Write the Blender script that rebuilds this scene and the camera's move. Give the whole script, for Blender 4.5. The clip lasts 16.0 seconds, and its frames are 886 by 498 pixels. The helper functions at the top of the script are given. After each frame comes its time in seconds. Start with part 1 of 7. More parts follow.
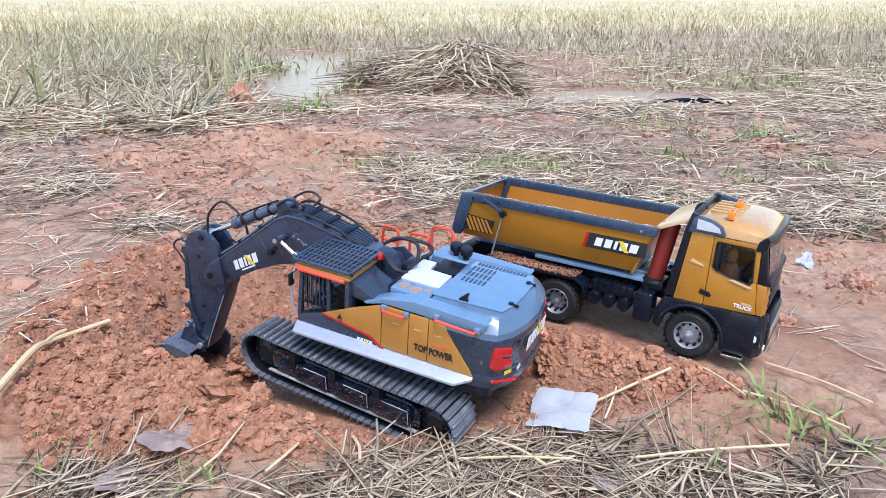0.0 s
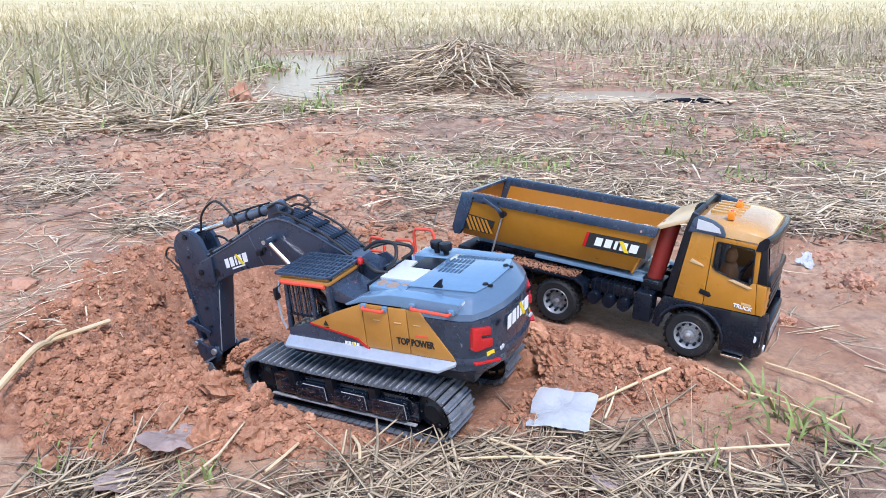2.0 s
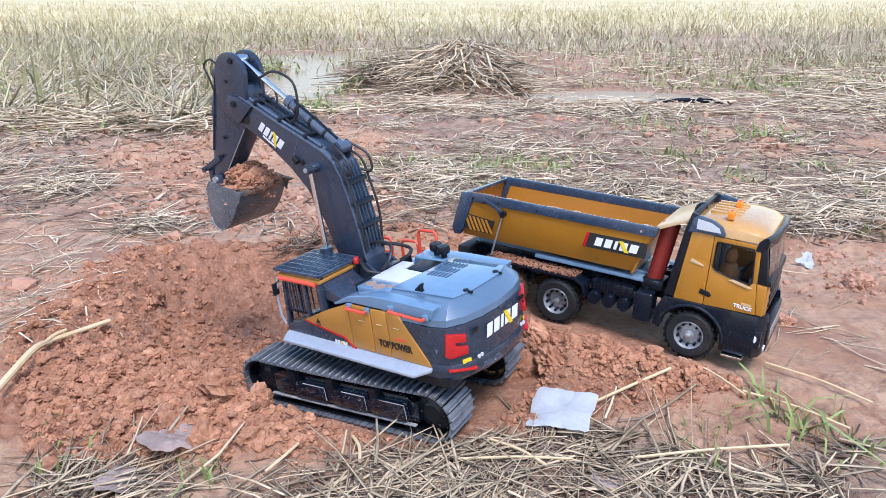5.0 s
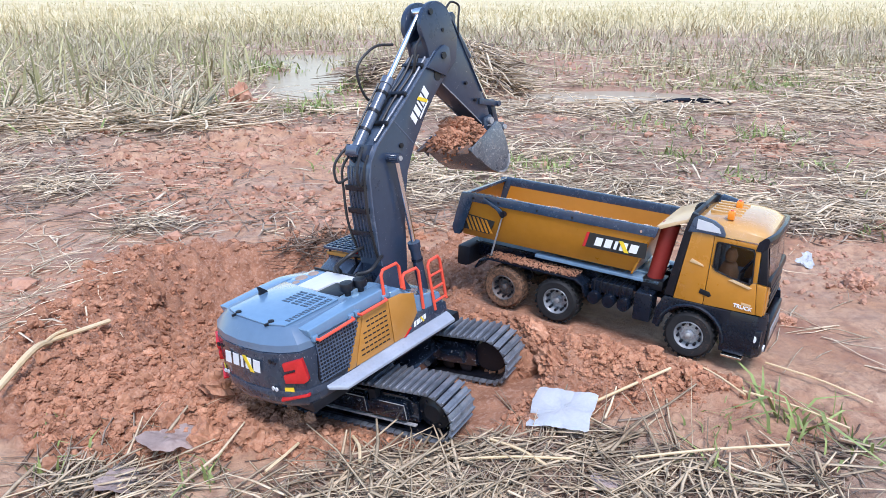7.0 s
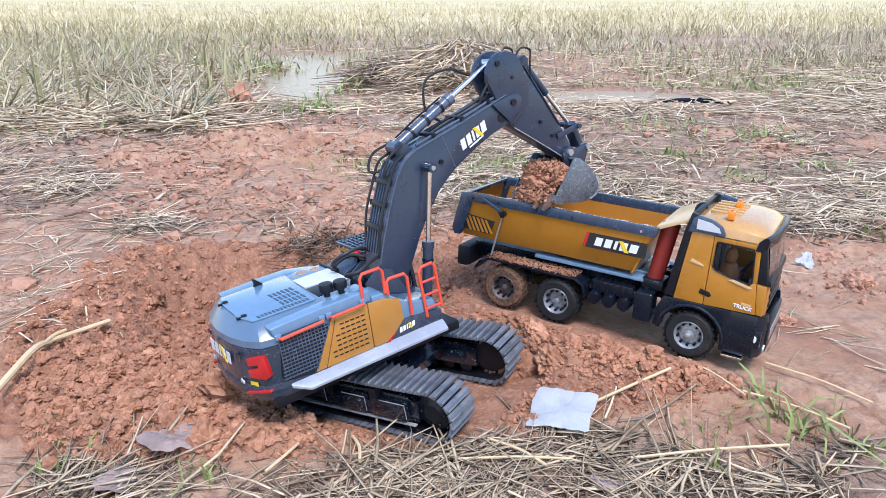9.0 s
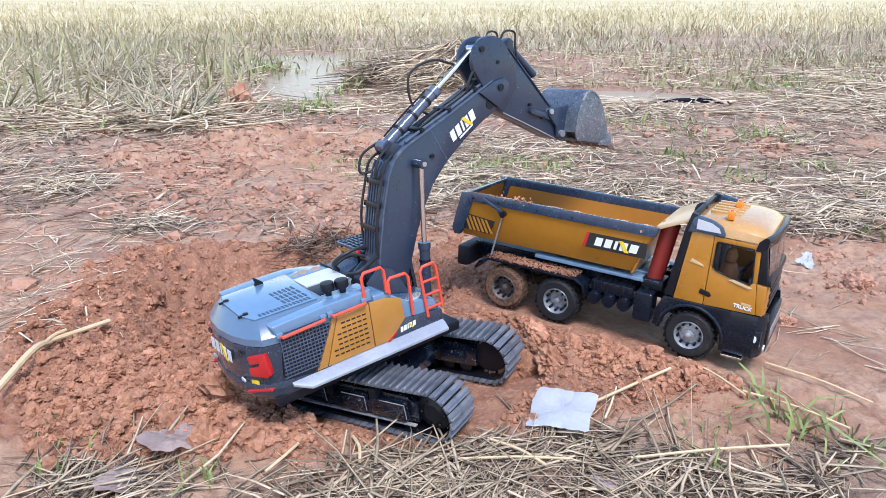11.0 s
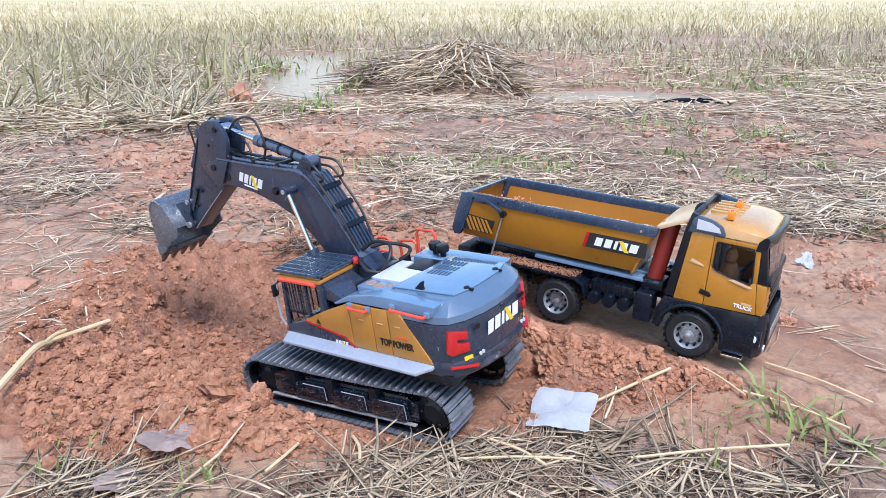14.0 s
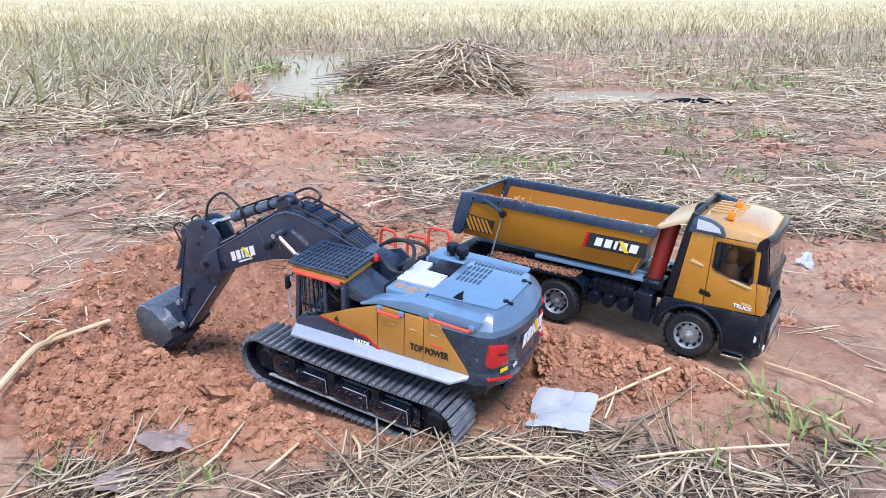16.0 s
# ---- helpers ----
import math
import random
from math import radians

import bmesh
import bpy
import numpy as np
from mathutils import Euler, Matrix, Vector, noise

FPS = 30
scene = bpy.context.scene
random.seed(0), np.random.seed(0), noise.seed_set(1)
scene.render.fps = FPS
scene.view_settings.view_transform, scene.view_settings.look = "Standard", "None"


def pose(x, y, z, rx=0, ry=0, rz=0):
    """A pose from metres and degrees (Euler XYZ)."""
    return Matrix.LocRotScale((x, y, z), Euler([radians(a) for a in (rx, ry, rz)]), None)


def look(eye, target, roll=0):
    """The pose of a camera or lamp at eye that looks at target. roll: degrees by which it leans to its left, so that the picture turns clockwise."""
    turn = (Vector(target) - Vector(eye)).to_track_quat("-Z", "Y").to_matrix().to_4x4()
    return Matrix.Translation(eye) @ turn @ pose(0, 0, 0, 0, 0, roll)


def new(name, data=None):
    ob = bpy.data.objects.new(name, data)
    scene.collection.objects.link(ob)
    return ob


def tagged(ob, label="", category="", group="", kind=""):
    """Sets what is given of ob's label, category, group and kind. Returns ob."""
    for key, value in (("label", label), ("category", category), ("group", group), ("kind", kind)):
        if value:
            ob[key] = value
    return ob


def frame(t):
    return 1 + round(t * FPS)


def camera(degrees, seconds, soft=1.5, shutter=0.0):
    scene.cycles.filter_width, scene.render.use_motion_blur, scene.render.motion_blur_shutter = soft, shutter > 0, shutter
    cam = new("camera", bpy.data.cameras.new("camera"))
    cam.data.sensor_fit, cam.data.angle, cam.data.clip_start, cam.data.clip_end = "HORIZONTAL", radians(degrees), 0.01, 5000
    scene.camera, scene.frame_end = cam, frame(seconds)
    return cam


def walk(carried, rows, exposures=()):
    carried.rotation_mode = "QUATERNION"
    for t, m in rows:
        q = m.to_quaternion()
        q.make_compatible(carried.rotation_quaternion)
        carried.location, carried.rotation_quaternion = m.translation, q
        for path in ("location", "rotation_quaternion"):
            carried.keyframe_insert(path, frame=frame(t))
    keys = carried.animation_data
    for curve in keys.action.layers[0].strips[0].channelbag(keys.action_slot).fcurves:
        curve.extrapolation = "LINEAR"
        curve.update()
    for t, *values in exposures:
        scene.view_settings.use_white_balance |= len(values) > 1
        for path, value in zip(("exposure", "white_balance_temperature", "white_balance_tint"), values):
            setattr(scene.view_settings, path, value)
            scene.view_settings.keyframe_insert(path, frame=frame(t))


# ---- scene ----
# camera: held still, a little over half a metre above the ground
cam = camera(62.18, 16.0, soft=0.7)
EYE = (0.0, 0.0, 0.57)
AIM = (0.0, math.cos(radians(19.0)), 0.57 - math.sin(radians(19.0)))
walk(cam, [(0.0, look(EYE, AIM)), (16.0, look(EYE, AIM))], exposures=[(0.0, 0.77, 6030, 15), (16.0, 0.77, 6030, 15)])

# ---- light: bright overcast sky with a weak veiled sun ----
world = bpy.data.worlds.new("sky")
scene.world = world
world.use_nodes = True
wn = world.node_tree
sky = wn.nodes.new("ShaderNodeTexSky")
sky.sky_type, sky.sun_disc = "NISHITA", False
sky.sun_elevation, sky.sun_rotation = radians(58), radians(200)
sky.air_density, sky.dust_density, sky.ozone_density = 1.5, 0.5, 2.5
wn.nodes["Background"].inputs["Strength"].default_value = 0.14
wn.links.new(sky.outputs[0], wn.nodes["Background"].inputs["Color"])
sun = new("sun", bpy.data.lights.new("sun", "SUN"))
sun.data.energy, sun.data.angle, sun.data.color = 2.4, radians(20), (1.0, 0.955, 0.93)
sun.matrix_basis = look((0.6, -1.7, 3.0), (0, 0, 0))

# ---- materials ----
def material(name, c1, c2, scale=30.0, rough=0.6, rough_var=0.15, metal=0.0, bump=0.15, bump_scale=120.0,
             dust=0.0, dust_color=(0.36, 0.17, 0.09), dust_scale=14.0, scratch=0.0, coat=0.0, spec=0.5, spread=(0.35, 0.65), per_piece=0.0):
    """A surface that varies at two scales, with an optional film of dried mud and pale scuffs."""
    m = bpy.data.materials.new(name)
    m.use_nodes = True
    n, l = m.node_tree.nodes, m.node_tree.links
    b = n["Principled BSDF"]
    b.inputs["Metallic"].default_value = metal
    b.inputs["Coat Weight"].default_value = coat
    b.inputs["Specular IOR Level"].default_value = spec
    b.inputs["Coat Roughness"].default_value = 0.12
    tc = n.new("ShaderNodeTexCoord")

    def tex(s, detail=5.0, rough_=0.6):
        t = n.new("ShaderNodeTexNoise")
        t.inputs["Scale"].default_value, t.inputs["Detail"].default_value, t.inputs["Roughness"].default_value = s, detail, rough_
        l.new(tc.outputs["Object"], t.inputs["Vector"])
        return t

    def ramp(src, a, z):
        r = n.new("ShaderNodeMapRange")
        r.inputs["From Min"].default_value, r.inputs["From Max"].default_value = a, z
        l.new(src, r.inputs["Value"])
        return r.outputs["Result"]

    def mix(fac, a, z):
        x = n.new("ShaderNodeMix")
        x.data_type = "RGBA"
        for sock, val in ((x.inputs["Factor"], fac), (x.inputs["A"], a), (x.inputs["B"], z)):
            if isinstance(val, tuple):
                sock.default_value = (*val, 1.0)
            elif isinstance(val, float):
                sock.default_value = val
            else:
                l.new(val, sock)
        return x.outputs["Result"]

    big, fine = tex(scale), tex(scale * 9.0, 3.0)
    both = n.new("ShaderNodeMath")
    both.operation = "MULTIPLY_ADD"
    both.inputs[1].default_value = 0.35
    l.new(fine.outputs["Fac"], both.inputs[0])
    sc = n.new("ShaderNodeMath")
    sc.operation = "MULTIPLY"
    sc.inputs[1].default_value = 0.65
    l.new(big.outputs["Fac"], sc.inputs[0])
    l.new(sc.outputs[0], both.inputs[2])
    col = mix(ramp(both.outputs[0], *spread), c1, c2)
    if per_piece > 0:
        rnd = n.new("ShaderNodeObjectInfo") if per_piece > 1 else n.new("ShaderNodeNewGeometry")
        out = rnd.outputs["Random"] if per_piece > 1 else rnd.outputs["Random Per Island"]
        h = n.new("ShaderNodeHueSaturation")
        r = n.new("ShaderNodeMapRange")
        frac = per_piece - 1 if per_piece > 1 else per_piece
        r.inputs["To Min"].default_value, r.inputs["To Max"].default_value = 1.0 - frac, 1.0 + frac
        l.new(out, r.inputs["Value"])
        l.new(r.outputs["Result"], h.inputs["Value"])
        l.new(col, h.inputs["Color"])
        col = h.outputs["Color"]
    rgh = ramp(both.outputs[0], 0.2, 0.8)
    rr = n.new("ShaderNodeMapRange")
    rr.inputs["To Min"].default_value, rr.inputs["To Max"].default_value = max(0.03, rough - rough_var), min(1.0, rough + rough_var)
    l.new(rgh, rr.inputs["Value"])
    rough_out = rr.outputs["Result"]
    if scratch > 0:
        s = tex(160.0, 2.0)
        s.inputs["Distortion"].default_value = 2.0
        col = mix(ramp(s.outputs["Fac"], 0.72 - 0.08 * scratch, 0.78), col, (0.42, 0.42, 0.43))
    if dust > 0:
        d1, d2 = tex(dust_scale, 8.0, 0.7), tex(dust_scale * 16, 4.0, 0.7)
        dm = n.new("ShaderNodeMath")
        dm.operation = "MULTIPLY_ADD"
        dm.inputs[1].default_value = 0.4
        l.new(d2.outputs["Fac"], dm.inputs[0])
        ds = n.new("ShaderNodeMath")
        ds.operation = "MULTIPLY"
        ds.inputs[1].default_value = 0.6
        l.new(d1.outputs["Fac"], ds.inputs[0])
        l.new(ds.outputs[0], dm.inputs[2])
        f = ramp(dm.outputs[0], 0.62 - 0.22 * dust, 0.80 - 0.22 * dust)
        cap = n.new("ShaderNodeMath")
        cap.operation = "MULTIPLY"
        cap.inputs[1].default_value = min(1.0, 0.45 + 0.5 * dust)
        l.new(f, cap.inputs[0])
        col = mix(cap.outputs[0], col, dust_color)
        x = n.new("ShaderNodeMix")
        l.new(cap.outputs[0], x.inputs["Factor"])
        l.new(rough_out, x.inputs["A"])
        x.inputs["B"].default_value = 0.95
        rough_out = x.outputs["Result"]
    l.new(col, b.inputs["Base Color"])
    l.new(rough_out, b.inputs["Roughness"])
    if bump > 0:
        bt = tex(bump_scale, 6.0, 0.65)
        bp = n.new("ShaderNodeBump")
        bp.inputs["Strength"].default_value, bp.inputs["Distance"].default_value = bump, 0.4 / bump_scale
        l.new(bt.outputs["Fac"], bp.inputs["Height"])
        l.new(bp.outputs["Normal"], b.inputs["Normal"])
    return m


# M_HOOD carries sky reflection in its colour; M_SHELL is the darker slope copy
M_HOOD = material("blue_grey_sky_lit_paint", (0.125, 0.225, 0.35), (0.155, 0.272, 0.41), 9, 0.20, 0.08, bump=0.03, dust=0.10, dust_color=(0.42, 0.38, 0.36), coat=0.8)
M_SHELL = material("hood_paint_shaded", (0.082, 0.138, 0.215), (0.105, 0.170, 0.258), 9, 0.30, 0.08, bump=0.03, dust=0.10, dust_color=(0.42, 0.38, 0.36), coat=0.8)
M_DARK = material("charcoal_paint", (0.024, 0.036, 0.060), (0.036, 0.052, 0.084), 12, 0.28, 0.12, bump=0.04, dust=0.10, dust_color=(0.30, 0.26, 0.24), coat=0.5, scratch=0.3)
M_BOOM = material("dark_boom_paint", (0.021, 0.033, 0.060), (0.033, 0.050, 0.086), 10, 0.30, 0.10, metal=0.1, bump=0.04, dust=0.06, dust_color=(0.24, 0.20, 0.18), scratch=0.2, spec=0.5, coat=0.25)
M_SLATE = material("slate_blue_paint", (0.060, 0.082, 0.125), (0.085, 0.112, 0.165), 14, 0.26, 0.10, bump=0.03, dust=0.10, dust_color=(0.42, 0.36, 0.31), coat=0.5)
# hood blue with the slots' recess shade put into the colour
M_VENT = material("shaded_blue_slot", (0.030, 0.058, 0.100), (0.042, 0.075, 0.125), 20, 0.45, 0.1, bump=0.0)
M_YEL = material("ochre_paint", (0.42, 0.19, 0.035), (0.50, 0.235, 0.05), 8, 0.33, 0.10, bump=0.03, dust=0.15, dust_color=(0.45, 0.28, 0.16), coat=0.35)
M_TRUCK = material("truck_ochre_paint", (0.42, 0.175, 0.014), (0.50, 0.21, 0.022), 7, 0.30, 0.10, bump=0.03, dust=0.2, dust_color=(0.42, 0.22, 0.10), coat=0.4)
M_BED_IN = material("bed_inner_ochre", (0.40, 0.16, 0.015), (0.46, 0.19, 0.02), 8, 0.45, 0.12, bump=0.05, dust=0.35, dust_color=(0.38, 0.17, 0.08))
M_RAIL = material("blue_black_steel", (0.030, 0.052, 0.092), (0.050, 0.082, 0.135), 16, 0.26, 0.10, metal=0.1, bump=0.04, dust=0.03, dust_color=(0.42, 0.36, 0.31), scratch=0.05, coat=0.5)
M_BLACK = material("black_plastic", (0.005, 0.006, 0.010), (0.010, 0.012, 0.018), 25, 0.36, 0.12, bump=0.05, dust=0.05, spec=0.35)
M_CHASSIS = material("chassis_steel", (0.003, 0.0055, 0.012), (0.007, 0.012, 0.022), 18, 0.26, 0.08, metal=0.0, bump=0.04, dust=0.03, coat=0.08, spec=0.35)
M_TYRE = material("tyre_rubber", (0.012, 0.013, 0.015), (0.022, 0.022, 0.023), 30, 0.7, 0.1, bump=0.2, bump_scale=220, dust=0.24, dust_color=(0.26, 0.15, 0.10), spec=0.3)
M_TYRE_MUD = material("muddy_tyre_rubber", (0.03, 0.022, 0.018), (0.07, 0.045, 0.032), 30, 0.85, 0.1, bump=0.3, bump_scale=160, dust=0.75, dust_color=(0.30, 0.16, 0.095), spec=0.2)
M_RIM = material("grey_rim", (0.38, 0.40, 0.43), (0.50, 0.52, 0.55), 25, 0.32, 0.12, metal=0.55, bump=0.05, dust=0.12)
M_RIM_MUD = material("muddy_rim", (0.10, 0.10, 0.105), (0.16, 0.16, 0.165), 25, 0.5, 0.12, metal=0.4, bump=0.05, dust=0.5)
M_PAD = material("worn_track_steel", (0.115, 0.13, 0.155), (0.25, 0.27, 0.305), 35, 0.36, 0.15, metal=0.4, bump=0.15, bump_scale=200, dust=0.26, dust_color=(0.36, 0.25, 0.18), per_piece=1.2)
M_FRAME = material("track_frame_paint", (0.003, 0.006, 0.013), (0.007, 0.013, 0.026), 20, 0.16, 0.06, bump=0.05, scratch=1.1, coat=0.9)
M_SCUFF = material("scuffed_strip", (0.05, 0.06, 0.08), (0.5, 0.48, 0.46), 30, 0.5, 0.1, bump=0.1, dust=0.4, dust_color=(0.45, 0.36, 0.3))
M_LEDGE = material("pale_blue_ledge", (0.14, 0.24, 0.36), (0.20, 0.32, 0.45), 14, 0.22, 0.08, bump=0.03, dust=0.15, dust_color=(0.42, 0.36, 0.31), coat=0.6)
M_RED = material("coral_red_plastic", (0.72, 0.075, 0.04), (0.80, 0.10, 0.055), 20, 0.4, 0.08, bump=0.02, dust=0.12)
M_LIGHT_RED = material("red_lamp_lens", (0.42, 0.011, 0.013), (0.55, 0.018, 0.02), 30, 0.2, 0.06, bump=0.02, coat=0.5)
M_CYL_RED = material("dark_red_paint", (0.22, 0.022, 0.018), (0.29, 0.03, 0.024), 20, 0.4, 0.1, bump=0.03, dust=0.2)
M_CHROME = material("chrome_rod", (0.75, 0.75, 0.76), (0.85, 0.85, 0.86), 40, 0.16, 0.06, metal=1.0, bump=0.02, dust=0.12)
M_SKIRT = material("chequer_plate", (0.35, 0.39, 0.46), (0.46, 0.50, 0.57), 20, 0.42, 0.1, metal=0.35, bump=0.05, dust=0.18, dust_color=(0.42, 0.36, 0.31))
M_WHITE = material("white_print", (0.72, 0.73, 0.75), (0.80, 0.81, 0.83), 30, 0.5, 0.08, bump=0.0)
M_PALE = material("pale_grey_panel", (0.52, 0.54, 0.57), (0.62, 0.64, 0.66), 14, 0.35, 0.1, bump=0.02, dust=0.2, dust_color=(0.45, 0.36, 0.3))
M_CAPBOX = material("grey_deck_box", (0.26, 0.28, 0.31), (0.36, 0.38, 0.41), 14, 0.35, 0.1, bump=0.03, dust=0.3, dust_color=(0.36, 0.28, 0.23))
M_STICKER = material("brown_sticker", (0.24, 0.15, 0.11), (0.42, 0.31, 0.25), 90, 0.5, 0.1, bump=0.02)
M_LEMON = material("lemon_print", (0.74, 0.52, 0.02), (0.80, 0.58, 0.03), 30, 0.5, 0.08, bump=0.0)
M_INK = material("black_print", (0.012, 0.012, 0.012), (0.02, 0.02, 0.02), 30, 0.5, 0.08, bump=0.0)
M_CREAM = material("cream_yellow_paint", (0.56, 0.38, 0.19), (0.66, 0.48, 0.28), 9, 0.36, 0.1, bump=0.03, dust=0.2, coat=0.3)
M_ROOF = material("pale_ochre_roof", (0.50, 0.265, 0.072), (0.57, 0.32, 0.11), 9, 0.26, 0.08, bump=0.03, dust=0.2, dust_color=(0.60, 0.45, 0.33), coat=0.8)
M_AMBER = material("amber_lens", (0.80, 0.22, 0.01), (0.88, 0.28, 0.02), 30, 0.25, 0.06, bump=0.02, coat=0.4)
M_LENS = material("clear_lamp_lens", (0.62, 0.64, 0.66), (0.75, 0.77, 0.78), 40, 0.18, 0.05, bump=0.05, coat=0.4)
M_BUCKET = material("worn_bucket_steel", (0.085, 0.105, 0.135), (0.17, 0.20, 0.24), 14, 0.30, 0.14, metal=0.5, bump=0.10, dust=0.26, dust_color=(0.42, 0.32, 0.27), scratch=2.3)
M_TOOTH = material("muddy_tooth_steel", (0.10, 0.08, 0.075), (0.2, 0.14, 0.11), 40, 0.55, 0.15, metal=0.5, bump=0.2, dust=0.6)
M_HOSE = material("black_hose", (0.012, 0.012, 0.014), (0.02, 0.02, 0.022), 40, 0.5, 0.1, bump=0.03)
M_SEAT = material("cab_trim", (0.16, 0.17, 0.18), (0.26, 0.27, 0.28), 40, 0.6, 0.1, bump=0.05)
M_SKIN = material("tan_plastic", (0.42, 0.17, 0.06), (0.52, 0.22, 0.09), 40, 0.5, 0.1, bump=0.02)
M_SOIL = material("dug_laterite", (0.275, 0.115, 0.060), (0.51, 0.262, 0.154), 26, 0.93, 0.06, bump=0.9, bump_scale=380, dust=0.30, dust_color=(0.58, 0.37, 0.27), per_piece=0.22)
M_SOIL_SINGLE = material("dug_laterite_lump", (0.275, 0.115, 0.060), (0.51, 0.262, 0.154), 26, 0.93, 0.06, bump=0.9, bump_scale=380, dust=0.30, dust_color=(0.58, 0.37, 0.27), per_piece=1.20)
M_DRYCLOD = material("dry_clod", (0.34, 0.165, 0.098), (0.50, 0.29, 0.20), 20, 0.95, 0.05, bump=0.6, bump_scale=240, per_piece=0.15)
M_PALEMUD = material("pale_dried_mud", (0.52, 0.44, 0.38), (0.66, 0.58, 0.52), 40, 0.9, 0.05, bump=0.4)
M_STRAW = material("dry_straw", (0.39, 0.29, 0.185), (0.84, 0.69, 0.50), 18, 0.7, 0.1, bump=0.1, per_piece=0.42)
M_LITTER = material("grey_straw_litter", (0.25, 0.175, 0.105), (0.64, 0.515, 0.35), 14, 0.75, 0.1, bump=0.1, per_piece=0.45)
M_STRAW_OLD = material("sodden_straw", (0.20, 0.14, 0.095), (0.42, 0.33, 0.25), 18, 0.8, 0.1, bump=0.1, per_piece=0.4)
M_ROT = material("rotten_straw", (0.10, 0.055, 0.035), (0.22, 0.14, 0.095), 18, 0.85, 0.1, bump=0.1, per_piece=0.4)
M_FIELDGREEN = material("dull_field_green", (0.27, 0.26, 0.115), (0.50, 0.45, 0.26), 2, 0.8, 0.1, bump=0.0, per_piece=0.3)
M_STUB = material("standing_stubble", (0.25, 0.22, 0.125), (0.60, 0.52, 0.36), 6, 0.8, 0.1, bump=0.0, per_piece=0.30)
M_GRASS = material("green_grass", (0.19, 0.25, 0.07), (0.34, 0.39, 0.14), 10, 0.6, 0.1, bump=0.0, per_piece=0.3)
# sunlight on the far field is put into this paler grass colour
M_FARGRASS = material("far_dry_grass_sun_toned", (0.44, 0.38, 0.20), (0.72, 0.61, 0.40), 0.7, 0.8, 0.1, bump=0.0, per_piece=0.22)
M_LEAF = material("dead_leaf", (0.48, 0.37, 0.33), (0.68, 0.55, 0.50), 30, 0.7, 0.1, bump=0.2, bump_scale=150)
M_PAPER = material("grey_white_wrapper", (0.66, 0.70, 0.76), (0.80, 0.82, 0.85), 30, 0.4, 0.1, bump=0.15, bump_scale=60)
M_CANE = material("yellow_cane", (0.56, 0.40, 0.21), (0.68, 0.54, 0.34), 16, 0.55, 0.1, bump=0.08)


def glass(name, tint):
    m = bpy.data.materials.new(name)
    m.use_nodes = True
    n, l = m.node_tree.nodes, m.node_tree.links
    b = n["Principled BSDF"]
    b.inputs["Base Color"].default_value = (*tint, 1)
    b.inputs["Roughness"].default_value = 0.06
    b.inputs["Transmission Weight"].default_value = 1.0
    b.inputs["IOR"].default_value = 1.2
    t = n.new("ShaderNodeTexNoise")
    t.inputs["Scale"].default_value = 60
    r = n.new("ShaderNodeMapRange")
    r.inputs["To Min"].default_value, r.inputs["To Max"].default_value = 0.0, 0.08
    l.new(t.outputs["Fac"], r.inputs["Value"])
    l.new(r.outputs["Result"], b.inputs["Roughness"])
    return m


M_GLASS = glass("smoked_window", (0.66, 0.70, 0.74))


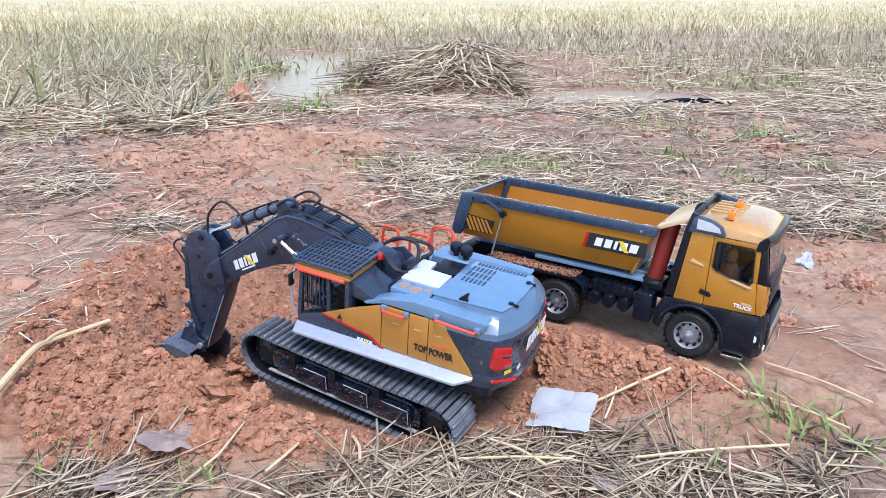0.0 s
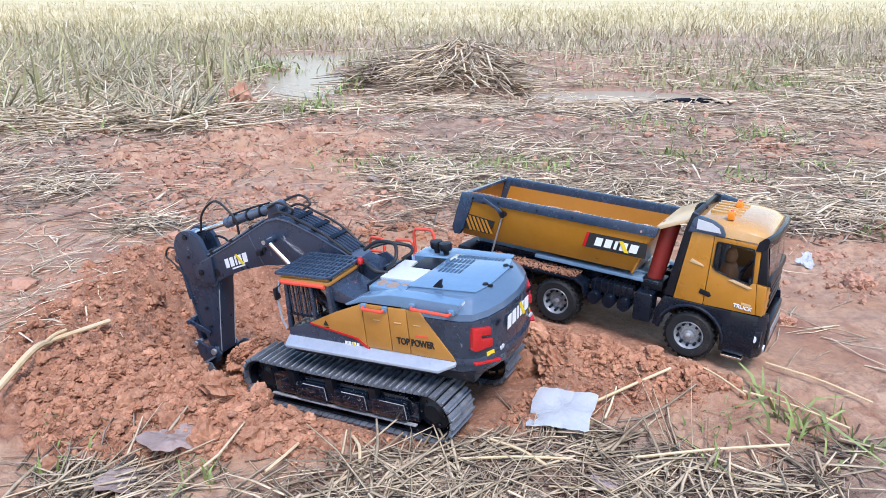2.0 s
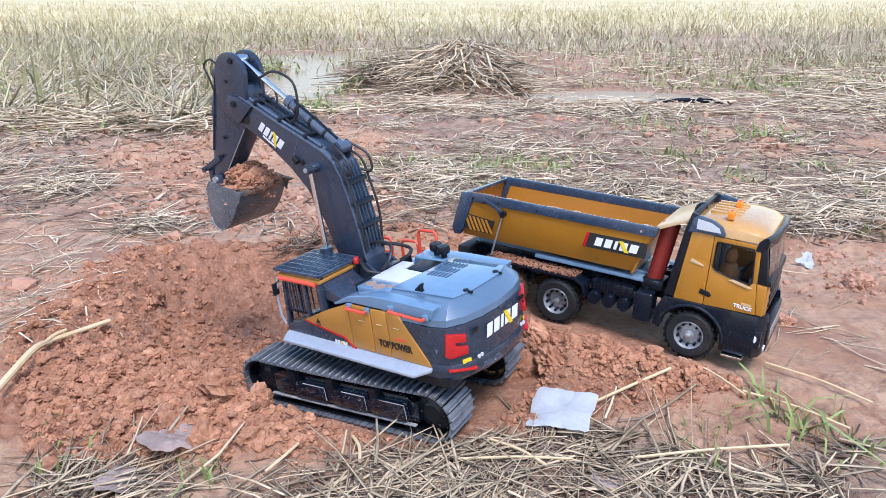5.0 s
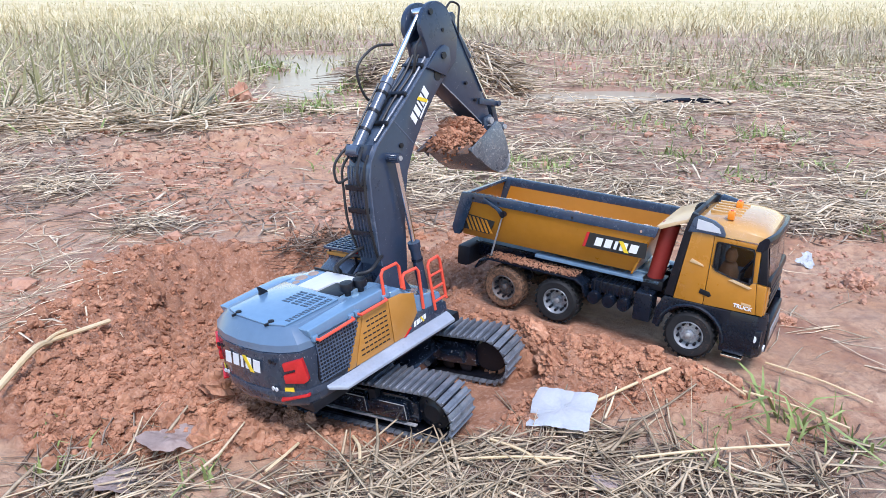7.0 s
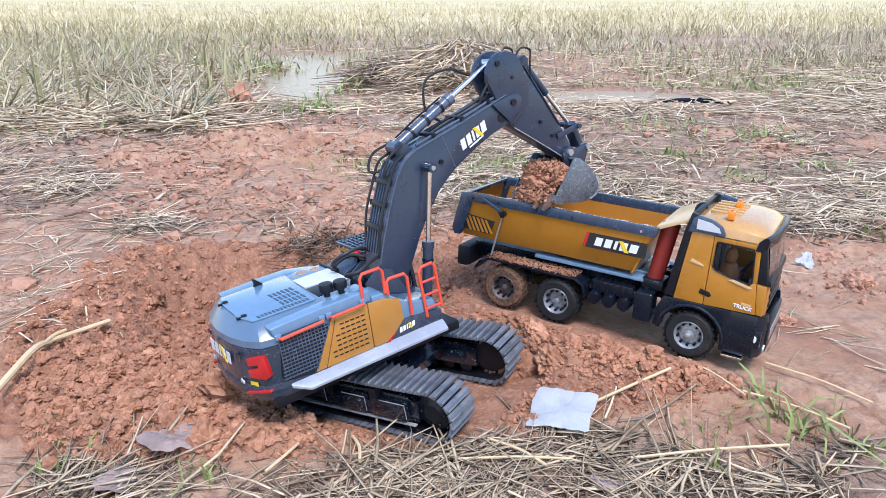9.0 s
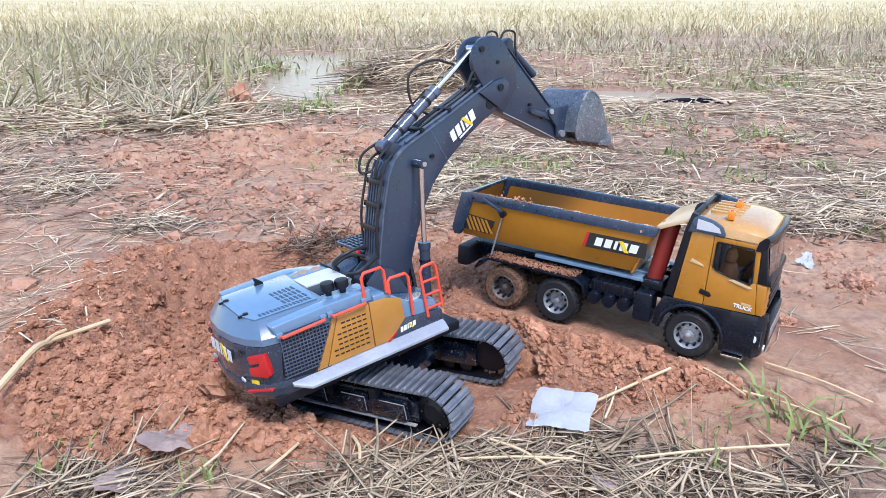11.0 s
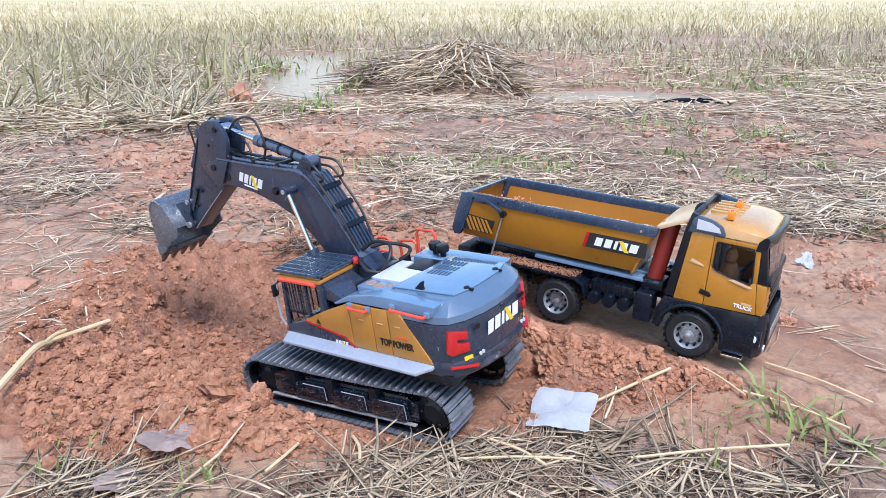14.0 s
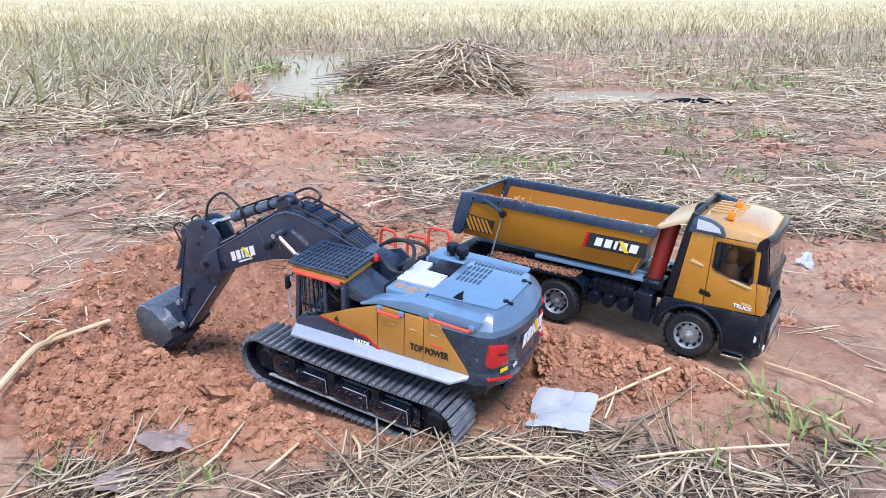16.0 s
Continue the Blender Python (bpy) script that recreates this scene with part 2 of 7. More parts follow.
def ground_material():
    """Red laterite: fresh dug crumbs, pale trodden mud, wet patches and straw-grey field soil, by zones kept on the mesh."""
    m = bpy.data.materials.new("laterite_ground")
    m.use_nodes = True
    n, l = m.node_tree.nodes, m.node_tree.links
    b = n["Principled BSDF"]
    tc = n.new("ShaderNodeTexCoord")

    def tex(s, d=6.0, r=0.62):
        t = n.new("ShaderNodeTexNoise")
        t.inputs["Scale"].default_value, t.inputs["Detail"].default_value, t.inputs["Roughness"].default_value = s, d, r
        l.new(tc.outputs["Object"], t.inputs["Vector"])
        return t.outputs["Fac"]

    def rng(src, a, z, lo=0.0, hi=1.0):
        r = n.new("ShaderNodeMapRange")
        for k, v in (("From Min", a), ("From Max", z), ("To Min", lo), ("To Max", hi)):
            r.inputs[k].default_value = v
        l.new(src, r.inputs["Value"])
        return r.outputs["Result"]

    def mix(f, a, z):
        x = n.new("ShaderNodeMix")
        x.data_type = "RGBA"
        l.new(f, x.inputs["Factor"])
        for sock, val in ((x.inputs["A"], a), (x.inputs["B"], z)):
            if isinstance(val, tuple):
                sock.default_value = (*val, 1)
            else:
                l.new(val, sock)
        return x.outputs["Result"]

    def zone(name):
        a = n.new("ShaderNodeAttribute")
        a.attribute_name = name
        return a.outputs["Fac"]

    mud = mix(rng(tex(5.0), 0.35, 0.68), (0.49, 0.265, 0.150), (0.67, 0.450, 0.304))
    mud = mix(rng(tex(2.6, 9.0, 0.72), 0.50, 0.60), mud, (0.40, 0.195, 0.115))
    mud = mix(rng(tex(55.0), 0.45, 0.75), mud, (0.33, 0.175, 0.115))
    dug = mix(rng(tex(34.0), 0.3, 0.7), (0.275, 0.113, 0.058), (0.52, 0.262, 0.154))
    dug = mix(rng(tex(160.0), 0.5, 0.75), dug, (0.58, 0.365, 0.265))
    field = mix(rng(tex(1.3), 0.35, 0.65), (0.37, 0.235, 0.165), (0.50, 0.37, 0.28))
    field = mix(rng(tex(24.0), 0.4, 0.7), field, (0.24, 0.14, 0.09))
    # far ground is painted paler to stand for the sun on it
    far = mix(rng(tex(0.35), 0.35, 0.65), (0.50, 0.43, 0.24), (0.70, 0.60, 0.40))
    col = mix(zone("dug"), mud, dug)
    col = mix(zone("field"), col, field)
    col = mix(zone("far"), col, far)
    wet = n.new("ShaderNodeMath")
    wet.operation = "MULTIPLY"
    l.new(zone("wet"), wet.inputs[0])
    l.new(rng(tex(9.0), 0.42, 0.60), wet.inputs[1])
    col = mix(rng(wet.outputs[0], 0.0, 1.0, 0.0, 0.35), col, (0.26, 0.14, 0.095))
    l.new(rng(zone("far"), 0.0, 1.0, 0.5, 0.05), b.inputs["Specular IOR Level"])
    l.new(col, b.inputs["Base Color"])
    l.new(rng(wet.outputs[0], 0.0, 1.0, 0.9, 0.28), b.inputs["Roughness"])
    hgt = n.new("ShaderNodeMath")
    hgt.operation = "ADD"
    l.new(tex(70.0, 8.0, 0.7), hgt.inputs[0])
    l.new(tex(300.0, 4.0, 0.7), hgt.inputs[1])
    bp = n.new("ShaderNodeBump")
    bp.inputs["Strength"].default_value, bp.inputs["Distance"].default_value = 0.9, 0.006
    l.new(hgt.outputs[0], bp.inputs["Height"])
    l.new(bp.outputs["Normal"], b.inputs["Normal"])
    return m


def water_material():
    m = bpy.data.materials.new("muddy_water")
    m.use_nodes = True
    n, l = m.node_tree.nodes, m.node_tree.links
    b = n["Principled BSDF"]
    b.inputs["IOR"].default_value = 1.07
    b.inputs["Base Color"].default_value = (0.38, 0.31, 0.23, 1)
    b.inputs["Roughness"].default_value = 0.17
    t = n.new("ShaderNodeTexNoise")
    t.inputs["Scale"].default_value = 9
    t.inputs["Detail"].default_value = 3
    bp = n.new("ShaderNodeBump")
    bp.inputs["Strength"].default_value, bp.inputs["Distance"].default_value = 0.35, 0.03
    l.new(t.outputs["Fac"], bp.inputs["Height"])
    l.new(bp.outputs["Normal"], b.inputs["Normal"])
    return m


M_GROUND = ground_material()
M_WATER = water_material()

# ---- mesh helpers ----
def part(name, bm, mat, parent=None, label="", smooth=35):
    """Links a bmesh as one mesh object under a thing or part."""
    me = bpy.data.meshes.new(name)
    bmesh.ops.recalc_face_normals(bm, faces=bm.faces)
    if smooth:
        for f in bm.faces:
            f.smooth = True
    bm.to_mesh(me)
    bm.free()
    if smooth:
        me.set_sharp_from_angle(angle=radians(smooth))
    me.materials.append(mat)
    ob = new(name, me)
    ob.parent = parent
    if label:
        tagged(ob, label)
    return ob


def thing(name, label, category, group="", m=None):
    ob = new(name)
    ob.empty_display_size = 0.05
    if m is not None:
        ob.matrix_basis = m
    return tagged(ob, label, category, group)


def bevelled(bm, w, seg=2):
    if w > 0:
        edges = [e for e in bm.edges if len(e.link_faces) == 2 and e.calc_face_angle(0) > 0.6]
        bmesh.ops.bevel(bm, geom=edges, offset=w, segments=seg, affect="EDGES", profile=0.6, clamp_overlap=True)
    return bm


def join(*bms):
    out = bms[0]
    for b in bms[1:]:
        me = bpy.data.meshes.new("tmp")
        b.to_mesh(me)
        b.free()
        out.from_mesh(me)
        bpy.data.meshes.remove(me)
    return out


def box(x0, x1, y0, y1, z0, z1, bev=0.001, seg=2):
    bm = bmesh.new()
    bmesh.ops.create_cube(bm, size=1)
    bmesh.ops.scale(bm, verts=bm.verts, vec=(x1 - x0, y1 - y0, z1 - z0))
    bmesh.ops.translate(bm, verts=bm.verts, vec=((x0 + x1) / 2, (y0 + y1) / 2, (z0 + z1) / 2))
    return bevelled(bm, bev, seg)


def prism(outline, y0, y1, bev=0.001, seg=2):
    """An outline in x, z drawn out along y."""
    bm = bmesh.new()
    a = [bm.verts.new((x, y0, z)) for x, z in outline]
    b = [bm.verts.new((x, y1, z)) for x, z in outline]
    bm.faces.new(a)
    bm.faces.new(b[::-1])
    for i in range(len(a)):
        j = (i + 1) % len(a)
        bm.faces.new((a[j], a[i], b[i], b[j]))
    bmesh.ops.recalc_face_normals(bm, faces=bm.faces)
    return bevelled(bm, bev, seg)


def slab(outline, z0, z1, bev=0.001, seg=2):
    """An outline in x, y drawn out along z."""
    bm = prism([(x, y) for x, y in outline], z0, z1, bev, seg)
    for v in bm.verts:
        v.co = Vector((v.co.x, v.co.z, v.co.y))
    bmesh.ops.reverse_faces(bm, faces=bm.faces)
    return bm


def loft(rings, cap=True):
    """Closed rings of equal length, joined one to the next."""
    bm = bmesh.new()
    vs = [[bm.verts.new(p) for p in r] for r in rings]
    for a, b in zip(vs, vs[1:]):
        for i in range(len(a)):
            j = (i + 1) % len(a)
            bm.faces.new((a[i], a[j], b[j], b[i]))
    if cap:
        bm.faces.new(vs[0][::-1])
        bm.faces.new(vs[-1])
    bmesh.ops.recalc_face_normals(bm, faces=bm.faces)
    return bm


def rod(p0, p1, r0, r1=None, seg=14):
    p0, p1 = Vector(p0), Vector(p1)
    d = p1 - p0
    bm = bmesh.new()
    bmesh.ops.create_cone(bm, cap_ends=True, segments=seg, radius1=r0, radius2=r0 if r1 is None else r1, depth=d.length)
    bmesh.ops.transform(bm, matrix=Matrix.Translation((p0 + p1) / 2) @ d.to_track_quat("Z", "Y").to_matrix().to_4x4(), verts=bm.verts)
    return bm


def lathe(profile, seg=28, axis="y", cap=True):
    """(radius, along) pairs turned round an axis."""
    rings = []
    for r, a in profile:
        ring = []
        for k in range(seg):
            t = 2 * math.pi * k / seg
            c, s = r * math.cos(t), r * math.sin(t)
            ring.append({"y": (c, a, s), "z": (c, s, a), "x": (a, c, s)}[axis])
        rings.append(ring)
    return loft(rings, cap)


def curve_points(pts, n=8):
    """A smooth line through a few points."""
    p = [Vector(q) for q in pts]
    p = [2 * p[0] - p[1], *p, 2 * p[-1] - p[-2]]
    out = []
    for i in range(1, len(p) - 2):
        for k in range(n):
            t = k / n
            a, b, c, d = p[i - 1:i + 3]
            out.append(0.5 * (2 * b + (c - a) * t + (2 * a - 5 * b + 4 * c - d) * t * t + (3 * b - 3 * c + d - a) * t ** 3))
    out.append(p[-2])
    return out


def tube(pts, r, seg=8, smooth_n=0):
    pts = curve_points(pts, smooth_n) if smooth_n else [Vector(q) for q in pts]
    rings, up = [], Vector((0.13, 0.41, 0.9)).normalized()
    for i, q in enumerate(pts):
        d = (pts[min(i + 1, len(pts) - 1)] - pts[max(i - 1, 0)]).normalized()
        side = d.cross(up).normalized()
        up = side.cross(d).normalized()
        rings.append([q + r * (math.cos(a) * side + math.sin(a) * up) for a in [2 * math.pi * k / seg for k in range(seg)]])
    return loft(rings)


def shifted(bm, m):
    bmesh.ops.transform(bm, matrix=m, verts=bm.verts)
    return bm


def mirrored(bm):
    for v in bm.verts:
        v.co.y = -v.co.y
    bmesh.ops.reverse_faces(bm, faces=bm.faces)
    return bm


def sheet_object(name, verts, faces, mat, smooth=True):
    me = bpy.data.meshes.new(name)
    me.vertices.add(len(verts))
    me.vertices.foreach_set("co", np.asarray(verts, np.float32).ravel())
    faces = np.asarray(faces, np.int32)
    k = faces.shape[1]
    me.loops.add(faces.size)
    me.loops.foreach_set("vertex_index", faces.ravel())
    me.polygons.add(len(faces))
    me.polygons.foreach_set("loop_start", np.arange(0, faces.size, k, dtype=np.int32))
    me.polygons.foreach_set("use_smooth", np.full(len(faces), smooth))
    me.update(calc_edges=True)
    me.validate()
    me.materials.append(mat)
    return new(name, me)


def lettering(name, text, size, mat, parent, m, depth=0.0006):
    cu = bpy.data.curves.new(name, "FONT")
    cu.body, cu.size, cu.extrude, cu.align_x, cu.align_y = text, size, depth, "CENTER", "CENTER"
    cu.offset = 0.025 * size
    tmp = new("tmp_text", cu)
    me = bpy.data.meshes.new_from_object(tmp.evaluated_get(bpy.context.evaluated_depsgraph_get()))
    bpy.data.objects.remove(tmp)
    me.materials.clear()
    me.materials.append(mat)
    ob = new(name, me)
    ob.parent = parent
    ob.matrix_basis = m
    return ob


# ---- ground ----
def value_noise(x, y, seed):
    xi, yi = np.floor(x).astype(np.int64), np.floor(y).astype(np.int64)
    fx, fy = x - xi, y - yi
    fx, fy = fx * fx * fx * (fx * (fx * 6 - 15) + 10), fy * fy * fy * (fy * (fy * 6 - 15) + 10)

    def h(a, b):
        k = (a * 374761393 + b * 668265263 + seed * 144665) & 0xFFFFFFFF
        k = ((k ^ (k >> 13)) * 1274126177) & 0xFFFFFFFF
        return ((k ^ (k >> 16)) & 0xFFFF) / 65535.0

    return (h(xi, yi) * (1 - fx) + h(xi + 1, yi) * fx) * (1 - fy) + (h(xi, yi + 1) * (1 - fx) + h(xi + 1, yi + 1) * fx) * fy


def fbm(x, y, scale, seed, octaves=4, gain=0.5):
    out, amp, tot = 0.0, 1.0, 0.0
    c, s = math.cos(0.6), math.sin(0.6)
    for k in range(octaves):
        out = out + amp * (value_noise(x * scale, y * scale, seed + k) - 0.5)
        tot += amp
        x, y = c * x - s * y + 3.1, s * x + c * y - 1.7
        scale, amp = scale * 2.03, amp * gain
    return out / tot


def step(a, b, v):
    t = np.clip((v - a) / (b - a), 0, 1)
    return t * t * (3 - 2 * t)


def lumpy(x, y, cell, seed, fill=0.8):
    """Rounded lumps packed in cells: 0 between them, up to about 0.5 on top, in cell widths."""
    gx, gy = np.floor(x / cell).astype(np.int64), np.floor(y / cell).astype(np.int64)
    out = np.zeros_like(x)

    def h(a, b, k):
        v = (a * 374761393 + b * 668265263 + (seed + k) * 974711) & 0xFFFFFFFF
        v = ((v ^ (v >> 13)) * 1274126177) & 0xFFFFFFFF
        return ((v ^ (v >> 16)) & 0xFFFF) / 65535.0
    for i in (-1, 0, 1):
        for j in (-1, 0, 1):
            a, b = gx + i, gy + j
            cx, cy = (a + h(a, b, 1)) * cell, (b + h(a, b, 2)) * cell
            r = cell * (0.25 + 0.45 * h(a, b, 3)) * (h(a, b, 4) < fill)
            q = r * r - (x - cx) ** 2 - (y - cy) ** 2
            out = np.maximum(out, np.sqrt(np.maximum(q, 0)) * (0.6 + 0.5 * h(a, b, 5)))
    return out


def mound(x, y, cx, cy, rx, ry, turn=0.0, power=1.0):
    c, s = math.cos(radians(turn)), math.sin(radians(turn))
    u, w = ((x - cx) * c + (y - cy) * s) / rx, (-(x - cx) * s + (y - cy) * c) / ry
    return np.exp(-((u * u + w * w) ** power))


# the excavator stands on a slope that falls towards its pit
SCALE = 1.04
BASE_AT = Vector((-0.0882, 1.0276, -0.0211))
BASE_TURN = Matrix(((0.99232, -0.04027, -0.11693), (0.04022, 0.99919, -0.00276), (0.11695, -0.00196, 0.99314)))
HEADING = 147.0
TRUCK_AT = Matrix.Translation((0.4223, 1.1045, 0.0321)) @ pose(0, 0, 0, -1.56, 2.08, -31.6)


def zones(x, y):
    """How far each place is dug over, straw-grown, far or wet."""
    n1 = fbm(x, y, 5.0, 11) * 2
    dug = np.clip(1.25 * mound(x, y, -0.38, 1.27, 0.37, 0.40, 0, 1.6) + 1.1 * mound(x, y, -0.39, 0.98, 0.26, 0.15, -10, 1.7)
                  + 1.1 * mound(x, y, 0.17, 1.09, 0.27, 0.105, -28, 1.5) + mound(x, y, 0.08, 1.38, 0.22, 0.2, 0, 1.4) + 1.2 * mound(x, y, -0.42, 1.52, 0.24, 0.17, 0, 2.0)
                  + 0.8 * mound(x, y, 0.0, 1.0, 0.28, 0.2, 0, 1.5), 0, 1)
    dug = step(0.43, 0.57, dug + 0.45 * n1 + 0.25 * fbm(x, y, 22.0, 13))
    far = step(8.5, 15.0, y + 4 * fbm(x, y, 0.3, 5))
    bare = np.clip(mound(x, y, 1.05, 6.2, 0.75, 1.5, 0, 1.3) + 0.8 * mound(x, y, 2.9, 8.2, 0.9, 0.9, 0, 1.3), 0, 1)
    u = x / np.maximum(np.abs(y), 0.3)
    n2 = fbm(x, y, 1.7, 21) * 2
    left_bank = step(-0.40, -0.47, u + 0.16 * n2) * step(1.85, 2.15, y + 0.3 * n1)
    right_field = step(-0.12, 0.03, u + 0.20 * n2) * step(1.75, 2.1, y + 0.4 * n1) * (1 - 0.9 * step(0.36, 0.46, u + 0.12 * n2) * step(2.45, 2.9, y + 0.4 * n1))
    behind = step(3.5, 4.0, y + 0.25 * np.abs(x) + 0.9 * n2)
    field = np.maximum(np.maximum(left_bank, right_field), behind)
    field = np.maximum(field, 0.85 * step(0.30, 0.55, 1 - step(0.78, 0.96, y + 0.18 * n1)) * step(-0.35, 0.05, x + 0.2 * n1))
    field = field * (1 - 0.5 * bare) * (1 - dug)
    around = np.clip(step(0.05, 0.9, np.abs(x) - 0.72 * np.maximum(y, 0.7)) + step(0.55, 0.1, y), 0, 1)
    field = field * (1 - around) + 0.5 * around
    wet = np.clip(mound(x, y, -0.62, 2.0, 0.75, 0.55, 0, 1.4) + 0.6 * mound(x, y, 0.7, 1.2, 0.5, 0.35, 0, 1.5) + 0.9 * bare + 0.6 * mound(x, y, -0.9, 1.2, 0.3, 0.5), 0, 1) * (1 - dug)
    return dug, field, far, wet


PUDDLES = ((-0.95, 5.4, 0.36, 1.1, 8), (1.08, 4.52, 0.66, 0.34, -4), (-2.0, 4.55, 0.62, 0.42, 0), (-1.30, 7.2, 0.55, 1.0, 4))
WATER_Z = -0.016


def red_band(x, y):
    """Where the mud is broken up into clods, between the pit and the puddles."""
    v = x / np.maximum(np.abs(y), 0.3)
    return step(-0.50, -0.42, v) * (1 - step(-0.10, -0.02, v)) * step(1.75, 1.95, y) * (1 - step(3.4, 3.9, y)) * step(-0.03, 0.07, fbm(x, y, 3.0, 62) + 0.03)


def height(x, y):
    dug, field, far, wet = zones(x, y)
    rough = 1 - step(1.5, 4.0, y)
    h = 0.012 * fbm(x, y, 2.2, 31) + 0.10 * fbm(x, y, 0.35, 33) * step(6, 12, y) + 0.03 * step(3.0, 5.0, y)
    h = h + 0.016 * fbm(x, y, 11.0, 37, 5, 0.55) * (1 - dug) * (1 - 0.65 * wet) * (0.4 + 0.6 * step(1.5, 2.2, y))
    h = h + 0.05 * np.maximum(0, fbm(x, y, 6.0, 39, 4)) * step(1.9, 2.4, y) * (1 - wet)
    h = h + 0.055 * fbm(x, 1.6 * y, 3.2, 35, 5, 0.62) * step(3.6, 4.4, y) * (1 - step(9.0, 13.0, y))
    # the dug pit, its far wall and the spoil round it
    pit = step(0.18, 0.74, mound(x, y, -0.35, 1.355, 0.26, 0.30, 0, 1.35) + 0.22 * fbm(x, y, 9.0, 41))
    h = h + 0.024 * mound(x, y, -0.68, 1.45, 0.12, 0.22, 15) + 0.014 * mound(x, y, -0.56, 1.10, 0.22, 0.14, 20) + 0.014 * mound(x, y, -0.43, 0.97, 0.26, 0.11, -10)
    h = h + 0.030 * mound(x, y, -0.12, 1.74, 0.22, 0.10, -15) + 0.035 * mound(x, y, 0.06, 1.50, 0.10, 0.18)
    h = h + 0.038 * mound(x, y, 0.17, 1.04, 0.18, 0.065, -24) + 0.018 * mound(x, y, 0.36, 0.985, 0.14, 0.05, -12) + 0.040 * mound(x, y, 0.10, 1.16, 0.09, 0.12, 0)
    h = h + 0.012 * mound(x, y, 0.35, 1.2, 0.5, 0.35, -38, 1.5)
    h = h - 0.100 * pit
    # crumbs and clods, finest where freshly dug
    wx, wy = x + 0.012 * fbm(x, y, 45.0, 52), y + 0.012 * fbm(x, y, 45.0, 53)
    smooth_wall = mound(x, y, -0.22, 1.56, 0.06, 0.05)
    lumps = 0.70 * lumpy(wx, wy, 0.040, 3, 0.6) + 1.0 * lumpy(wx, wy, 0.021, 4, 0.8) + 0.75 * lumpy(wx, wy, 0.0105, 5, 0.85)
    h = h + dug * rough * (1 - 0.6 * smooth_wall) * (lumps + 0.018 * fbm(x, y, 15.0, 57, 5, 0.5) - 0.004)
    near_mud = (1 - dug) * (1 - step(2.4, 3.4, y))
    plates = np.abs(fbm(x, 1.3 * y, 7.0, 72, 5, 0.6))
    h = h + near_mud * (0.030 + 0.026 * step(0.45, 0.7, x)) * (plates - 0.10) * (0.35 + 0.65 * step(-0.10, 0.12, fbm(x, y, 2.6, 73)))
    h = h + near_mud * (0.35 * lumpy(wx, wy, 0.022, 6, 0.25) * step(0.0, 0.2, fbm(x, y, 4.0, 59)) + 0.35 * lumpy(wx, wy, 0.011, 8, 0.3) * step(0.0, 0.15, fbm(x, y, 6.0, 60)))
    mid = step(1.72, 2.0, y) * (1 - step(3.4, 4.0, y)) * (1 - 0.6 * wet) * np.maximum(red_band(x, y), 0.5 * step(0.02, 0.14, fbm(x, y, 2.3, 63)))
    h = h + mid * (0.7 * lumpy(wx, wy, 0.055, 9, 0.6) + 0.7 * lumpy(wx, wy, 0.026, 10, 0.7) + 0.04 * fbm(x, y, 9.0, 64))
    crag = fbm(0.7 * x, 1.5 * y, 9.0, 68, 5, 0.68)
    h = h + 0.105 * crag * step(1.55, 1.85, y) * (1 - step(3.6, 4.1, y)) * (1 - 0.5 * zones(x, y)[1]) * (1 - dug) * (1 - 0.75 * wet) * (0.25 + 0.75 * step(-0.10, 0.06, fbm(x, y, 2.0, 69)))
    # wheel and track beds
    bx, by = x - BASE_AT.x, y - BASE_AT.y
    hc, hs = math.cos(radians(HEADING)), math.sin(radians(HEADING))
    u, w = bx * hc + by * hs, -bx * hs + by * hc
    bed = (1 - step(0.195, 0.250, np.abs(u))) * (1 - step(0.130, 0.185, np.abs(w)))
    lie = -0.0120 + 0.1178 * bx + 0.006 * fbm(x, y, 20.0, 61)
    h = h * (1 - bed) + lie * bed
    tc, ts = math.cos(radians(-31.6)), math.sin(radians(-31.6))
    tx, ty = (x - 0.4223) * tc + (y - 1.1045) * ts, -(x - 0.4223) * ts + (y - 1.1045) * tc
    road = step(-0.47, -0.37, tx) * (1 - step(0.05, 0.20, tx)) * (1 - step(0.092, 0.19, np.abs(ty)))
    h = h * (1 - road) + (0.0300 - 0.0363 * tx - 0.0272 * ty + 0.005 * fbm(x, y, 18.0, 67)) * road
    # level ground round the puddles, straw heap and mud heaps further out
    for cx, cy, rx, ry, turn in PUDDLES:
        h = h * (1 - 0.9 * np.clip(1.6 * mound(x, y, cx, cy - 0.12 * cy / 4, rx * 1.55, ry * 1.35 + 0.35, turn, 2.0), 0, 1))
    for cx, cy, rx, ry, turn in PUDDLES:
        h = h - 0.05 * step(0.30, 0.62, mound(x, y, cx, cy, rx, ry, turn, 1.4) + 0.65 * fbm(x, y, 3.0, 71))
    h = h + 0.26 * mound(x, y, 0.12, 4.62, 0.26, 0.26, 10, 1.3) + 0.13 * mound(x, y, -0.36, 4.85, 0.20, 0.22, 0, 1.3) + 0.09 * mound(x, y, 0.75, 6.4, 0.6, 0.6) + 0.10 * mound(x, y, 0.05, 6.3, 0.4, 0.3) + 0.03 * mound(x, y, -1.0, 3.74, 0.2, 0.14)
    return h


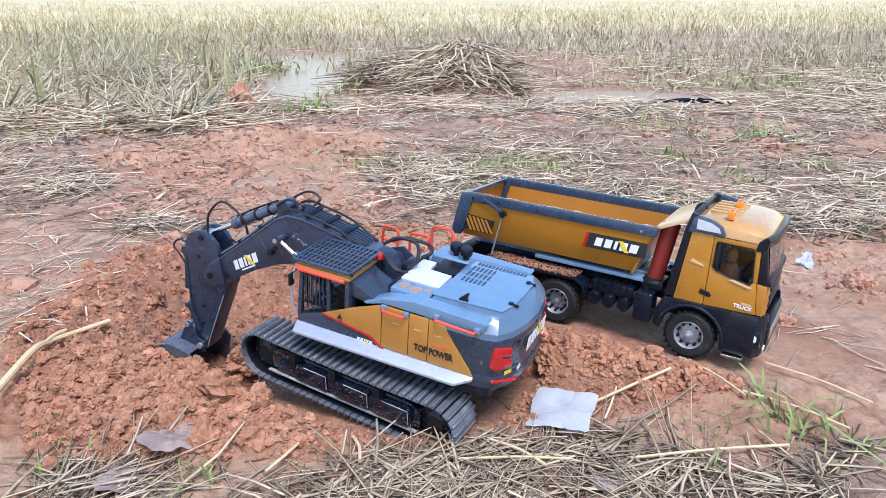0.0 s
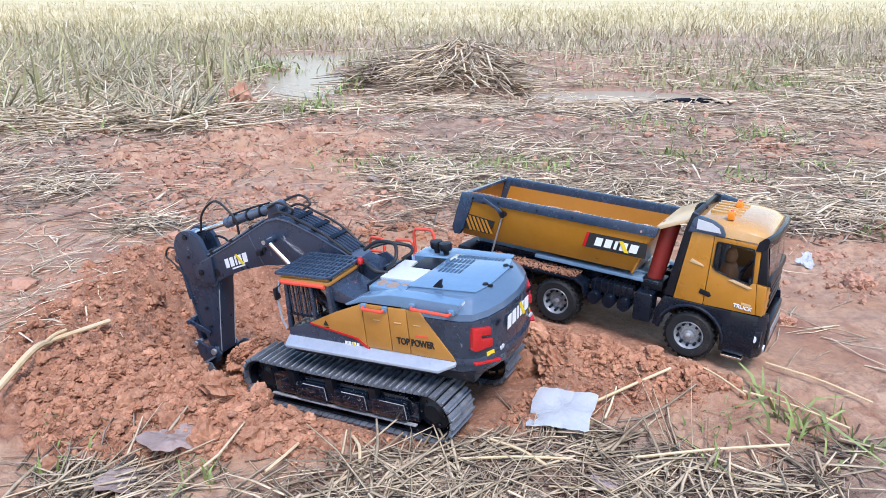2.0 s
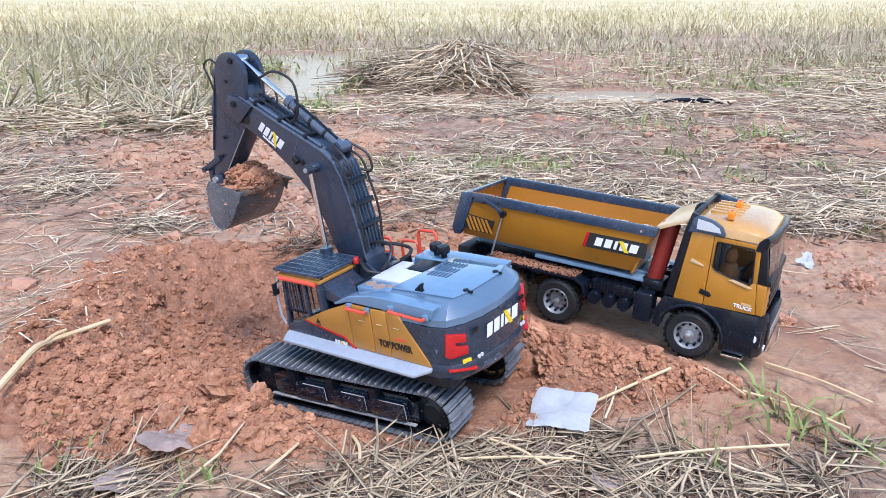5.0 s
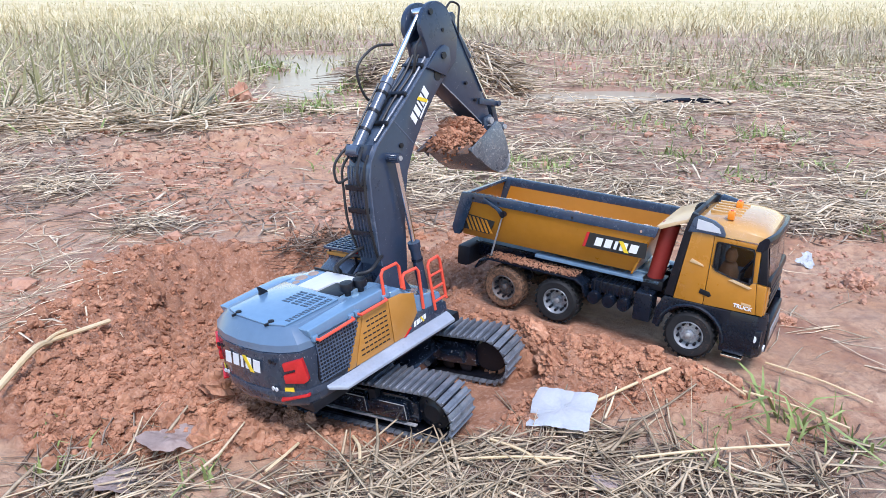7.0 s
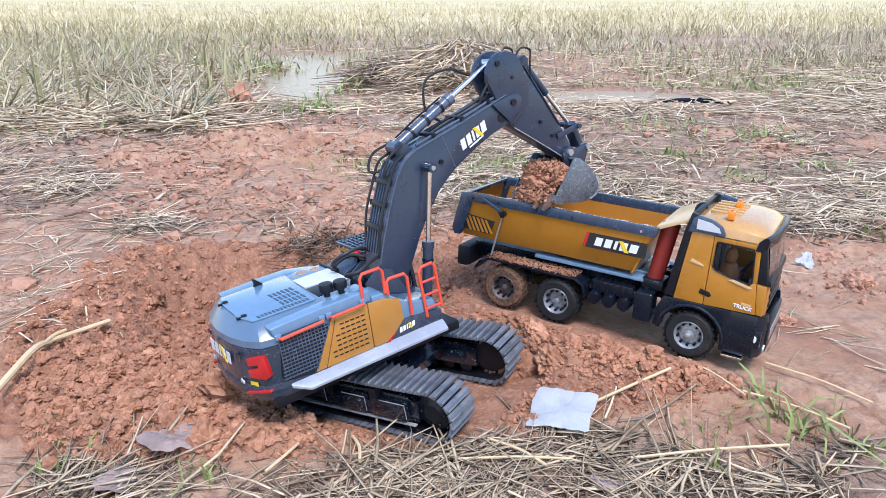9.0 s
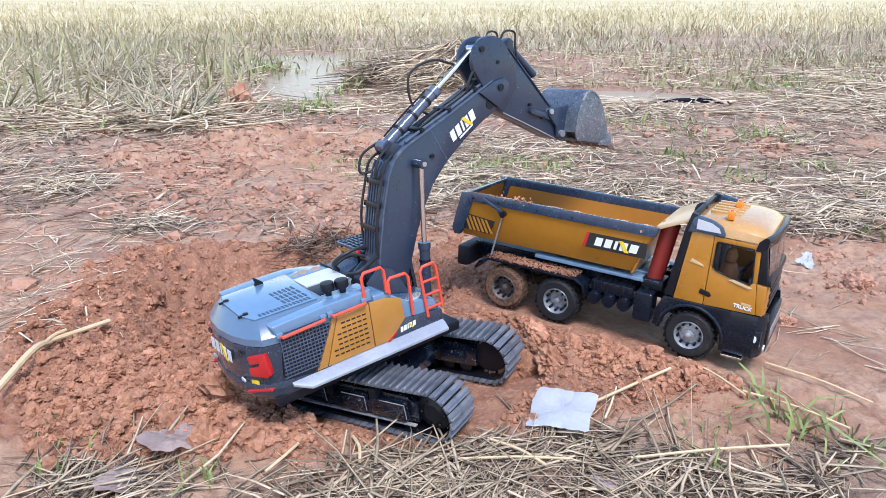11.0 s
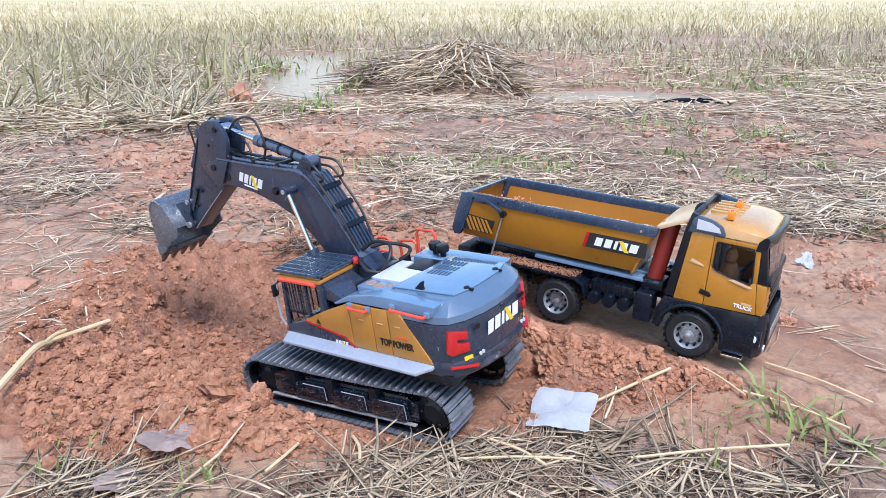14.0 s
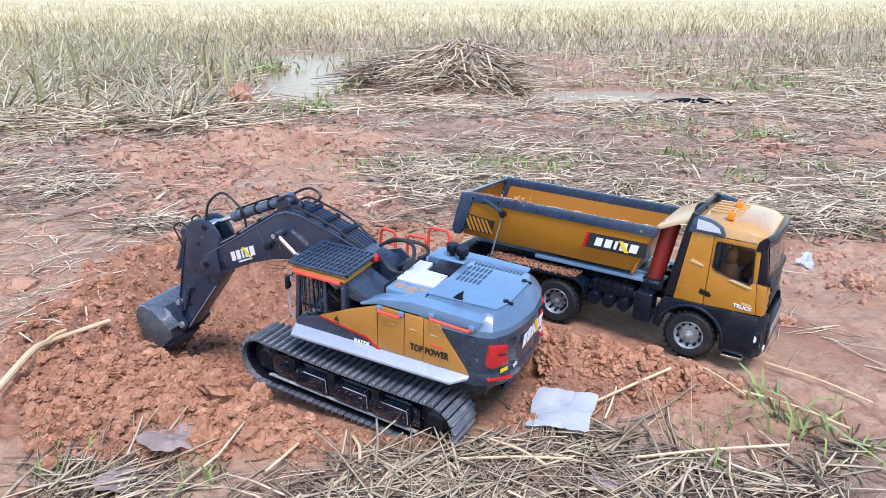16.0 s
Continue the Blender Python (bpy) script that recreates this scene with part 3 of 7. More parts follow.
def build_ground():
    ys = np.concatenate([[-600, -150, -40, -10, -3, -1, 0.0, 0.3], np.exp(np.arange(math.log(0.5), math.log(0.68), 0.02)), np.exp(np.arange(math.log(0.68), math.log(2.0), 0.0029)), np.exp(np.arange(math.log(2.0), math.log(3.2), 0.0055)),
                         np.exp(np.arange(math.log(3.2), math.log(12), 0.010)), np.exp(np.arange(math.log(12.3), math.log(900), 0.12))])
    us = np.concatenate([[-400, -40, -8, -4, -2, -1.2, -0.9], np.linspace(-0.70, 0.70, 480), [0.9, 1.2, 2, 4, 8, 40, 400]])
    Y, U = np.meshgrid(ys, us, indexing="ij")
    X = U * np.maximum(np.abs(Y), 0.5)
    Z = height(X, Y)
    verts = np.stack([X, Y, Z], -1).reshape(-1, 3)
    r, c = Y.shape
    i = (np.arange(r - 1)[:, None] * c + np.arange(c - 1)[None]).ravel()
    ob = sheet_object("ground", verts, np.stack([i, i + 1, i + c + 1, i + c], 1), M_GROUND)
    for name, val in zip(("dug", "field", "far", "wet"), zones(X, Y)):
        at = ob.data.attributes.new(name, "FLOAT", "POINT")
        at.data.foreach_set("value", np.asarray(val, np.float32).ravel())
    tagged(ob, "red laterite mud ground, dug over and straw-strewn", "ground", kind="structure")
    w = sheet_object("water", [(-3.2, 3.8, WATER_Z), (2.2, 3.8, WATER_Z), (2.2, 9, WATER_Z), (-3.2, 9, WATER_Z)], [(0, 1, 2, 3)], M_WATER)
    tagged(w, "shallow muddy puddle water reflecting the sky", "water", kind="structure")


build_ground()
RNG = np.random.default_rng(7)


def ground_z(x, y):
    return height(np.atleast_1d(np.asarray(x, float)), np.atleast_1d(np.asarray(y, float)))


# ---- the tipper truck ----
SHARED = {}


def wheel(parent, x, y_out, side, r, mat_rim, name="wheel", dish=0.006, rubber=None):
    """A lugged tyre with a ten-hole steel rim; y_out is the outer face."""
    w = 0.030
    rubber = rubber or M_TYRE
    prof = [(0.55 * r, 0.002), (0.62 * r, -0.001), (0.86 * r, -0.0015), (0.955 * r, 0.003), (0.985 * r, 0.008), (0.985 * r, w - 0.008),
            (0.955 * r, w - 0.003), (0.86 * r, w), (0.60 * r, w), (0.55 * r, w - 0.003)]
    tyre = lathe(prof, 36, cap=False)
    sgn = Matrix.Identity(4) if side < 0 else Matrix.Diagonal((1, -1, 1, 1))
    place = Matrix.Translation((x, y_out, r)) @ sgn
    ob = part(name, shifted(tyre, place), rubber, parent, "black lugged rubber tyre caked with red mud")
    for row, (y0, y1) in enumerate(((0.0015, 0.0145), (0.0165, w - 0.0015))):
        if ("lug", row, rubber.name) not in SHARED:
            first = part("tyre_lug", box(-0.0021, 0.0021, y0, y1, 0.955 * r, 1.018 * r, 0), rubber, None, "", 0)
            SHARED["lug", row, rubber.name] = first.data
            bpy.data.objects.remove(first)
        for k in range(24):
            lug = new("tyre_lug", SHARED["lug", row, rubber.name])
            lug.parent = ob
            lug.matrix_basis = Matrix.Translation((x, y_out, r)) @ (Matrix.Identity(4) if side < 0 else Matrix.Rotation(math.pi, 4, "Z")) @ Matrix.Rotation(2 * math.pi * (k + 0.5 * row) / 24, 4, "Y")
    rim = lathe([(0.02 * r, 0.001 + dish), (0.20 * r, dish), (0.22 * r, dish + 0.003), (0.40 * r, dish + 0.004), (0.44 * r, dish + 0.006), (0.50 * r, 0.003),
                 (0.56 * r, -0.001), (0.585 * r, 0.0005), (0.575 * r, 0.006), (0.52 * r, 0.02), (0.02 * r, 0.02)], 36)
    for k in range(10):
        a = 2 * math.pi * k / 10
        c, s = 0.31 * r * math.cos(a), 0.31 * r * math.sin(a)
        rim = join(rim, rod((c, dish - 0.0005, s), (c, dish + 0.005, s), 0.0013, seg=6))
    part("rim", shifted(rim, place), mat_rim, ob, "grey steel rim")
    hole = None
    for k in range(10):
        a = 2 * math.pi * (k + 0.5) / 10
        c, s = 0.45 * r * math.cos(a), 0.45 * r * math.sin(a)
        h = rod((c, 0.0025, s), (c, 0.012, s), 0.0024, seg=8)
        hole = h if hole is None else join(hole, h)
    part("rim_holes", shifted(hole, place), M_BLACK, ob)
    hub = lathe([(0.001, dish - 0.006), (0.11 * r, dish - 0.005), (0.15 * r, dish - 0.001), (0.15 * r, dish + 0.004)], 20)
    part("hub", shifted(hub, place), mat_rim, ob)
    return ob


def sign_blocks(parent, m, width, high):
    """A logo drawn as plain white blocks with a yellow slash."""
    for a, z in ((0.0, 0.16), (0.22, 0.38), (0.44, 0.51), (0.57, 0.73), (0.79, 0.97)):
        bm = box((a - 0.5) * width, (z - 0.5) * width, -high / 2, high / 2, 0, 0.0006, 0)
        for v in bm.verts:
            v.co.x += 0.22 * v.co.y
        part("logo_block", shifted(bm, m), M_WHITE, parent, "", 0)
    sl = slab([(width * 0.03, high * 0.62), (width * 0.13, high * 0.62), (width * 0.28, -high * 0.62), (width * 0.18, -high * 0.62)], 0.0006, 0.0013, 0)
    part("logo_slash", shifted(sl, m), M_LEMON, parent, "yellow slash", 0)


def drawn_in(x):
    return float(np.interp(x, (-0.48, -0.4502, -0.349, -0.2385, -0.0692, -0.03, 0.0275, 0.090, 0.1165, 0.136), (-0.441, -0.4132, -0.3214, -0.2218, -0.0725, -0.0318, 0.0175, 0.0725, 0.0967, 0.110)))


def build_truck():
    t = thing("tipper_truck", "ochre toy tipper truck with charcoal chassis and muddy wheels", "toy truck", m=TRUCK_AT)
    R, W = 0.0404, 0.0883
    # chassis
    for s in (-1, 1):
        part("chassis_rail", box(-0.445, 0.10, s * 0.030 - 0.005, s * 0.030 + 0.005, 0.072, 0.100, 0.0015), M_CHASSIS, t)
    for x in (-0.43, -0.30, -0.19, -0.11, -0.02):
        part("cross_member", box(x - 0.006, x + 0.006, -0.03, 0.03, 0.075, 0.095, 0.001), M_CHASSIS, t)
    part("sub_frame", box(-0.44, -0.065, -0.034, 0.034, 0.1005, 0.113, 0.002), M_LEDGE, t, "blue-grey tipper sub-frame")
    part("side_ledge", box(-0.30, -0.058, -0.064, -0.036, 0.104, 0.110, 0.001), M_LEDGE, t, "pale blue-grey ledge under the bed")
    part("side_ledge", box(-0.30, -0.058, 0.036, 0.062, 0.104, 0.110, 0.001), M_LEDGE, t, "pale blue-grey ledge under the bed")
    part("rear_beam", box(-0.462, -0.435, -0.075, 0.075, 0.062, 0.098, 0.003), M_BLACK, t)
    part("tow_bar", box(-0.475, -0.455, -0.05, 0.05, 0.05, 0.062, 0.002), M_BLACK, t)
    for x in (0.0, -0.2385, -0.349):
        part("axle", rod((x, -W + 0.012, R), (x, W - 0.012, R), 0.006), M_BLACK, t)
        diff = part("differential", lathe([(0.002, -0.016), (0.012, -0.012), (0.016, 0), (0.012, 0.012), (0.002, 0.016)], 14), M_BLACK, t)
        diff.location = (drawn_in(x) if x else 0.0, 0, 0.0388)
        for s in (-1, 1):
            wheel(t, drawn_in(x) if x else 0.0, s * 0.0855, s, 0.0388, M_RIM_MUD if x < -0.3 else M_RIM, dish=0.004 if x == 0 else 0.010, rubber=M_TYRE_MUD if x < -0.3 else M_TYRE)
        for s in (-1, 1):
            if x < -0.1:
                part("leaf_spring", box(x - 0.04, x + 0.04, s * 0.045 - 0.006, s * 0.045 + 0.006, 0.055, 0.062, 0.001), M_BLACK, t)
    # rear mudguards with soil lying on them
    for s in (-1, 1):
        arc = [(-0.415, 0.066), (-0.405, 0.084), (-0.385, 0.0905), (-0.205, 0.0905), (-0.188, 0.082), (-0.180, 0.062), (-0.184, 0.062), (-0.191, 0.080),
               (-0.207, 0.0875), (-0.384, 0.0875), (-0.402, 0.081), (-0.411, 0.066)]
        y0, y1 = sorted((s * 0.050, s * 0.089))
        part("rear_mudguard", prism(arc, y0, y1, 0.0008), M_CHASSIS, t, "black mudguard heaped with red soil")
    # tanks and boxes along the side
    for s in (-1, 1):
        part("battery_box", box(-0.178, -0.098, *sorted((s * 0.040, s * 0.074)), 0.072, 0.092, 0.002), M_CHASSIS, t)
        for k in range(6):
            xk = -0.172 + k * 0.0125
            part("strap", box(xk, xk + 0.003, *sorted((s * 0.042, s * 0.0755)), 0.070, 0.0935, 0.0005), M_BLACK, t)
        for x in (-0.168, -0.139, -0.110):
            can = lathe([(0.001, -0.086), (0.0105, -0.0855), (0.012, -0.083), (0.012, -0.045), (0.001, -0.045)], 20)
            if s > 0:
                mirrored(can)
            part("air_tank", shifted(can, Matrix.Translation((x, 0, 0.062))), M_CHASSIS, t, "dark grey round air tank")
        part("fuel_tank", box(-0.090, -0.060, *sorted((s * 0.050, s * 0.088)), 0.044, 0.094, 0.004, 3), M_CHASSIS, t, "dark grey fuel tank with rounded edges")
        part("tank_cap", rod((-0.075, s * 0.07, 0.094), (-0.075, s * 0.07, 0.099), 0.005), M_BLACK, t)
    part("gearbox", box(-0.06, 0.02, -0.028, 0.028, 0.045, 0.075, 0.005), M_BLACK, t)
    # the tipping bed: sides lean inwards to a narrower floor
    wt, wb_, zt, zl, zf = 0.079, 0.062, 0.206, 0.150, 0.118
    x0, x1 = -0.452, -0.072

    def side(s):
        th = 0.0035
        o = [(wt, zt - 0.004), (wt - 0.002, zl + 0.004), (wb_, zf), (wb_ - th, zf + 0.001), (wt - 0.002 - th, zl + 0.005), (wt - th, zt - 0.004)]
        a = [(x0 + 0.012 + (zt - z) * -0.22, s * y, z) for y, z in o]
        b = [(x1 - (zt - z) * 0.40, s * y, z) for y, z in o]
        return loft([a, b] if s > 0 else [b, a])
    bed = part("bed_side", side(-1), M_TRUCK, t, "ochre bed side folded along its length")
    part("bed_side", side(1), M_BED_IN, t, "ochre bed side folded along its length")
    part("bed_floor", prism([(x0 - 0.008, zf), (x1 - 0.034, zf), (x1 - 0.034, zf + 0.004), (x0 - 0.008, zf + 0.004)], -wb_, wb_, 0.0008), M_BED_IN, t, "dirty bed floor")
    part("bed_front", prism([(x1, zt + 0.002), (x1 + 0.004, zt + 0.002), (x1 - 0.031, zf), (x1 - 0.035, zf)], -wb_ - 0.013, wb_ + 0.013, 0.0008), M_TRUCK, t)
    for s in (-1, 1):
        y0, y1 = sorted((s * (wt - 0.0045), s * (wt + 0.0035)))
        part("top_rail", prism([(x0 + 0.004, zt - 0.017), (x0 + 0.008, zt), (x1 + 0.006, zt), (x1 + 0.002, zt - 0.017)], y0, y1, 0.0018), M_RAIL, t, "scuffed blue-black steel top rail with pale mud")
        for x in (-0.43, -0.375, -0.295, -0.225, -0.095):
            part("rail_bolt", rod((x, s * (wt + 0.003), zt - 0.010), (x, s * (wt + 0.0048), zt - 0.010), 0.0024, seg=8), M_BLACK if x < -0.1 else M_CHROME, t)
        # tail frame post
        post = prism([(x0 - 0.016, 0.122), (x0 - 0.021, 0.135), (x0 - 0.004, zt - 0.002), (x0 + 0.022, zt - 0.002), (x0 + 0.018, zt - 0.020), (x0 + 0.003, 0.135), (x0 - 0.004, 0.122)],
                     y0 - (0.002 if s > 0 else 0.0005), y1 + (0.002 if s < 0 else 0.0005), 0.0015)
        part("tail_post", post, M_RAIL, t, "blue-black steel tail post")
        part("hazard_plate", prism([(x0 + 0.004, 0.135), (x0 + 0.010, 0.164), (x0 + 0.070, 0.159), (x0 + 0.058, 0.133)], *sorted((s * (wt - 0.0035), s * (wt - 0.0005))), 0), M_INK, t, "black and yellow hazard plate")
        for k in range(6):
            a = 0.0020 + k * 0.0092
            part("hazard_stripe", prism([(x0 + a, 0.1625 - k * 0.0007), (x0 + a + 0.0046, 0.1621 - k * 0.0007), (x0 + a + 0.0190, 0.1348), (x0 + a + 0.0144, 0.1350)],
                                        *sorted((s * (wt - 0.0012), s * (wt + 0.0004))), 0), M_TRUCK, t)
        # tailgate lever and pull rod
        part("lever", prism([(-0.412, 0.192), (-0.405, 0.202), (-0.368, 0.186), (-0.36, 0.176), (-0.366, 0.172), (-0.378, 0.184), (-0.404, 0.194)], *sorted((s * (wt + 0.004), s * (wt + 0.0075))), 0.001), M_RAIL, t)
        part("lever_pivot", rod((-0.362, s * (wt + 0.003), 0.178), (-0.362, s * (wt + 0.011), 0.178), 0.0058, seg=10), M_BLACK, t)
        part("pull_rod", rod((-0.362, s * (wt + 0.008), 0.178), (-0.383, s * (wt + 0.004), 0.094), 0.0016, seg=8), M_RIM, t)
        part("rod_end", box(-0.392, -0.376, *sorted((s * (wt - 0.004), s * (wt + 0.006))), 0.086, 0.096, 0.002), M_BLACK, t)
    part("tail_bar", prism([(x0 - 0.003, zt - 0.004), (x0 + 0.012, zt - 0.001), (x0 + 0.012, zt - 0.007), (x0 - 0.003, zt - 0.010)], -wt, wt, 0.001), M_RAIL, t)
    part("tailgate", prism([(x0 - 0.014, zf + 0.008), (x0 - 0.008, zf + 0.008), (x0 + 0.006, zt - 0.008), (x0 + 0.000, zt - 0.008)], -wt + 0.006, wt - 0.006, 0.001), M_BED_IN, t)
    part("headboard_lip", prism([(x1 - 0.001, zt + 0.001), (x1 + 0.044, zt + 0.022), (x1 + 0.047, zt + 0.020), (x1 + 0.046, zt + 0.017), (x1 + 0.002, zt - 0.005)], -wt + 0.004, wt - 0.004, 0.001), M_CREAM, t, "pale ochre headboard lip over the cab")
    plate = part("side_sign", shifted(box(-0.0565, 0.0565, -0.013, 0.013, 0, 0.001, 0), Matrix.Translation((-0.139, -wt + 0.0016 - 0.0003, 0.1625)) @ pose(0, 0, 0, 88, 0, 0)), M_INK, t, "black sign with white and yellow shapes")
    plate_m = Matrix.Translation((-0.136, -wt + 0.0003, 0.1625)) @ pose(0, 0, 0, 88, 0, 0)
    sign_blocks(plate, plate_m @ Matrix.Translation((0, 0, 0.0008)), 0.082, 0.0145)
    part("red_edge", shifted(slab([(-0.062, -0.013), (-0.0565, -0.013), (-0.0505, 0.013), (-0.056, 0.013)], 0, 0.0018, 0), Matrix.Translation((-0.139, -wt + 0.0016 - 0.0003, 0.1625)) @ pose(0, 0, 0, 88, 0, 0)), M_LIGHT_RED, plate)
    part("hoist_cylinder", rod((-0.071, -0.046, 0.105), (-0.056, -0.046, 0.208), 0.0135, seg=24), M_CYL_RED, t, "dark red tipping cylinder")
    part("hoist_base", box(-0.088, -0.052, -0.064, -0.026, 0.094, 0.112, 0.003), M_BLACK, t)
    # cab
    cw = 0.0855
    shell = [(-0.030, 0.098), (-0.014, 0.214), (-0.004, 0.243), (0.012, 0.252), (0.070, 0.252), (0.094, 0.244), (0.103, 0.222), (0.111, 0.160), (0.115, 0.100)]
    # side walls with a real window opening, each from a ring of panels
    for s in (-1, 1):
        y0, y1 = sorted((s * (cw - 0.004), s * cw))
        part("cab_rear_quarter", prism([(-0.030, 0.098), (-0.015, 0.214), (0.0225, 0.2125), (0.0215, 0.098)], y0, y1, 0.0008), M_TRUCK, t, "ochre cab side")
        d = part("cab_door", prism([(0.0225, 0.098), (0.0235, 0.166), (0.030, 0.158), (0.062, 0.149), (0.090, 0.144), (0.094, 0.150), (0.100, 0.150), (0.107, 0.100)], y0, y1, 0.0008), M_TRUCK, t, "ochre door with printed white lettering")
        part("window_surround", prism([(0.0235, 0.1665), (0.0235, 0.212), (0.098, 0.2095), (0.1005, 0.151), (0.0945, 0.151), (0.090, 0.199), (0.088, 0.203), (0.030, 0.2045), (0.028, 0.202), (0.0275, 0.164)], y0, y1, 0.0006), M_TRUCK, d)
        part("window_glass", prism([(0.0275, 0.160), (0.0275, 0.204), (0.090, 0.203), (0.094, 0.1455), (0.062, 0.149)], s * (cw - 0.0028) - 0.0005, s * (cw - 0.0028) + 0.0005, 0), M_GLASS, d, "smoked side window")
        part("window_gasket", tube([(x, s * (cw + 0.0002), z) for x, z in ((0.0290, 0.1625), (0.0288, 0.200), (0.0320, 0.2038), (0.086, 0.2025), (0.0895, 0.198), (0.0935, 0.150), (0.090, 0.1470), (0.062, 0.1510), (0.034, 0.1580), (0.0290, 0.1625))], 0.0013, 6), M_BLACK, d, "black rubber window gasket")
        part("door_handle", prism([(0.012, 0.116), (0.014, 0.1235), (0.030, 0.1205), (0.034, 0.115), (0.030, 0.1125), (0.018, 0.1145)], *sorted((s * (cw - 0.001), s * (cw + 0.0012))), 0.0005), M_BLACK, d, "black recessed handle")
        part("window_ledge", prism([(0.056, 0.147), (0.064, 0.150), (0.095, 0.142), (0.091, 0.139)], *sorted((s * cw, s * (cw + 0.0018))), 0.0005), M_CREAM, d)
        part("side_vent", prism([(-0.012, 0.164), (-0.008, 0.170), (0.012, 0.163), (0.014, 0.160)], *sorted((s * cw, s * (cw + 0.0012))), 0.0004), M_CREAM, t)
        part("front_corner", prism([(0.1005, 0.150), (0.107, 0.100), (0.118, 0.100), (0.116, 0.148)], *sorted((s * (cw - 0.012), s * (cw + 0.0005))), 0.002), M_TRUCK, t)
        part("a_pillar", prism([(0.0985, 0.2095), (0.106, 0.214), (0.1165, 0.150), (0.1015, 0.1505)], *sorted((s * (cw - 0.010), s * (cw - 0.0003))), 0.0015), M_BLACK, t, "black windscreen pillar")
        # wind deflector with a pale pane
        df = part("wind_deflector", prism([(-0.022, 0.212), (-0.015, 0.236), (-0.006, 0.2405), (0.020, 0.2355), (0.034, 0.228), (0.040, 0.218), (0.040, 0.2135), (0.0, 0.214)], *sorted((s * (cw - 0.004), s * (cw + 0.003))), 0.0012), M_RAIL, t, "dark blue-grey wind deflector")
        part("deflector_pane", prism([(-0.008, 0.219), (-0.008, 0.2355), (0.016, 0.2320), (0.029, 0.226), (0.033, 0.2185)], *sorted((s * (cw + 0.0028), s * (cw + 0.0036))), 0), M_PALE, df, "pale reflecting pane")
        part("cab_back_post", prism([(-0.044, 0.10), (-0.031, 0.099), (-0.015, 0.214), (-0.010, 0.240), (-0.020, 0.242), (-0.028, 0.214)], *sorted((s * (cw - 0.012), s * (cw - 0.0005))), 0.0015), M_BLACK, t)
    part("cab_back", prism([(-0.042, 0.10), (-0.034, 0.10), (-0.014, 0.240), (-0.022, 0.240)], -cw + 0.012, cw - 0.012, 0.001), M_BLACK, t)
    # roof with rounded brow
    rings = []
    for x, zt_, half in ((-0.018, 0.230, 0.070), (0.0, 0.2365, 0.074), (0.035, 0.2390, 0.076), (0.070, 0.2385, 0.076), (0.092, 0.2345, 0.075), (0.106, 0.227, 0.072), (0.111, 0.219, 0.070)):
        rg = []
        for k in range(13):
            a = math.pi * k / 12
            cy, cz = math.cos(a), math.sin(a)
            rg.append((x, half * 1.12 * (abs(cy) ** 0.55) * (1 if cy > 0 else -1), 0.213 + (zt_ - 0.213) * cz ** 0.55))
        rings.append(rg)
    part("cab_roof", loft(rings), M_ROOF, t, "glossy pale ochre cab roof")
    for k in range(5):
        y = -0.036 + k * 0.018
        part("roof_rib", box(0.0, 0.052, y - 0.003, y + 0.003, 0.2355, 0.2408, 0.0012), M_ROOF, t)
    for x, y in ((0.040, -0.064), (0.038, 0.010)):
        bc = part("beacon", box(x - 0.0055, x + 0.0055, y - 0.0055, y + 0.0055, 0.2370, 0.2505, 0.002), M_AMBER, t, "orange roof beacon")
        part("beacon_cap", rod((x, y, 0.2505), (x, y, 0.252), 0.0028, seg=10), M_RED, bc)
    part("air_intake", tube([(-0.030, 0.0, 0.20), (-0.030, 0.0, 0.229), (-0.022, 0.0, 0.236), (-0.014, 0.0, 0.232)], 0.0052, 10, 4), M_BLACK, t)
    # windscreen, visor, front
    ws = loft([[(0.1105, -cw + 0.008, 0.152), (0.1165, -cw + 0.012, 0.152), (0.1075, -cw + 0.012, 0.214), (0.1015, -cw + 0.008, 0.214)],
               [(0.1145, 0, 0.152), (0.1205, 0, 0.152), (0.1115, 0, 0.214), (0.1055, 0, 0.214)],
               [(0.1105, cw - 0.008, 0.152), (0.1165, cw - 0.012, 0.152), (0.1075, cw - 0.012, 0.214), (0.1015, cw - 0.008, 0.214)]])
    part("windscreen", ws, M_GLASS, t, "smoked windscreen")
    vis = [(0.100, 0.205), (0.103, 0.219), (0.110, 0.2265), (0.116, 0.2275), (0.1185, 0.223), (0.117, 0.213), (0.110, 0.205)]
    vl = [[(x - 0.010, -cw - 0.001, z - 0.004) for x, z in vis], [(x, -0.06, z) for x, z in vis], [(x + 0.004, 0, z + 0.002) for x, z in vis], [(x, 0.06, z) for x, z in vis], [(x - 0.010, cw + 0.001, z - 0.004) for x, z in vis]]
    part("sun_visor", loft(vl), M_CHASSIS, t, "dark blue-grey sun visor")
    part("front_panel", prism([(0.108, 0.098), (0.120, 0.098), (0.119, 0.150), (0.109, 0.150)], -cw + 0.010, cw - 0.010, 0.002), M_TRUCK, t)
    part("wiper_cowl", prism([(0.110, 0.148), (0.124, 0.146), (0.121, 0.156), (0.112, 0.158)], -cw + 0.006, cw - 0.006, 0.002), M_BLACK, t)
    for k in range(3):
        z = 0.106 + k * 0.013
        part("grille_bar", box(0.118, 0.1225, -0.055, 0.055, z, z + 0.007, 0.001), M_BLACK, t)
    part("cab_floor", box(-0.028, 0.108, -cw + 0.005, cw - 0.005, 0.096, 0.101, 0.001), M_BLACK, t)
    part("dashboard", box(0.085, 0.108, -0.072, 0.072, 0.101, 0.150, 0.004), M_SEAT, t)
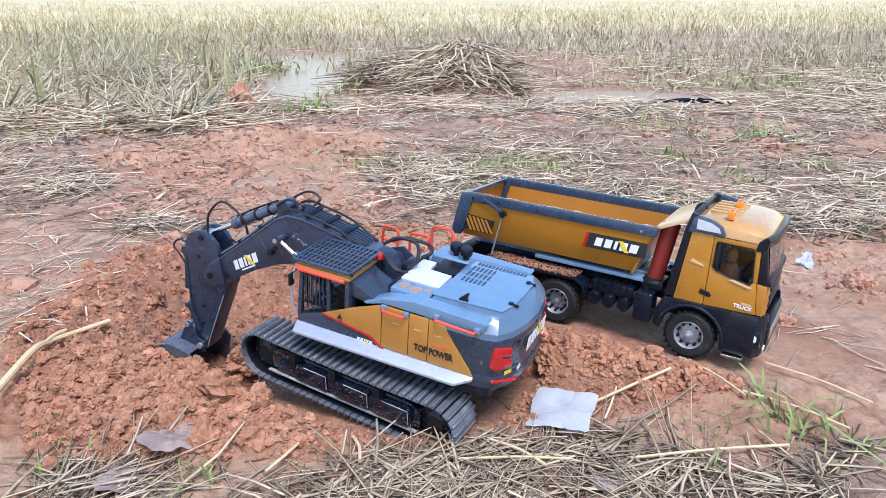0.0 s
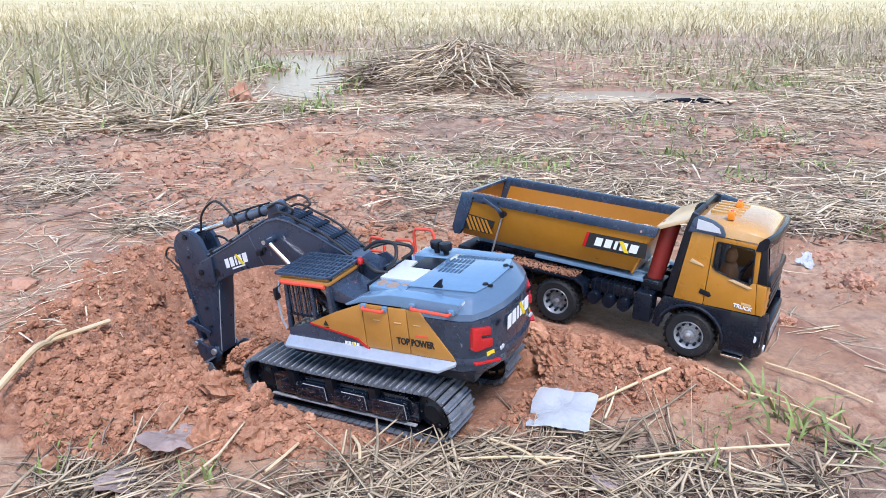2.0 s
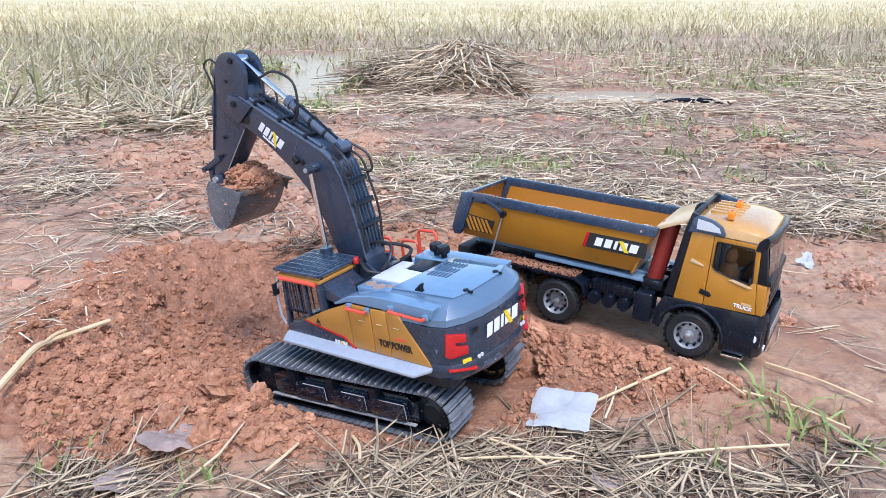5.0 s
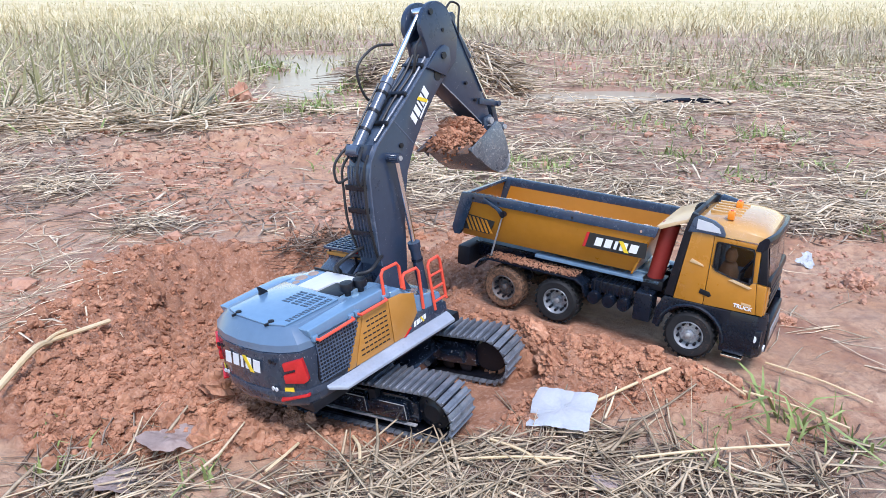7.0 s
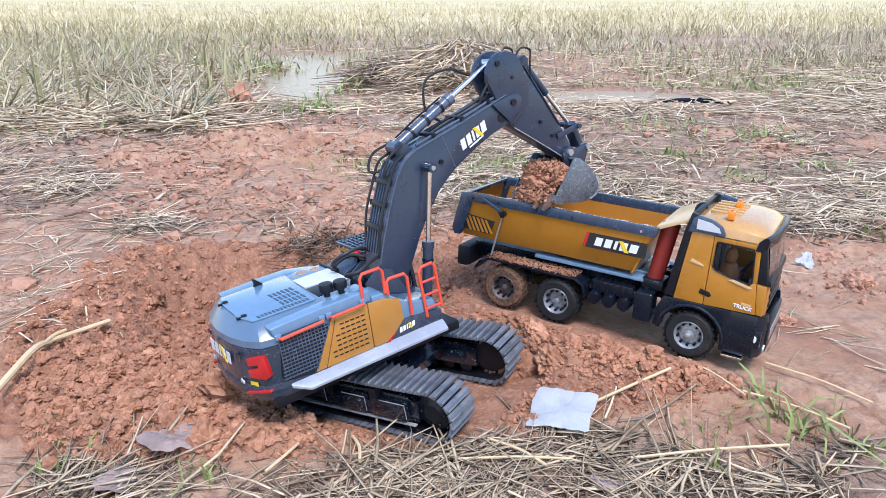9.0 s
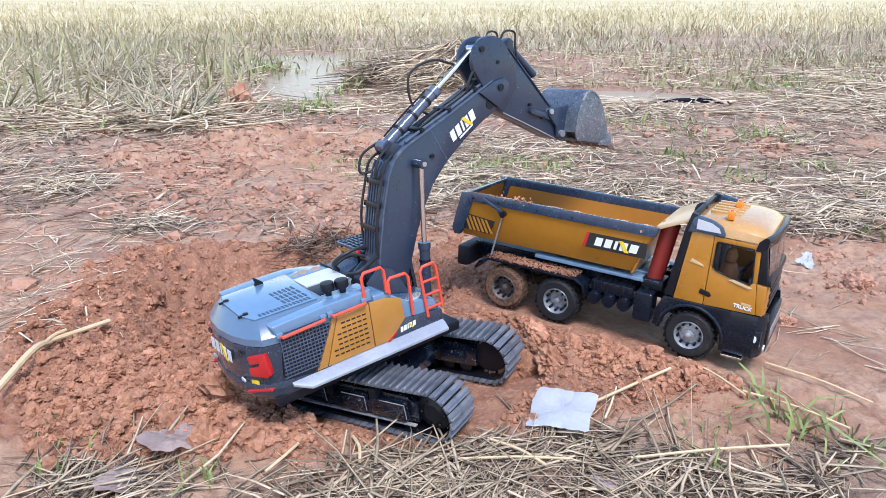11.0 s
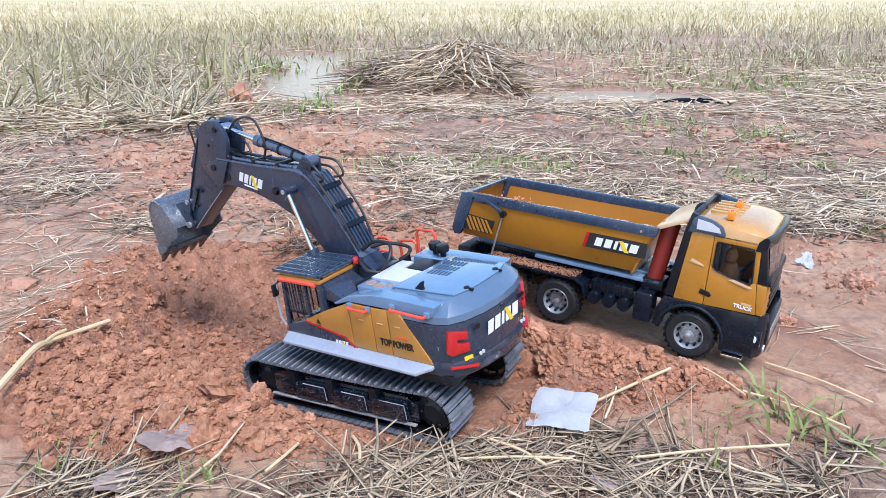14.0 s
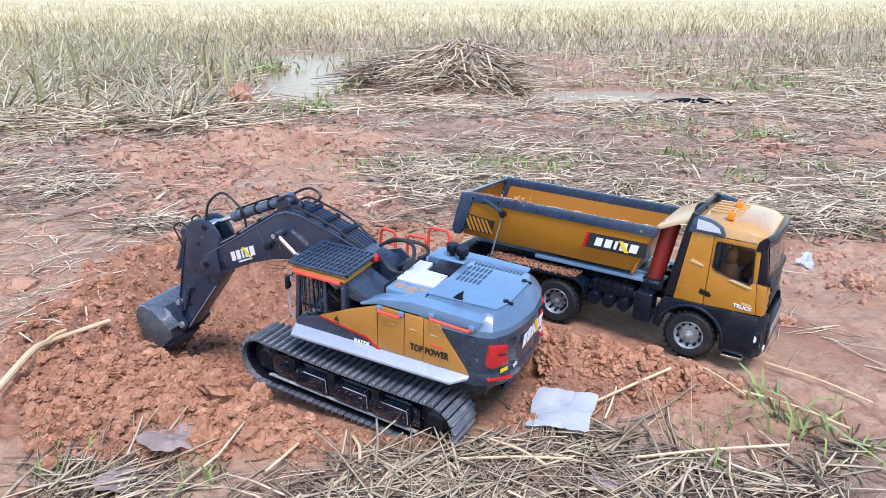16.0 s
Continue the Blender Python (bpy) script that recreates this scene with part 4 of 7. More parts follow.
    for y in (-0.042, 0.042):
        st = part("seat", join(box(0.02, 0.06, y - 0.02, y + 0.02, 0.101, 0.126, 0.004), box(0.012, 0.026, y - 0.02, y + 0.02, 0.12, 0.185, 0.004)), M_SEAT, t, "grey cab seat")
    part("steering_wheel", shifted(tube([(0.014 * math.cos(a), 0.014 * math.sin(a), 0) for a in [k * math.pi / 10 for k in range(21)]], 0.0018, 6), Matrix.Translation((0.076, -0.045, 0.162)) @ pose(0, 0, 0, 0, -55, 0)), M_BLACK, t)
    fig = part("seat_figure", join(lathe([(0.001, 0.0), (0.013, 0.002), (0.015, 0.02), (0.010, 0.034), (0.001, 0.036)], 12, "z"), lathe([(0.001, 0.034), (0.008, 0.038), (0.0095, 0.047), (0.006, 0.055), (0.001, 0.057)], 12, "z")), M_SKIN, t, "plain tan toy shape on the seat")
    fig.location = (0.036, -0.045, 0.122)
    # wheel arches, bumper, lights, steps
    for s in (-1, 1):
        arch = []
        for k in range(13):
            a = math.pi * (0.02 + 0.96 * k / 12)
            arch.append((0.047 * math.cos(a), 0.0388 + 0.047 * math.sin(a)))
        outer = [(0.054, 0.043), (0.054, 0.0935), (-0.046, 0.0935), (-0.055, 0.072), (-0.058, 0.043)]
        part("wheel_arch", prism(outer + arch[::-1], *sorted((s * 0.058, s * 0.0848)), 0.001), M_CHASSIS, t, "black front wheel arch")
        part("arch_lip", tube([(1.05 * x, s * 0.0855, 0.0388 + 1.05 * (z - 0.0388)) for x, z in arch], 0.0032, 8), M_CHASSIS, t)
        part("bumper_corner", loft([[(0.060, s * 0.060, z), (0.060, s * (0.0875 + d), z), (0.112, s * (0.0875 + d), z), (0.126 + d, s * (0.076 + d), z), (0.130 + d, s * 0.060, z)] for z, d in ((0.028, -0.003), (0.036, 0), (0.085, 0), (0.098, -0.003))]), M_CHASSIS, t, "black bumper corner")
        hl = part("headlight", shifted(lathe([(0.001, -0.001), (0.006, -0.0005), (0.0085, 0.002), (0.0085, 0.006)], 16, "y"), Matrix.Translation((0.113, s * (0.0865) , 0.061)) @ (Matrix.Diagonal((0.9, 1, 1.45, 1)) if s < 0 else Matrix.Diagonal((0.9, -1, 1.45, 1)))), M_LENS, t, "clear headlight")
        part("bezel", box(0.102, 0.124, *sorted((s * 0.070, s * 0.0872)), 0.046, 0.076, 0.004), M_CHASSIS, t)
        part("cab_step", box(0.066, 0.100, *sorted((s * 0.068, s * 0.092)), 0.022, 0.026, 0.001), M_CHROME, t, "bright step plate")
        part("step_hanger", box(0.068, 0.098, *sorted((s * 0.066, s * 0.072)), 0.024, 0.045, 0.001), M_BLACK, t)
        part("fog_lamp", rod((0.128, s * 0.062, 0.040), (0.132, s * 0.062, 0.040), 0.006), M_LENS, t)
    part("bumper", box(0.118, 0.134, -0.062, 0.062, 0.032, 0.086, 0.004), M_BLACK, t)
    part("bumper_plate", box(0.133, 0.1355, -0.05, 0.05, 0.05, 0.07, 0.001), M_RIM, t, "silver grey bumper plate")
    lettering("door_lettering", "TRUCK", 0.0082, M_WHITE, t, Matrix.Translation((0.0690, -cw * 0.97 - 0.0006, 0.1030)) @ pose(0, 0, 0, 90, 3.5, 0))
    part("lettering_bar", prism([(0.083, 0.1125), (0.083, 0.1155), (0.098, 0.1145), (0.098, 0.1115)], -cw - 0.0008, -cw + 0.0002, 0), M_CREAM, t)
    # draw body and chassis to the truck's true proportions; wheels and arches are built to size
    for ob in t.children_recursive:
        if ob.matrix_basis == Matrix.Identity(4) and ob.name.split(".")[0] not in ("wheel", "rim", "rim_holes", "hub", "wheel_arch", "arch_lip"):
            for v in ob.data.vertices:
                v.co = (drawn_in(v.co.x), v.co.y * 0.97, v.co.z * 0.955)
    return t


TRUCK = build_truck()


# ---- the excavator ----
# lengths of the digging arm, in metres: boom foot in the house, boom, stick
FOOT_X, FOOT_Z, ARM_Y, BOOM_L, STICK_L = 0.0061, 0.1902, -0.018, 0.3292, 0.150
EXC_AT = Matrix.Translation(BASE_AT) @ BASE_TURN.to_4x4() @ Matrix.Rotation(radians(HEADING), 4, "Z")


def track_path(n):
    """Places and tilts of the pads round sprocket and idler."""
    half, r, zc = 0.146, 0.0335, 0.0475
    straight, bend = 2 * half, math.pi * r
    total = 2 * (straight + bend)
    out = []
    for k in range(n):
        s = total * k / n
        if s < straight:
            out.append((-half + s, zc + r - 0.0025 * math.sin(math.pi * s / straight), 0.0))
        elif s < straight + bend:
            a = (s - straight) / r
            out.append((half + r * math.sin(a), zc + r * math.cos(a), a))
        elif s < 2 * straight + bend:
            out.append((half - (s - straight - bend), zc - r, math.pi))
        else:
            a = (s - 2 * straight - bend) / r
            out.append((-half - r * math.sin(a), zc - r * math.cos(a), math.pi + a))
    return out


def build_undercarriage(e):
    pad_mesh = None
    for s in (1, -1):
        yc = s * 0.0795
        fr = part("track_frame", join(prism([(-0.125, 0.030), (-0.125, 0.058), (-0.105, 0.066), (0.115, 0.066), (0.130, 0.058), (0.130, 0.030)], yc - 0.017, yc + 0.017, 0.002),
                                      prism([(-0.108, 0.036), (-0.104, 0.054), (0.110, 0.054), (0.114, 0.036)], yc - 0.026, yc + 0.026, 0.002)), M_FRAME, e, "glossy blue-black track frame splashed with mud")
        for x in (-0.085, -0.02, 0.05):
            part("frame_plate", prism([(x - 0.029, 0.036), (x - 0.027, 0.0605), (x + 0.027, 0.0605), (x + 0.029, 0.036)], *sorted((yc + s * 0.018, yc + s * 0.0290)), 0.003, 2), M_FRAME, fr)
        # pale scuffed tubes draw the white glints along the plate edges
        for x in (-0.085, -0.02, 0.05):
            part("worn_edge", tube([(x - 0.0285, yc + s * 0.0290, 0.040), (x - 0.0268, yc + s * 0.0286, 0.0600), (x + 0.012, yc + s * 0.0286, 0.0602)], 0.0007, 5), M_SCUFF, fr, "pale scuffed line drawn as a glint along the plate edge")
        for x in (-0.06, 0.015, 0.085):
            part("bracket", box(x - 0.006, x + 0.006, *sorted((yc + s * 0.010, yc + s * 0.027)), 0.052, 0.074, 0.001), M_BLACK, fr)
        part("guard_strip", box(-0.125, 0.13, *sorted((yc + s * 0.022, yc + s * 0.0275)), 0.0295, 0.0318, 0.0006), M_SCUFF, fr, "mud-scuffed guard strip")
        for k in range(8):
            x = -0.105 + k * 0.0305
            it = part("road_wheel", lathe([(0.002, yc - 0.016), (0.010, yc - 0.015), (0.010, yc - 0.008), (0.006, yc - 0.007), (0.006, yc + 0.007), (0.010, yc + 0.008), (0.010, yc + 0.015), (0.002, yc + 0.016)], 14), M_BLACK, fr)
            it.location = (x, 0, 0.0265)
        for x, nm in ((-0.146, "sprocket"), (0.146, "idler_wheel")):
            g = lathe([(0.002, yc - 0.012), (0.024, yc - 0.011), (0.026, yc - 0.005), (0.026, yc + 0.005), (0.024, yc + 0.011), (0.016, yc + 0.013), (0.012, yc + 0.016), (0.002, yc + 0.016)] if s > 0 else
                      [(0.002, yc - 0.016), (0.012, yc - 0.016), (0.016, yc - 0.013), (0.024, yc - 0.011), (0.026, yc - 0.005), (0.026, yc + 0.005), (0.024, yc + 0.011), (0.002, yc + 0.012)], 24)
            w = part(nm, g, M_BLACK, e, "black toothed sprocket" if nm == "sprocket" else "black idler wheel")
            w.location = (x, 0, 0.0475)
            for k in range(13 if nm == "sprocket" else 0):
                part("sprocket_tooth", shifted(box(-0.003, 0.003, yc - 0.005, yc + 0.005, 0.024, 0.0305, 0.0006), Matrix.Rotation(2 * math.pi * k / 13, 4, "Y")), M_BLACK, w)
            for k in range(6):
                a = 2 * math.pi * k / 6
                part("wheel_bolt", rod((0.017 * math.cos(a), yc + s * 0.011, 0.017 * math.sin(a)), (0.017 * math.cos(a), yc + s * 0.0145, 0.017 * math.sin(a)), 0.002, seg=6), M_FRAME, w)
        track = part("track_chain", join(*[shifted(box(-0.0055, 0.0055, yc - 0.020, yc + 0.020, -0.0035, 0.0008, 0), Matrix.Translation((x, 0, z)) @ Matrix.Rotation(a, 4, "Y")) for x, z, a in track_path(70)]), M_BLACK, e, "track of worn steel pads dusted with red soil")
        for x, z, a in track_path(70):
            if pad_mesh is None:
                pb = prism([(-0.0050, 0.0), (-0.0050, 0.0026), (-0.0044, 0.0060), (-0.0020, 0.0060), (-0.0012, 0.0028), (0.0034, 0.0024), (0.0048, 0.0018), (0.0048, 0.0)], -0.029, 0.029, 0.0003, 1)
                first = part("track_pad", pb, M_PAD, track)
                pad_mesh = first.data
                ob = first
            else:
                ob = new("track_pad", pad_mesh)
                ob.parent = track
            ob.matrix_basis = Matrix.Translation((x, yc, z)) @ Matrix.Rotation(a, 4, "Y")
    part("centre_frame", loft([[(-0.07, -0.05, 0.045), (0.07, -0.05, 0.045), (0.07, 0.05, 0.045), (-0.07, 0.05, 0.045)], [(-0.075, -0.055, 0.062), (0.075, -0.055, 0.062), (0.075, 0.055, 0.062), (-0.075, 0.055, 0.062)], [(-0.05, -0.045, 0.082), (0.05, -0.045, 0.082), (0.05, 0.045, 0.082), (-0.05, 0.045, 0.082)]]), M_FRAME, e, "dark centre frame")
    for s in (1, -1):
        part("side_arm", box(-0.055, 0.055, *sorted((s * 0.035, s * 0.068)), 0.042, 0.064, 0.003), M_FRAME, e)
    part("slew_ring", lathe([(0.03, 0.080), (0.056, 0.080), (0.056, 0.096), (0.052, 0.098), (0.03, 0.098)], 36, "z"), M_BLACK, e, "black slewing ring")


def hull(z, inset, front=-0.045):
    """Plan outline of the rear body at one height."""
    i = inset
    pts = [(front, 0.0885 - i), (-0.185, 0.0885 - i), (-0.203 + 0.4 * i, 0.083 - i), (-0.216 + 0.8 * i, 0.064 - 0.7 * i), (-0.2245 + i, 0.036 - 0.4 * i), (-0.228 + i, 0.0)]
    pts = pts + [(x, -y) for x, y in reversed(pts[:-1])]
    return [(x, y, z) for x, y in pts]


def build_house(e):
    h = part("house", loft([hull(0.103, 0.012), hull(0.109, 0.003), hull(0.116, 0.0), hull(0.1805, 0.0), hull(0.1815, 0.002)]), M_DARK, e, "charcoal rear body with red tail lamps")
    # hood slopes get the shaded paint colour, the lid the sky-lit one
    part("hood", loft([hull(z, i, -0.104) for z, i in ((0.182, 0.0005), (0.1905, 0.0015), (0.1985, 0.009), (0.2065, 0.018), (0.2075, 0.020))]), M_SHELL, h, "glossy blue-grey engine hood, coloured darker on its shaded slopes", 26)
    part("floor_plate", box(-0.20, 0.088, -0.086, 0.086, 0.098, 0.112, 0.002), M_BLACK, h)
    part("rear_bumper_lip", loft([[(x * 1.006, y * 1.012, z) for x, y, z in hull(0.122, 0.0, -0.12)], [(x * 1.010, y * 1.016, z) for x, y, z in hull(0.126, 0.0, -0.12)], [(x * 1.004, y * 1.008, z) for x, y, z in hull(0.131, 0.0, -0.12)]]), M_DARK, h)
    # hood details: seam frame, vents, well, knobs, aerial, hinges
    top = 0.2076
    part("hood_lid", slab([(-0.100, 0.060), (-0.196, 0.056), (-0.204, 0.030), (-0.206, -0.030), (-0.198, -0.058), (-0.112, -0.060)], top, top + 0.0022, 0.0009), M_HOOD, h, "blue-grey lid with the sky's reflection put into its colour")
    # vent slots are dark strips on the lid, painted as shaded recesses
    for k in range(14):
        x = -0.120 - k * 0.0052
        part("vent_slot", box(x - 0.0015, x + 0.0015, -0.0565, -0.0485, top + 0.0018, top + 0.0027, 0), M_VENT, h)
    for j in range(3):
        for k in range(6):
            x = -0.118 - k * 0.006
            y = -0.036 + j * 0.018
            part("vent_slot", box(x - 0.0015, x + 0.0015, y - 0.0065, y + 0.0065, top + 0.0018, top + 0.0027, 0), M_VENT, h)
    part("deck_recess", box(-0.1045, -0.040, -0.052, 0.070, 0.181, 0.1955, 0.001), M_BLACK, h, "black sunken deck")
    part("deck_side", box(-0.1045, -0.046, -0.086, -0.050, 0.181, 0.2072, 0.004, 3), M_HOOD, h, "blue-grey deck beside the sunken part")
    part("deck_panel", slab([(-0.043, -0.030), (-0.064, -0.030), (-0.066, -0.006), (-0.100, -0.004), (-0.100, 0.037), (-0.043, 0.037)], 0.195, 0.2068, 0.001), M_PALE, h, "pale grey deck panel")
    # added black slab, almost flush with the panels, stands for the dark well
    part("well_cover", slab([(-0.067, -0.048), (-0.1035, -0.048), (-0.1035, -0.0075), (-0.068, -0.0085)], 0.195, 0.2062, 0.001), M_BLACK, h, "black slab standing in for the dark deck well")
    bx = part("deck_plate", slab([(-0.043, 0.0385), (-0.100, 0.0385), (-0.100, 0.070), (-0.043, 0.066)], 0.195, 0.2056, 0.0015), M_HOOD, h, "blue-grey deck plate with round brown stickers")
    for x, y, r in ((-0.056, 0.052, 0.0075), (-0.075, 0.056, 0.0085), (-0.090, 0.050, 0.005)):
        it = part("sticker", lathe([(0.001, 0.2062), (r, 0.2062), (r + 0.0004, 0.2058), (r + 0.0004, 0.205)], 18, "z"), M_STICKER, bx)
        it.location = (x, y, 0)
    part("deck_rim", prism([(-0.040, 0.186), (-0.040, 0.208), (-0.0425, 0.208), (-0.0425, 0.186)], -0.050, 0.066, 0.0006), M_BLACK, h, "black front rim of the deck")
    for x, y in ((-0.077, -0.066), (-0.095, -0.060)):
        k = part("filter_knob", lathe([(0.004, -0.010), (0.0045, 0.0), (0.0085, 0.001), (0.0092, 0.003), (0.0092, 0.010), (0.0085, 0.0115), (0.001, 0.012)], 20, "z"), M_BLACK, h, "black round filter knob")
        k.location = (x, y, top + 0.006)
    it = part("aerial_fin", prism([(-0.150, 0.0), (-0.136, 0.0), (-0.137, 0.004), (-0.147, 0.013), (-0.150, 0.0135), (-0.148, 0.006)], 0.052, 0.057, 0.0008), M_BLACK, h, "black aerial fin")
    it.location = (0, 0, top)
    for y in (0.032, -0.034):
        it = part("lid_catch", join(lathe([(0.001, top + 0.0045), (0.0035, top + 0.004), (0.0045, top)], 12, "z"), box(-0.010, 0.0, -0.0015, 0.0015, top, top + 0.003, 0.0005)), M_BLACK, h)
        it.location = (-0.199, y, 0)
    # left side: ochre doors, stripe, rails
    for s in (1, -1):
        y0, y1 = sorted((s * 0.0872, s * 0.0905))
        if s > 0:
            doors = [[(0.046, 0.151), (0.0, 0.1725), (-0.044, 0.1895), (-0.044, 0.1275), (-0.030, 0.1385)], [(-0.0452, 0.190), (-0.084, 0.1895), (-0.084, 0.1265), (-0.0452, 0.1272)],
                     [(-0.0852, 0.1895), (-0.112, 0.1893), (-0.112, 0.1264), (-0.0852, 0.1266)], [(-0.1132, 0.1893), (-0.131, 0.189), (-0.178, 0.126), (-0.1132, 0.1264)]]
            for d in doors:
                part("side_door", prism(d, y0, y1, 0.0007), M_YEL, h, "ochre side door")
            part("front_cowl", prism([(0.088, 0.118), (0.088, 0.136), (0.046, 0.149), (-0.03, 0.137), (-0.045, 0.126), (-0.045, 0.118)], 0.060, 0.0892, 0.001), M_DARK, h)
            part("red_stripe", prism([(0.047, 0.1512), (0.046, 0.1488), (-0.029, 0.1358), (-0.0435, 0.1245), (-0.050, 0.1245), (-0.031, 0.1388)], 0.0892, 0.0912, 0.0003), M_LIGHT_RED, h, "red trim stripe")
            part("shoulder", prism([(-0.020, 0.1835), (-0.046, 0.1915), (-0.185, 0.1905), (-0.19, 0.205), (-0.12, 0.2075), (-0.090, 0.2075), (-0.046, 0.200), (-0.016, 0.1855)], 0.068, 0.0888, 0.003, 3), M_HOOD, h, "blue-grey shoulder panel")
            rails = [((-0.048, 0.186), (-0.080, 0.185)), ((-0.123, 0.195), (-0.178, 0.1925))]
            sign_blocks(h, Matrix.Translation((-0.020, 0.0893, 0.1275)) @ pose(0, 0, 0, 90, 0, 180), 0.024, 0.0055)
            lettering("side_lettering", "TOP POWER", 0.0112, M_INK, h, Matrix.Translation((-0.1215, 0.0909, 0.1440)) @ pose(0, 0, 0, 90, 0, 180) @ Matrix.Diagonal((0.86, 1.18, 1, 1)))
            part("lettering_bar", box(-0.141, -0.123, 0.0902, 0.0909, 0.1535, 0.1562, 0), M_RED, h)
            tri = prism([(0.0235, 0.1500), (0.0145, 0.1500), (0.019, 0.158)], 0.0902, 0.0909, 0)
            part("warning_mark", join(tri, box(0.0145, 0.0235, 0.0902, 0.0909, 0.1465, 0.1480, 0)), M_INK, h)
            for x in (-0.066, -0.098, -0.127):
                part("door_latch", box(x - 0.005, x + 0.005, 0.0903, 0.0912, 0.1690, 0.1700, 0), M_CREAM, h)
        else:
            part("grille_back", prism([(-0.187, 0.140), (-0.180, 0.188), (-0.113, 0.184), (-0.145, 0.127), (-0.183, 0.132)], y0, -0.0878, 0.0005), M_BLACK, h, "black mesh engine grille")
            bars = None
            for k in range(11):
                z = 0.134 + k * 0.0048
                xr = -0.141 + (z - 0.127) * 0.52
                b = box(-0.1855 + (z - 0.14) * 0.1, xr, -0.0916, -0.0904, z, z + 0.0013, 0)
                bars = b if bars is None else join(bars, b)
            for k in range(15):
                x = -0.183 + k * 0.0048
                b = box(x, x + 0.0012, -0.0914, -0.0904, 0.133 if x < -0.141 else 0.127 + (x + 0.141) / 0.52 + 0.002, 0.186, 0)
                bars = join(bars, b)
            part("grille_mesh", bars, M_SLATE, h, "woven steel grille bars", 0)
            doors = [[(-0.142, 0.127), (-0.110, 0.187), (-0.104, 0.1872), (-0.1275, 0.127)], [(-0.1262, 0.127), (-0.1028, 0.1873), (-0.056, 0.190), (-0.056, 0.127)],
                     [(-0.0548, 0.127), (-0.0548, 0.190), (-0.030, 0.1885), (-0.006, 0.180), (-0.004, 0.150), (-0.022, 0.134), (-0.032, 0.127)]]
            for d in doors:
                part("side_door", prism(d, y0, y1, 0.0007), M_YEL, h, "ochre side door with louvre slots")
            for j in range(7):
                for k in range(7):
                    x, z = -0.112 + k * 0.0078, 0.137 + j * 0.0068
                    if x > -0.126 + (z - 0.127) * 0.4 + 0.006 and x < -0.060:
                        part("louvre", box(x - 0.0028, x + 0.0028, -0.0911, -0.0902, z - 0.0008, z + 0.0008, 0), M_INK, h)
            part("red_stripe", prism([(-0.036, 0.1262), (-0.024, 0.1345), (-0.0195, 0.1345), (-0.0315, 0.1262)], -0.0912, -0.0892, 0), M_LIGHT_RED, h)
            part("front_cowl", prism([(-0.033, 0.118), (-0.021, 0.134), (-0.003, 0.149), (0.058, 0.142), (0.060, 0.118)], -0.0892, -0.045, 0.001), M_DARK, h)
            part("toolbox", prism([(-0.046, 0.150), (-0.046, 0.196), (-0.028, 0.1955), (0.004, 0.172), (0.050, 0.160), (0.056, 0.142)], -0.0868, -0.048, 0.003, 3), M_HOOD, h, "blue-grey toolbox step")
            part("shoulder", prism([(-0.048, 0.1915), (-0.185, 0.1905), (-0.19, 0.205), (-0.12, 0.2075), (-0.05, 0.2075)], -0.0888, -0.068, 0.003, 3), M_HOOD, h, "blue-grey shoulder panel")
            rails = [((-0.062, 0.1945), (-0.112, 0.1935)), ((-0.122, 0.193), (-0.182, 0.1905))]
            sign_blocks(h, Matrix.Translation((0.000, -0.0893, 0.1365)) @ pose(0, 0, 0, 90, -6, 0), 0.026, 0.007)
        for (xa, za), (xb, zb) in rails:
            yo = s * 0.0965
            r = part("grab_rail", tube([(xa, s * 0.089, za + 0.001), (xa - 0.001, yo, za), (xb + 0.001, yo, zb), (xb, s * 0.089, zb + 0.001)], 0.0021, 8), M_RED, h, "coral red grab rail")
            for x, z in ((xa, za), (xb, zb)):
                part("rail_foot", box(x - 0.004, x + 0.004, *sorted((s * 0.087, s * 0.0925)), z - 0.002, z + 0.005, 0.001), M_HOOD, h)
        # chequer-plate step
        oy = 0.1045
        xf = 0.089 if s > 0 else 0.058
        sk = [(-0.158, oy), (xf - 0.002, oy), (xf, oy - 0.010), (xf, 0.085), (-0.178, 0.085), (-0.178, oy - 0.012)]
        bm = slab([(x, s * y) for x, y in sk], 0.1135, 0.1175, 0.0008)
        for v in bm.verts:
            v.co.z += (0.1045 - abs(v.co.y)) * 0.55
        part("side_step", bm, M_SKIRT, h, "silver chequer-plate side step")
        st = None
        for i in range(int((xf + 0.17) / 0.0042)):
            for j in range(4):
                x, y = -0.168 + i * 0.0042, 0.0895 + j * 0.0036
                z = 0.1178 + (0.1045 - y) * 0.55
                a = 0.0011 if (i + j) % 2 else -0.0011
                b = bmesh.new()
                vs = [b.verts.new((x + dx, s * (y + dy), z + dz - dy * 0.55)) for dx, dy, dz in ((-0.0013, -a, 0), (0.0013, a, 0), (0.0013, a + 0.0005, 0), (-0.0013, -a + 0.0005, 0), (0, 0.0002, 0.0004))]
                for q in ((0, 1, 4), (1, 2, 4), (2, 3, 4), (3, 0, 4)):
                    b.faces.new([vs[w] for w in q])
                st = b if st is None else st
                if st is not b:
                    me = None
                    for f in list(b.faces):
                        st.faces.new([st.verts.new(v.co) for v in f.verts])
                    b.free()
        part("plate_studs", st, M_SKIRT, h, "", 0)
